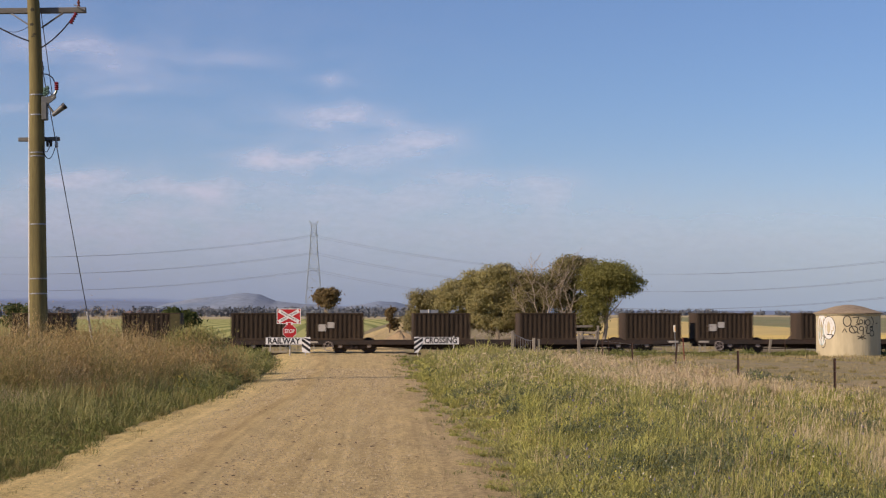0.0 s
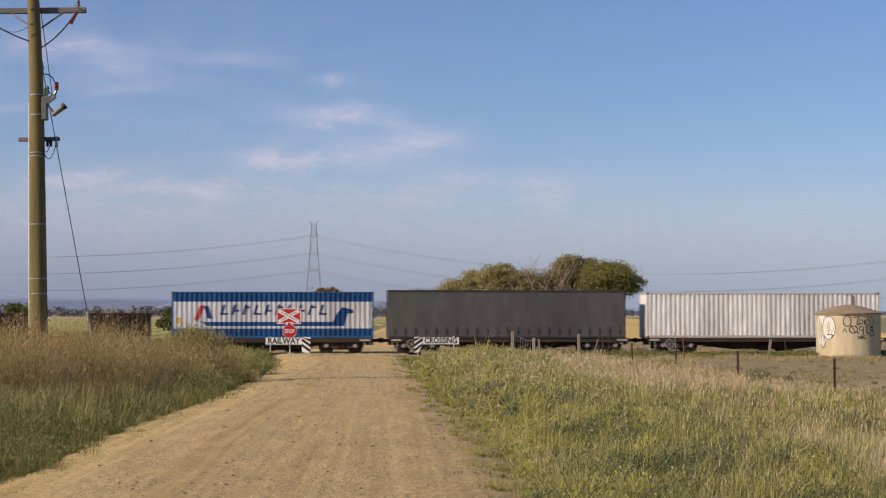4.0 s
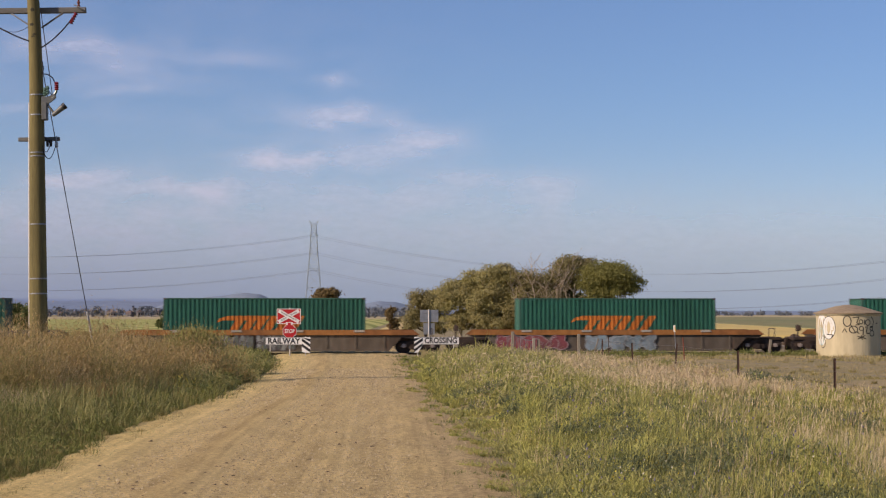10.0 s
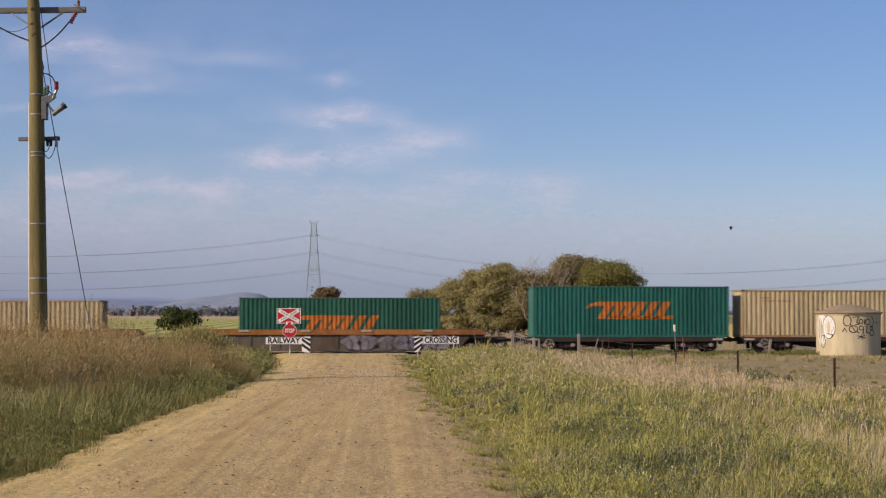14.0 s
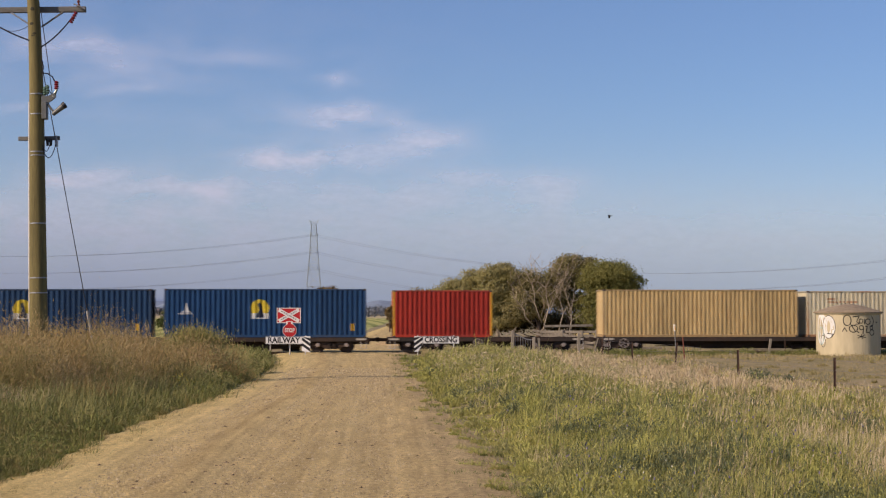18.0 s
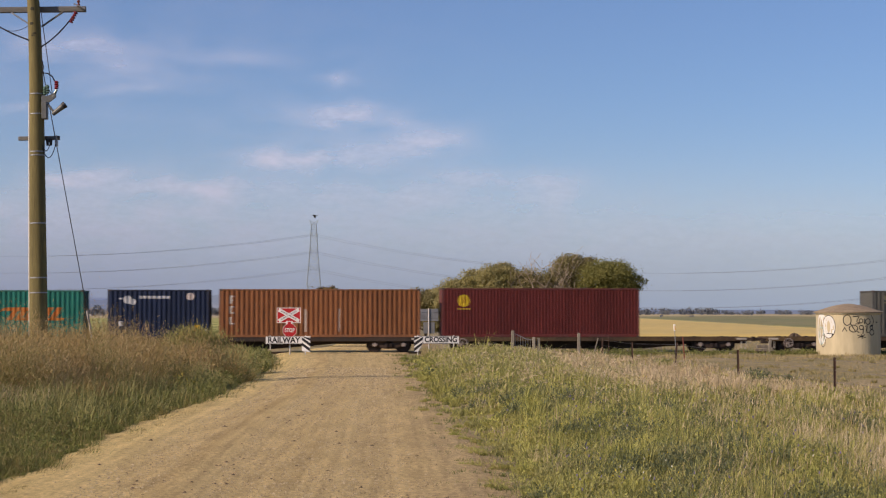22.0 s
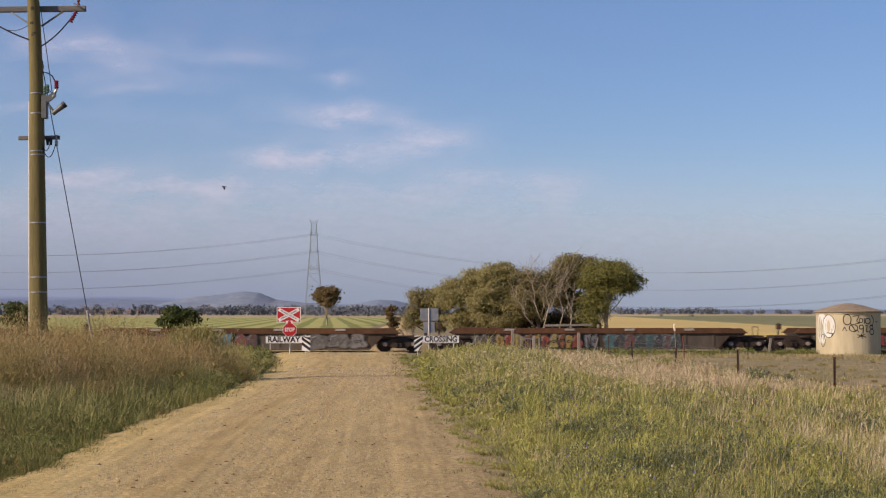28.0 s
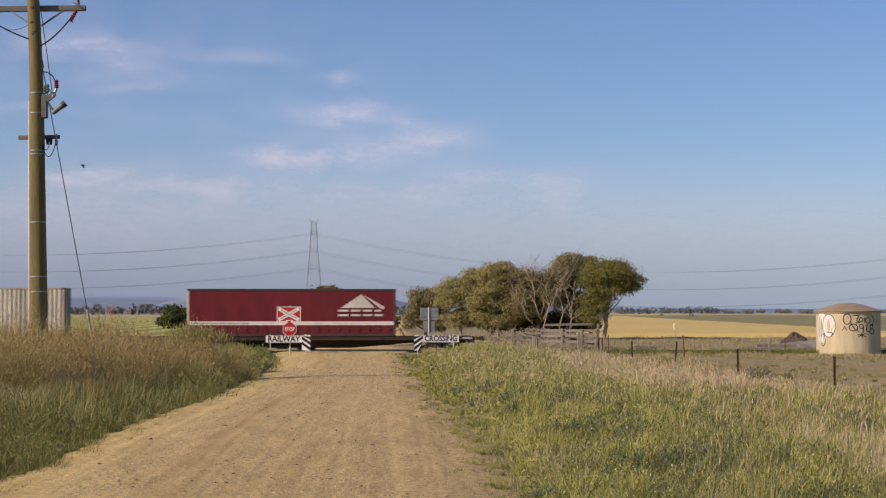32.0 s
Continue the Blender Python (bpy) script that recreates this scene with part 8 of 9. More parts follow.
cx, cy, r = spread(210, 19.5, 88, lambda v: road_right(v) - 0.35, lambda v: road_right(v) + 1.3, 105)
q = waves(cx, cy, 106, 1.4) > 0.42
cx, cy = cx[q], cy[q]
hh = r.uniform(0.035, 0.11, len(cx)) * (1 + 0.7 * smooth(0.0, 0.9, cx - road_right(cy)))
mounds("road_edge_weeds", cx, cy, hh * r.uniform(1.4, 2.6, len(cx)), hh, 200, 0.016 * far_w(cy) ** 0.8, green_m, "low green tufts at the road edge", 107, thin=0.2, rise=0.03)


def gravel(name, n, seed):
    """Loose stones on the road: small uneven four-sided lumps."""
    r_ = np.random.RandomState(seed)
    y_ = np.exp(r_.uniform(math.log(19), math.log(70), n))
    t = 1.04 * r_.uniform(0, 1, n) - 0.02
    a, b = road_left(y_), road_right(y_)
    x_ = a + (b - a) * t
    s = r_.uniform(0.0045, 0.0145, n) * (1 + 0.8 * (r_.uniform(0, 1, n) > 0.93)) * np.maximum(1, y_ / 34)
    z_ = np.maximum(0.03 + 0.06 * (1 - (2 * t - 1) ** 2), 0.02)
    base = np.array([(1, 0, 0), (0, 1, 0), (-1, 0, 0), (0, -1, 0), (0.1, 0.1, 0.8)])
    v = base[None] * s[:, None, None] * r_.uniform(0.6, 1.4, (n, 5, 3)) + np.stack([x_, y_, z_], -1)[:, None, :]
    o = (np.arange(n) * 5)[:, None]
    f_ = np.concatenate([o + np.array([[0, 1, 4]]), o + np.array([[1, 2, 4]]), o + np.array([[2, 3, 4]]), o + np.array([[3, 0, 4]])])
    return tagged(sheet(name, v.reshape(-1, 3), f_, blade_mat("loose_gravel", (0.24, 0.175, 0.09), (0.66, 0.53, 0.31), 0.9, 0.0)), "loose pale gravel stones on the road", "gravel", kind="stuff")


gravel("loose_gravel", 42000, 15)
r = np.random.RandomState(91)
n = 210
y = np.exp(r.uniform(math.log(20), math.log(72), n))
t = np.where(r.uniform(0, 1, n) < 0.4, r.normal(0.42, 0.09, n), r.uniform(0.1, 0.95, n))
x = road_left(y) + (road_right(y) - road_left(y)) * t
p = np.stack([x, y, 0.045 + 0.06 * (1 - (2 * t - 1) ** 2)], -1)
v = np.array([(1.6, 0, 0), (0, 0.7, 0), (-1.6, 0, 0), (0, -0.7, 0), (0.2, 0.1, 0.7)])[None] * (r.uniform(0.008, 0.028, n) * np.maximum(1, y / 48))[:, None, None] * r.uniform(0.5, 1.5, (n, 5, 3)) + p[:, None, :]
o = (np.arange(n) * 5)[:, None]
tagged(sheet("dark_clods", v.reshape(-1, 3), np.concatenate([o + np.array([[a, b, 4]]) for a, b in ((0, 1), (1, 2), (2, 3), (3, 0))]), blade_mat("clod_earth", (0.07, 0.05, 0.035), (0.16, 0.11, 0.07), 0.95, 0.0)), "dark clods and twigs along the wheel ridge", "clods", kind="stuff")
# ---- trees ----
bark_pale = mat("pale_bark", (0.42, 0.345, 0.25), 0.85, 0, 0.35, 4, streak=(1, 1, 0.3))
bark_dark = mat("dark_bark", (0.12, 0.085, 0.06), 0.9, 0, 0.35, 4, streak=(1, 1, 0.3))


def limb(s, pts, r0, r1, n=6):
    """A bent tapering limb through points."""
    s.pipe(pts, r0, r1, n)


def wander(p, q, seed, n=5, amp=0.12):
    """A crooked line from p to q."""
    p, q = Vector(p), Vector(q)
    L = (q - p).length
    out = []
    for i in range(n + 1):
        f_ = i / n
        w = Vector((noise.noise((f_ * 2.3, seed, 1)), noise.noise((f_ * 2.3, seed, 5)), 0.4 * noise.noise((f_ * 2.3, seed, 9)))) * amp * L * math.sin(math.pi * f_)
        out.append(p.lerp(q, f_) + w)
    return out


def tree(name, x, y, blobs, leaf, leaves, size, seed, bark, trunk_r, label, forks=7, lean=0.0, bare=(), clump=0.27):
    """A tree: tapered crooked trunk, limbs to its clumps, and a crown of small leaves in uneven clumps.
    blobs: (dx, dy, z, rx, ry, rz), masses of the crown."""
    c = thing(name, pose(x, y, ground_z(x, y)), label, "tree")
    r_ = np.random.RandomState(seed)
    vol = np.array([b[3] * b[4] * b[5] for b in blobs])
    vol = vol / vol.sum()
    v, tips = [], []
    for b, share in zip(blobs, vol):
        n = int(leaves * share)
        # clumps sit on the outside of each mass, leaves on the outside of each clump
        k = max(7, int(n / 330))
        u = r_.normal(size=(k, 3))
        u /= np.linalg.norm(u, axis=1)[:, None]
        u[:, 2] = np.where(u[:, 2] < -0.55, -u[:, 2], u[:, 2])
        rad = r_.uniform(0.35, 0.90, k)
        cen = np.array(b[:3]) + u * rad[:, None] * np.array(b[3:])
        cen[:, 2] = np.maximum(cen[:, 2], 0.25)
        tips.append(cen)
        which = r_.randint(0, k, n)
        way = r_.normal(size=(n, 3))
        way /= np.linalg.norm(way, axis=1)[:, None]
        way[:, 2] = np.where((way[:, 2] < -0.25) & (r_.uniform(0, 1, n) < 0.7), -way[:, 2], way[:, 2])
        size_k = clump * (min(b[3:]) * 0.55 + 0.45) * r_.uniform(0.6, 1.55, k)
        lump = 1 + 0.35 * np.sin(way[:, 0] * 5 + which) * np.sin(way[:, 1] * 5 + which * 2.3) * np.sin(way[:, 2] * 6 + which * 1.7)
        dist = size_k[which] * lump * 1.55 * r_.uniform(0.25, 1, n) ** 0.4 * np.where(r_.uniform(0, 1, n) < 0.10, r_.uniform(1.1, 1.6, n), 1.0)
        p = cen[which] + way * dist[:, None] * np.array([1.25, 1.25, 0.8])
        p[:, 2] = np.maximum(p[:, 2], 0.05)
        face = way * 0.9 + r_.normal(size=(n, 3)) * 0.55 + np.array([0, 0, 0.25])
        face /= np.linalg.norm(face, axis=1)[:, None]
        a = np.cross(face, r_.normal(size=(n, 3)))
        a /= np.linalg.norm(a, axis=1)[:, None]
        d_ = np.cross(face, a)
        s = size * r_.uniform(0.6, 1.5, n)[:, None]
        v.append(np.stack([p - a * s * 0.8 + d_ * s * 0.62, p - a * s * 0.8 - d_ * s * 0.62, p + a * s * 1.2], 1))
    v = np.concatenate(v)
    n = len(v)
    crown = sheet("crown", v.reshape(-1, 3), np.arange(n * 3).reshape(-1, 3), leaf)
    crown.parent = c
    tips = np.concatenate(tips)
    top = max(b[2] for b in blobs)
    main = wander((0, 0, -0.3), (lean, 0, top * 0.72), seed, 6, 0.06)
    s = Shape()
    limb(s, main, trunk_r, trunk_r * 0.45, 8)
    part("trunk", s, bark, c, smooth=True)
    for i in range(forks):
        t = tips[r_.randint(len(tips))]
        p = main[2 + i % 4]
        s = Shape()
        limb(s, wander(p, t, seed + i * 3.1, 4), trunk_r * 0.42, 0.02)
        part("limb", s, bark, c, smooth=True)
    for i, (p, q, rr) in enumerate(bare):
        s = Shape()
        pts = wander(p, q, seed + 40 + i, 6, 0.2)
        limb(s, pts, rr * 0.5, 0.016, 6)
        part("dead_limb", s, bark_pale, c, "bare pale dead limb", smooth=True)
        for j in range(14):
            b0 = pts[2 + j % 4]
            e = Vector(b0) + Vector((r_.uniform(-1.1, 1.1), r_.uniform(-0.6, 0.3), r_.uniform(0.3, 1.35)))
            s = Shape()
            limb(s, wander(b0, e, seed + j, 3, 0.2), rr * 0.22, 0.011, 4)
            part("dead_twig", s, bark_pale, c)
    return c


olive = blade_mat("olive_leaves", (0.265, 0.237, 0.105), (0.455, 0.40, 0.18), 0.6, 0.45, patch=(0.33, 0.30, 0.12), patch_scale=0.6)
olive_dark = blade_mat("dark_olive_leaves", (0.19, 0.168, 0.074), (0.34, 0.295, 0.13), 0.6, 0.45)
bright = blade_mat("yellow_green_leaves", (0.16, 0.16, 0.05), (0.30, 0.28, 0.085), 0.6, 0.45)
russet = blade_mat("russet_leaves", (0.12, 0.085, 0.038), (0.21, 0.15, 0.065), 0.6, 0.35)
deep = blade_mat("deep_green_leaves", (0.04, 0.055, 0.018), (0.10, 0.12, 0.035), 0.6, 0.35)
TY = 150.0
tree("scrub_tree", -1.6, TY + 6, [(0, 0, 3.1, 2.0, 1.8, 1.6), (-0.9, 0, 1.6, 1.3, 1.4, 1.4), (1.2, 0, 3.6, 1.3, 1.4, 1.2), (0.6, 0, 1.2, 1.6, 1.5, 1.1)], olive_dark, 33017, 0.068, 101, bark_dark, 0.16, "low dark olive scrub tree beyond the railway")
tree("melaleuca_tree", 1.6, TY + 2, [(0, 0, 3.6, 2.3, 2.2, 2.0), (1.4, 0, 4.8, 1.8, 1.8, 1.5), (0.6, 0, 1.6, 2.2, 2.0, 1.3), (2.4, 0, 2.6, 1.6, 1.8, 1.8)], olive, 60321, 0.068, 102, bark_pale, 0.2, "dense olive-green paperbark tree", forks=10)
tree("melaleuca_tree", 4.9, TY, [(0, 0, 4.7, 2.2, 2.0, 2.1), (-1.1, 0, 2.6, 1.9, 1.9, 1.7), (1.0, 0, 5.6, 1.5, 1.6, 1.1), (1.6, 0, 3.3, 1.8, 1.8, 2.0), (0.3, 0, 1.4, 2.0, 1.8, 1.0)], olive, 66670, 0.068, 103, bark_pale, 0.22, "dense olive-green paperbark tree with pale limbs", forks=12)
tree("dying_gum_tree", 8.6, TY - 1, [(-0.8, 0.5, 4.4, 1.7, 1.6, 1.9), (0.9, 0.6, 3.6, 1.6, 1.6, 1.7), (-1.6, 0, 2.3, 1.4, 1.4, 1.5), (1.4, 0, 5.2, 1.2, 1.2, 1.2), (0.1, 0.8, 2.4, 1.2, 1.3, 1.1)], olive_dark, 45717, 0.068, 104, bark_dark, 0.24, "half-dead gum tree with bare pale limbs", forks=8, clump=0.36,
     bare=(((0, -0.7, 2.0), (-2.2, -0.7, 6.4), 0.10), ((0.2, -0.7, 2.2), (0.3, -0.7, 7.2), 0.10), ((0.4, -0.7, 1.8), (2.3, -0.7, 7.7), 0.13), ((1.6, -1.7, 0.2), (2.6, -1.5, 6.9), 0.14), ((0.6, -0.7, 2.6), (-0.9, -0.7, 7.4), 0.08), ((1.9, -0.7, 3.2), (3.2, -0.7, 7.9), 0.08), ((-0.6, -0.7, 2.4), (-2.9, -0.7, 5.4), 0.07), ((1.8, -0.7, 3.0), (0.3, -0.7, 5.0), 0.07), ((0.3, -1.9, 1.0), (1.3, -2.0, 6.8), 0.12), ((0.2, -1.9, 1.6), (-1.3, -2.0, 6.6), 0.11), ((0.9, -1.9, 2.6), (2.0, -2.2, 5.6), 0.09), ((-0.4, -1.9, 1.2), (-2.6, -2.2, 4.2), 0.09), ((2.6, -2.2, 0.2), (3.1, -2.2, 5.2), 0.14), ((2.8, -2.2, 2.2), (1.6, -2.2, 6.6), 0.08)))
tree("gum_tree", 11.4, TY + 1, [(0.3, 0, 6.5, 1.7, 1.6, 1.2), (-0.4, 0, 5.0, 1.5, 1.5, 1.4), (1.7, 0, 6.6, 1.2, 1.2, 0.9), (0.3, 0, 3.2, 1.4, 1.4, 1.3)], olive_dark, 35557, 0.068, 105, bark_dark, 0.22, "tall dark olive gum tree", forks=9, clump=0.38)
tree("gum_tree", 14.3, TY - 2, [(0.7, 0, 5.7, 2.0, 1.8, 1.15), (-0.6, 0, 5.1, 1.3, 1.5, 1.3), (2.4, 0, 4.7, 1.2, 1.3, 0.9), (-0.8, 0, 2.7, 1.1, 1.2, 1.4), (1.0, 0, 4.4, 1.6, 1.5, 0.8), (-1.2, 0, 1.6, 1.0, 0.9, 1.2), (-0.3, 0.2, 3.9, 1.3, 1.3, 1.2)], bright, 52065, 0.068, 106, bark_pale, 0.2, "yellow-green gum tree with a rounded crown", forks=11, lean=0.7, clump=0.42)
tree("understorey_bush", 9.0, TY + 4, [(-3.4, 0, 1.1, 1.5, 1.2, 1.2), (-1.2, 0, 1.3, 1.6, 1.2, 1.4), (1.0, 0, 1.2, 1.6, 1.2, 1.3), (3.0, 0, 1.0, 1.5, 1.2, 1.1), (4.6, 0, 0.8, 1.1, 1.0, 0.9)], russet, 17000, 0.10, 119, bark_dark, 0.12, "low dark dry bushes under the trees", forks=6, clump=0.4)
tree("paddock_tree", -20.6, 293, [(0, 0, 5.2, 2.0, 1.9, 1.5), (0.6, 0, 4.4, 1.8, 1.7, 1.0), (-0.9, 0, 4.6, 1.4, 1.5, 1.0)], russet, 7560, 0.22, 107, bark_pale, 0.17, "lone round-crowned tree in the paddock", forks=7, clump=0.5)
tree("bush", -35.2, 220, [(0, 0, 1.6, 1.9, 1.7, 1.4), (1.0, 0, 1.3, 1.5, 1.5, 1.1), (-1.0, 0, 1.1, 1.3, 1.4, 1.0)], deep, 7560, 0.2, 108, bark_dark, 0.12, "dense dark green bush in the hay field", forks=5, clump=0.45)
tree("bush", -52.4, 205, [(0, 0, 1.7, 1.7, 1.6, 1.5), (-0.6, 0, 2.6, 0.9, 0.9, 0.8), (1.0, 0, 1.2, 1.4, 1.4, 1.0)], deep, 7560, 0.2, 109, bark_dark, 0.12, "dense dark green bush beyond the railway", forks=5, clump=0.45)
tree("roadside_tree", -6.6, 205, [(0, 0, 2.2, 0.8, 0.8, 1.2), (0.4, 0, 1.1, 0.8, 0.8, 0.9)], russet, 2940, 0.17, 110, bark_dark, 0.1, "thin dry roadside tree beyond the railway", forks=4)
for i, (x, y, s_) in enumerate(((4.2, 131, 1.0), (6.3, 133, 0.9), (1.6, 134, 1.1), (8.4, 130, 0.9))):
    c = thing("fallen_branches", pose(x, y, 0), "tangle of pale fallen branches under the trees", "branches", "fallen branches")
    rb = random.Random(70 + i)
    for j in range(15):
        s = Shape()
        limb(s, wander((rb.uniform(-1.2, 1.2), rb.uniform(-0.5, 0.5), 0), (rb.uniform(-2.4, 2.4), rb.uniform(-0.5, 0.5), rb.uniform(0.2, 1.4) * s_), j + i * 9, 4, 0.3), 0.035, 0.010, 5)
        part("branch", s, bark_pale, c)
c = thing("green_fennel_bush", pose(-9.55, 64, ground_z(-9.55, 64)), "soft green feathery bush above the brown weeds", "bush")
rb = np.random.RandomState(77)
n = 11000
u = rb.normal(size=(n, 3)) * np.array([0.50, 0.42, 0.24])
p = u + np.array([0, 0, 1.10])
p[:, 2] = np.abs(p[:, 2])
a = rb.normal(size=(n, 3)) * 0.4 + np.array([0, 0, 1.0])
a /= np.linalg.norm(a, axis=1)[:, None]
d_ = rb.normal(size=(n, 3))
v = np.stack([p - a * 0.06, p + d_ * 0.008, p + a * 0.06, p - d_ * 0.008], 1)
fo = sheet("foliage", v.reshape(-1, 3), (np.arange(n) * 4)[:, None] + np.array([[0, 1, 2, 3]]), blade_mat("fennel_leaves", (0.19, 0.185, 0.06), (0.36, 0.33, 0.11)))
fo.parent = c
for i in range(14):
    part("stem", Shape().tube((rb.uniform(-0.3, 0.3), rb.uniform(-0.3, 0.3), -0.1), (rb.uniform(-0.7, 0.7), rb.uniform(-0.5, 0.5), 1.5), 0.012, 0.006, n=4), bark_dark, c)

# ---- clouds and the bird ----
def cloud_sheet():
    """High thin cloud over painted horizon haze: one far upright sheet, clearer higher up, that drifts to the right."""
    D = 4640.0
    k = D / 2926.0
    m = bpy.data.materials.new("cloud_and_haze")
    m.use_nodes = True
    n, l = m.node_tree.nodes, m.node_tree.links
    n.remove(n["Principled BSDF"])

    def math_(op, a, b=None, c=None):
        q = n.new("ShaderNodeMath")
        q.operation = op
        for i, v in enumerate((a, b, c)):
            if v is None:
                continue
            if isinstance(v, (int, float)):
                q.inputs[i].default_value = v
            else:
                l.new(v, q.inputs[i])
        return q.outputs[0]

    tc = n.new("ShaderNodeTexCoord")
    wn_, mp0, mx = n.new("ShaderNodeTexNoise"), n.new("ShaderNodeMapping"), n.new("ShaderNodeVectorMath")
    wn_.inputs["Scale"].default_value, wn_.inputs["Detail"].default_value = 1.0, 5
    mp0.inputs["Scale"].default_value = (0.006, 0.006, 0.013)
    l.new(tc.outputs["Object"], mp0.inputs[0]), l.new(mp0.outputs[0], wn_.inputs["Vector"])
    mx.operation = "MULTIPLY_ADD"
    mx.inputs[1].default_value = (150, 0, 60)
    l.new(wn_.outputs["Color"], mx.inputs[0]), l.new(tc.outputs["Object"], mx.inputs[2])
    sp_ = n.new("ShaderNodeSeparateXYZ")
    l.new(mx.outputs[0], sp_.inputs[0])
    X, Z = math_("SUBTRACT", sp_.outputs["X"], 75.0), math_("SUBTRACT", sp_.outputs["Z"], 30.0)
    # patches: where they lie (in hundredths of the sheet's view), half sizes, density
    small = [(-178, 351, 62, 13, 75), (-192, 415, 16, 9, 32), (-45, 311, 50, 19, 58), (-262, 271, 70, 11, 78), (-150, 290, 110, 17, 34), (-592, 238, 62, 16, 50),
             (-410, 226, 75, 14, 50), (-690, 240, 40, 12, 50), (-192, 211, 40, 22, 40), (-44, 210, 55, 14, 44), (66, 241, 110, 12, 38), (176, 208, 45, 20, 42)]
    wide = [(-600, 460, 100, 24, 17), (-560, 425, 90, 16, 17), (-690, 480, 70, 18, 38), (-552, 398, 38, 6, 34), (-768, 361, 30, 8, 42), (-360, 456, 50, 8, 22),
            (-284, 156, 600, 44, 20), (320, 136, 420, 30, 16), (-724, 166, 130, 26, 34), (-480, 186, 190, 30, 20), (-100, 100, 900, 40, 6), (-560, 400, 330, 150, 13)]
    total = None
    for px, pz, rx, rz, amp in small + wide:
        u = math_("MULTIPLY", math_("SUBTRACT", X, px * k), 1 / (rx * k))
        w = math_("MULTIPLY", math_("SUBTRACT", Z, pz * k), 1 / (rz * k))
        g = math_("MULTIPLY", math_("EXPONENT", math_("MULTIPLY", math_("ADD", math_("MULTIPLY", u, u), math_("MULTIPLY", w, w)), -0.42)), amp / 150)
        total = g if total is None else math_("ADD", total, g)
    # bank: horizon haze painted as a dense low band, fading upwards
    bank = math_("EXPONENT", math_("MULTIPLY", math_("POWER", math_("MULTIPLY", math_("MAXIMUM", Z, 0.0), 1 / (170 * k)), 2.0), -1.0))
    st_, mp = n.new("ShaderNodeTexNoise"), n.new("ShaderNodeMapping")
    mp.inputs["Scale"].default_value = (0.0058, 0.01, 0.015)
    mp.inputs["Rotation"].default_value = (0, radians(-7), 0)
    st_.inputs["Scale"].default_value, st_.inputs["Detail"].default_value, st_.inputs["Roughness"].default_value = 1.0, 7, 0.55
    l.new(tc.outputs["Object"], mp.inputs[0]), l.new(mp.outputs[0], st_.inputs["Vector"])
    rp = n.new("ShaderNodeMapRange")
    rp.inputs["From Min"].default_value, rp.inputs["From Max"].default_value = 0.34, 0.66
    rp.inputs["To Min"].default_value, rp.inputs["To Max"].default_value = 0.3, 1.3
    l.new(st_.outputs["Fac"], rp.inputs["Value"])
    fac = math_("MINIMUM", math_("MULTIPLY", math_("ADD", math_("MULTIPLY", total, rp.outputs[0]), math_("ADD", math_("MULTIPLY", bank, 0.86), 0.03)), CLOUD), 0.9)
    df, tr, ms = n.new("ShaderNodeBsdfDiffuse"), n.new("ShaderNodeBsdfTransparent"), n.new("ShaderNodeMixShader")
    tone = n.new("ShaderNodeMix")
    tone.data_type = "RGBA"
    # haze colour for the low band, paler towards the right
    side = n.new("ShaderNodeMix")
    side.data_type = "RGBA"
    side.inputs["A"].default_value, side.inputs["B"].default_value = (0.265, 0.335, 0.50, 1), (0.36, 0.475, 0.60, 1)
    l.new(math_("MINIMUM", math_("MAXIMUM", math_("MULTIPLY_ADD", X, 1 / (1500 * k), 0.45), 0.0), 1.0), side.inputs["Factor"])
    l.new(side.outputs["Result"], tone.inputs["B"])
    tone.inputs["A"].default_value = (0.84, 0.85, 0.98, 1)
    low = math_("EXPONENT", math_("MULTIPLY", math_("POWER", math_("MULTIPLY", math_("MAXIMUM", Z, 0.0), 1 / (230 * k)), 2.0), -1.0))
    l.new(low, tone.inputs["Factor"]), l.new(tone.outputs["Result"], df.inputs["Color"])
    l.new(fac, ms.inputs[0]), l.new(tr.outputs[0], ms.inputs[1]), l.new(df.outputs[0], ms.inputs[2])
    l.new(ms.outputs[0], n["Material Output"].inputs["Surface"])
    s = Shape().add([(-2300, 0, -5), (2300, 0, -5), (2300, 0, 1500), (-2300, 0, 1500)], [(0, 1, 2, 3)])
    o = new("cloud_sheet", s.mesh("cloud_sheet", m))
    return tagged(o, "thin wispy white cloud drifting high over the plain, blue-grey haze painted below", "cloud", kind="structure"), D


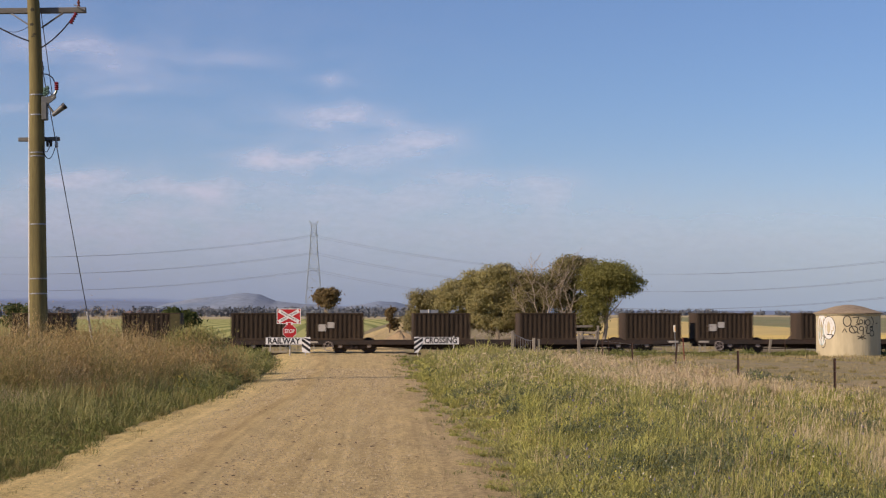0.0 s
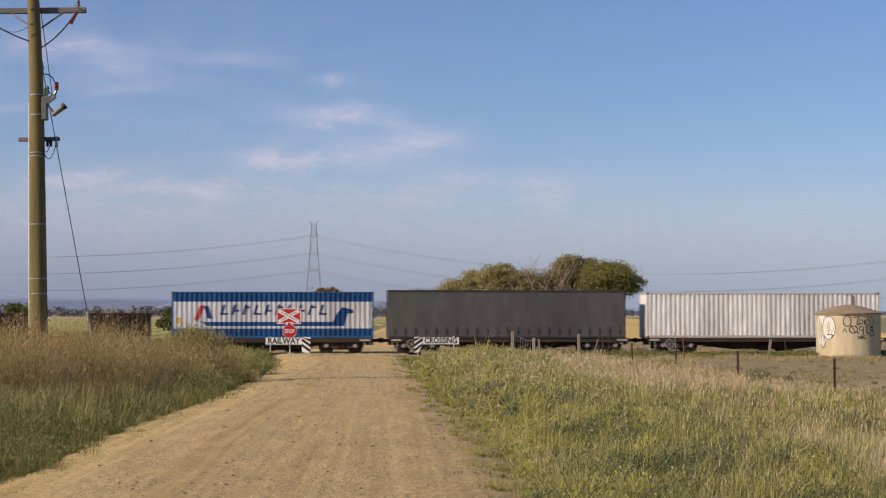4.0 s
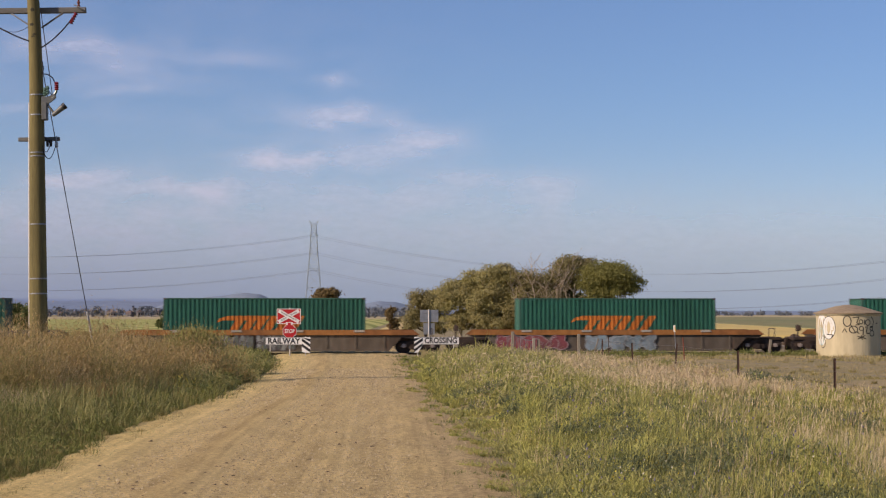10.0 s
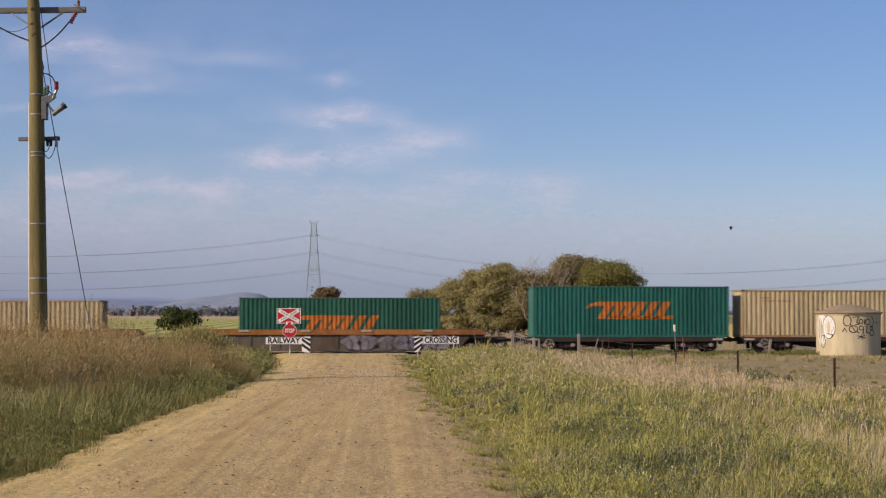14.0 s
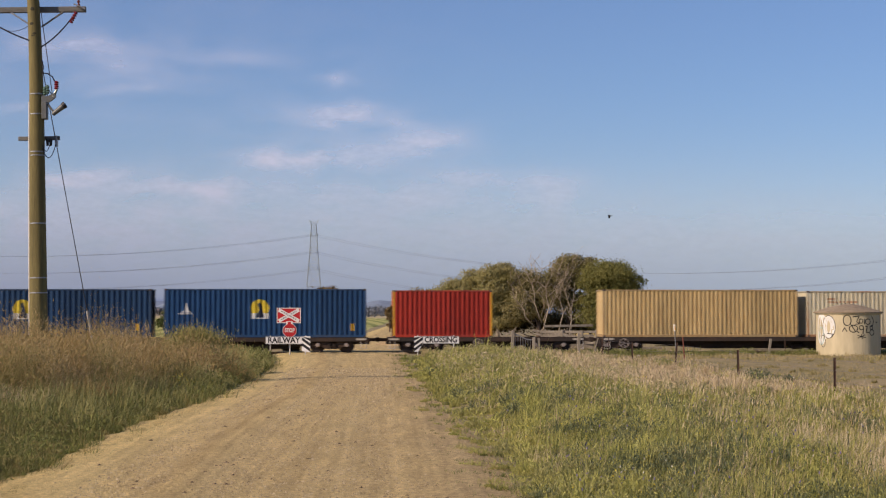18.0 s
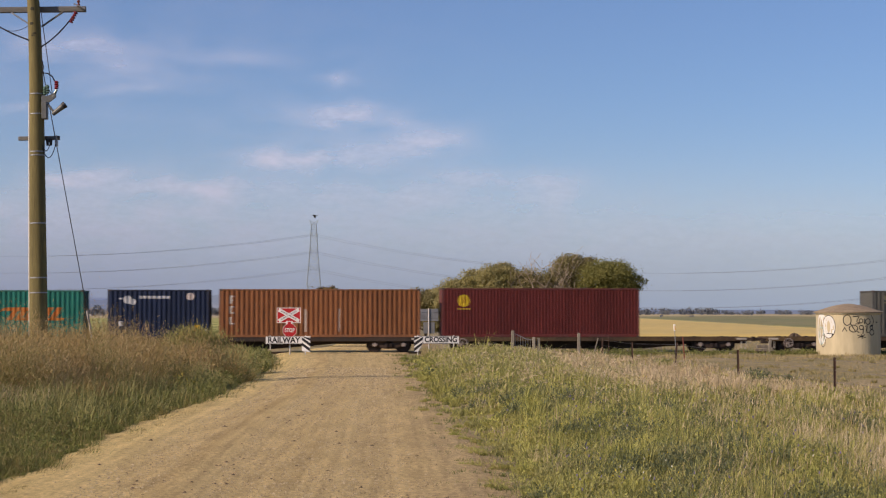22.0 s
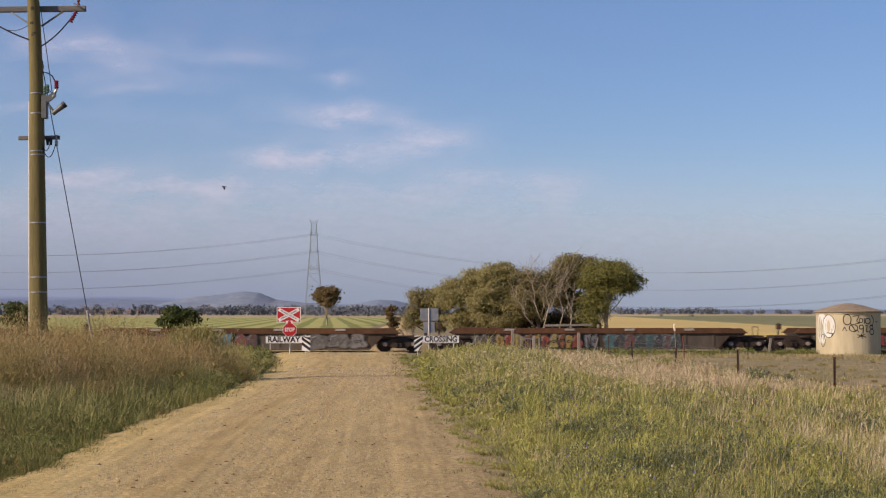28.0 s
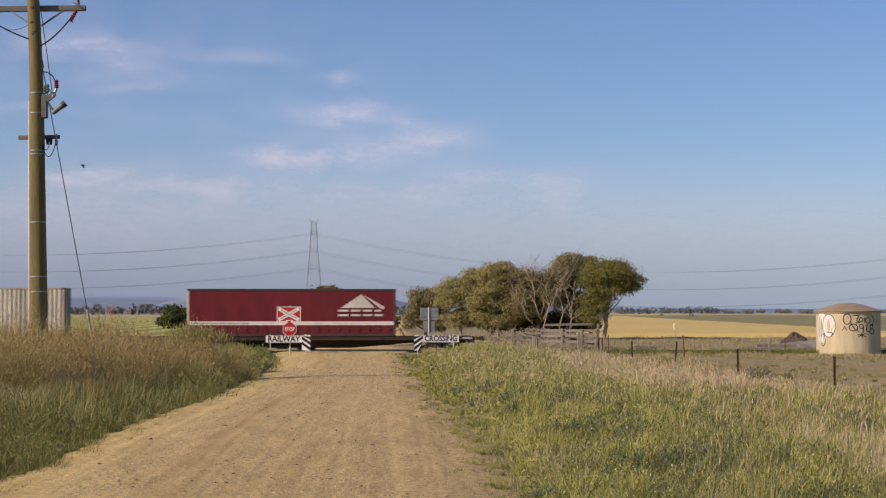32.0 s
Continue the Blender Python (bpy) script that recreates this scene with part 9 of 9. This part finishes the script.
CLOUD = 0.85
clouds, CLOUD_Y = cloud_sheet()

feather = mat("dark_feathers", (0.05, 0.045, 0.042), 0.7, 0, 0.3, 8)
bird = thing("flying_bird", pose(0, 90, 5) @ Matrix.Scale(0.62, 4), "small dark bird flying with spread wings", "bird")
part("body", Shape().lathe([(0.004, -0.17), (0.035, -0.13), (0.05, -0.04), (0.05, 0.05), (0.028, 0.12), (0.034, 0.16), (0.006, 0.21)], 10, axis="x"), feather, bird, smooth=True)
part("tail", Shape().slab([(-0.27, -0.045), (-0.27, 0.045), (-0.13, 0.02), (-0.13, -0.02)], -0.006, 0.006, "z"), feather, bird)
WINGS = []
for s_ in (-1, 1):
    WINGS.append((part("wing", Shape().slab([(0.08, s_ * 0.03), (0.11, s_ * 0.16), (0.03, s_ * 0.36), (-0.04, s_ * 0.30), (-0.08, s_ * 0.14), (-0.07, s_ * 0.03)], -0.006, 0.006, "z"), feather, bird), s_))


# ---- what moves ----
def motions():
    """The whole train runs to the left, slowly gaining speed; a bird crosses; the cloud drifts."""
    for ob, l, z in MOVING:
        walk(ob, [(t, along(l - gone(t), z)) for t in range(33)])
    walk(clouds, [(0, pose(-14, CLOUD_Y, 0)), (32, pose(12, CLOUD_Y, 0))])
    path = [(0, 40.0, 1.5), (8, 29.0, 3.0), (12, 20.8, 4.5), (13, 15.9, 4.1), (14, 15.7, 7.1), (19, 3.8, 7.7), (21, -6.7, 6.6), (22, -7.0, 7.7), (23, -10.1, 7.6), (24, -13.65, 7.3), (25, -15.1, 8.8), (25.5, -14.9, 8.8), (27.5, -11.9, 8.8), (28, -11.95, 9.25), (28.8, -12.8, 10.2),
            (30, -16.6, 8.4), (30.6, -18.7, 8.9), (31, -19.05, 9.15), (31.5, -19.4, 9.9), (32, -19.65, 10.4)]
    walk(bird, [(t, pose(x, 90, z, 25, 0, 170)) for t, x, z in path])
    for wing, s in WINGS:
        walk(wing, [(k * 0.2, pose(0, 0, 0, s * (28 if k % 2 else -14), 0, 0)) for k in range(161)])


motions()
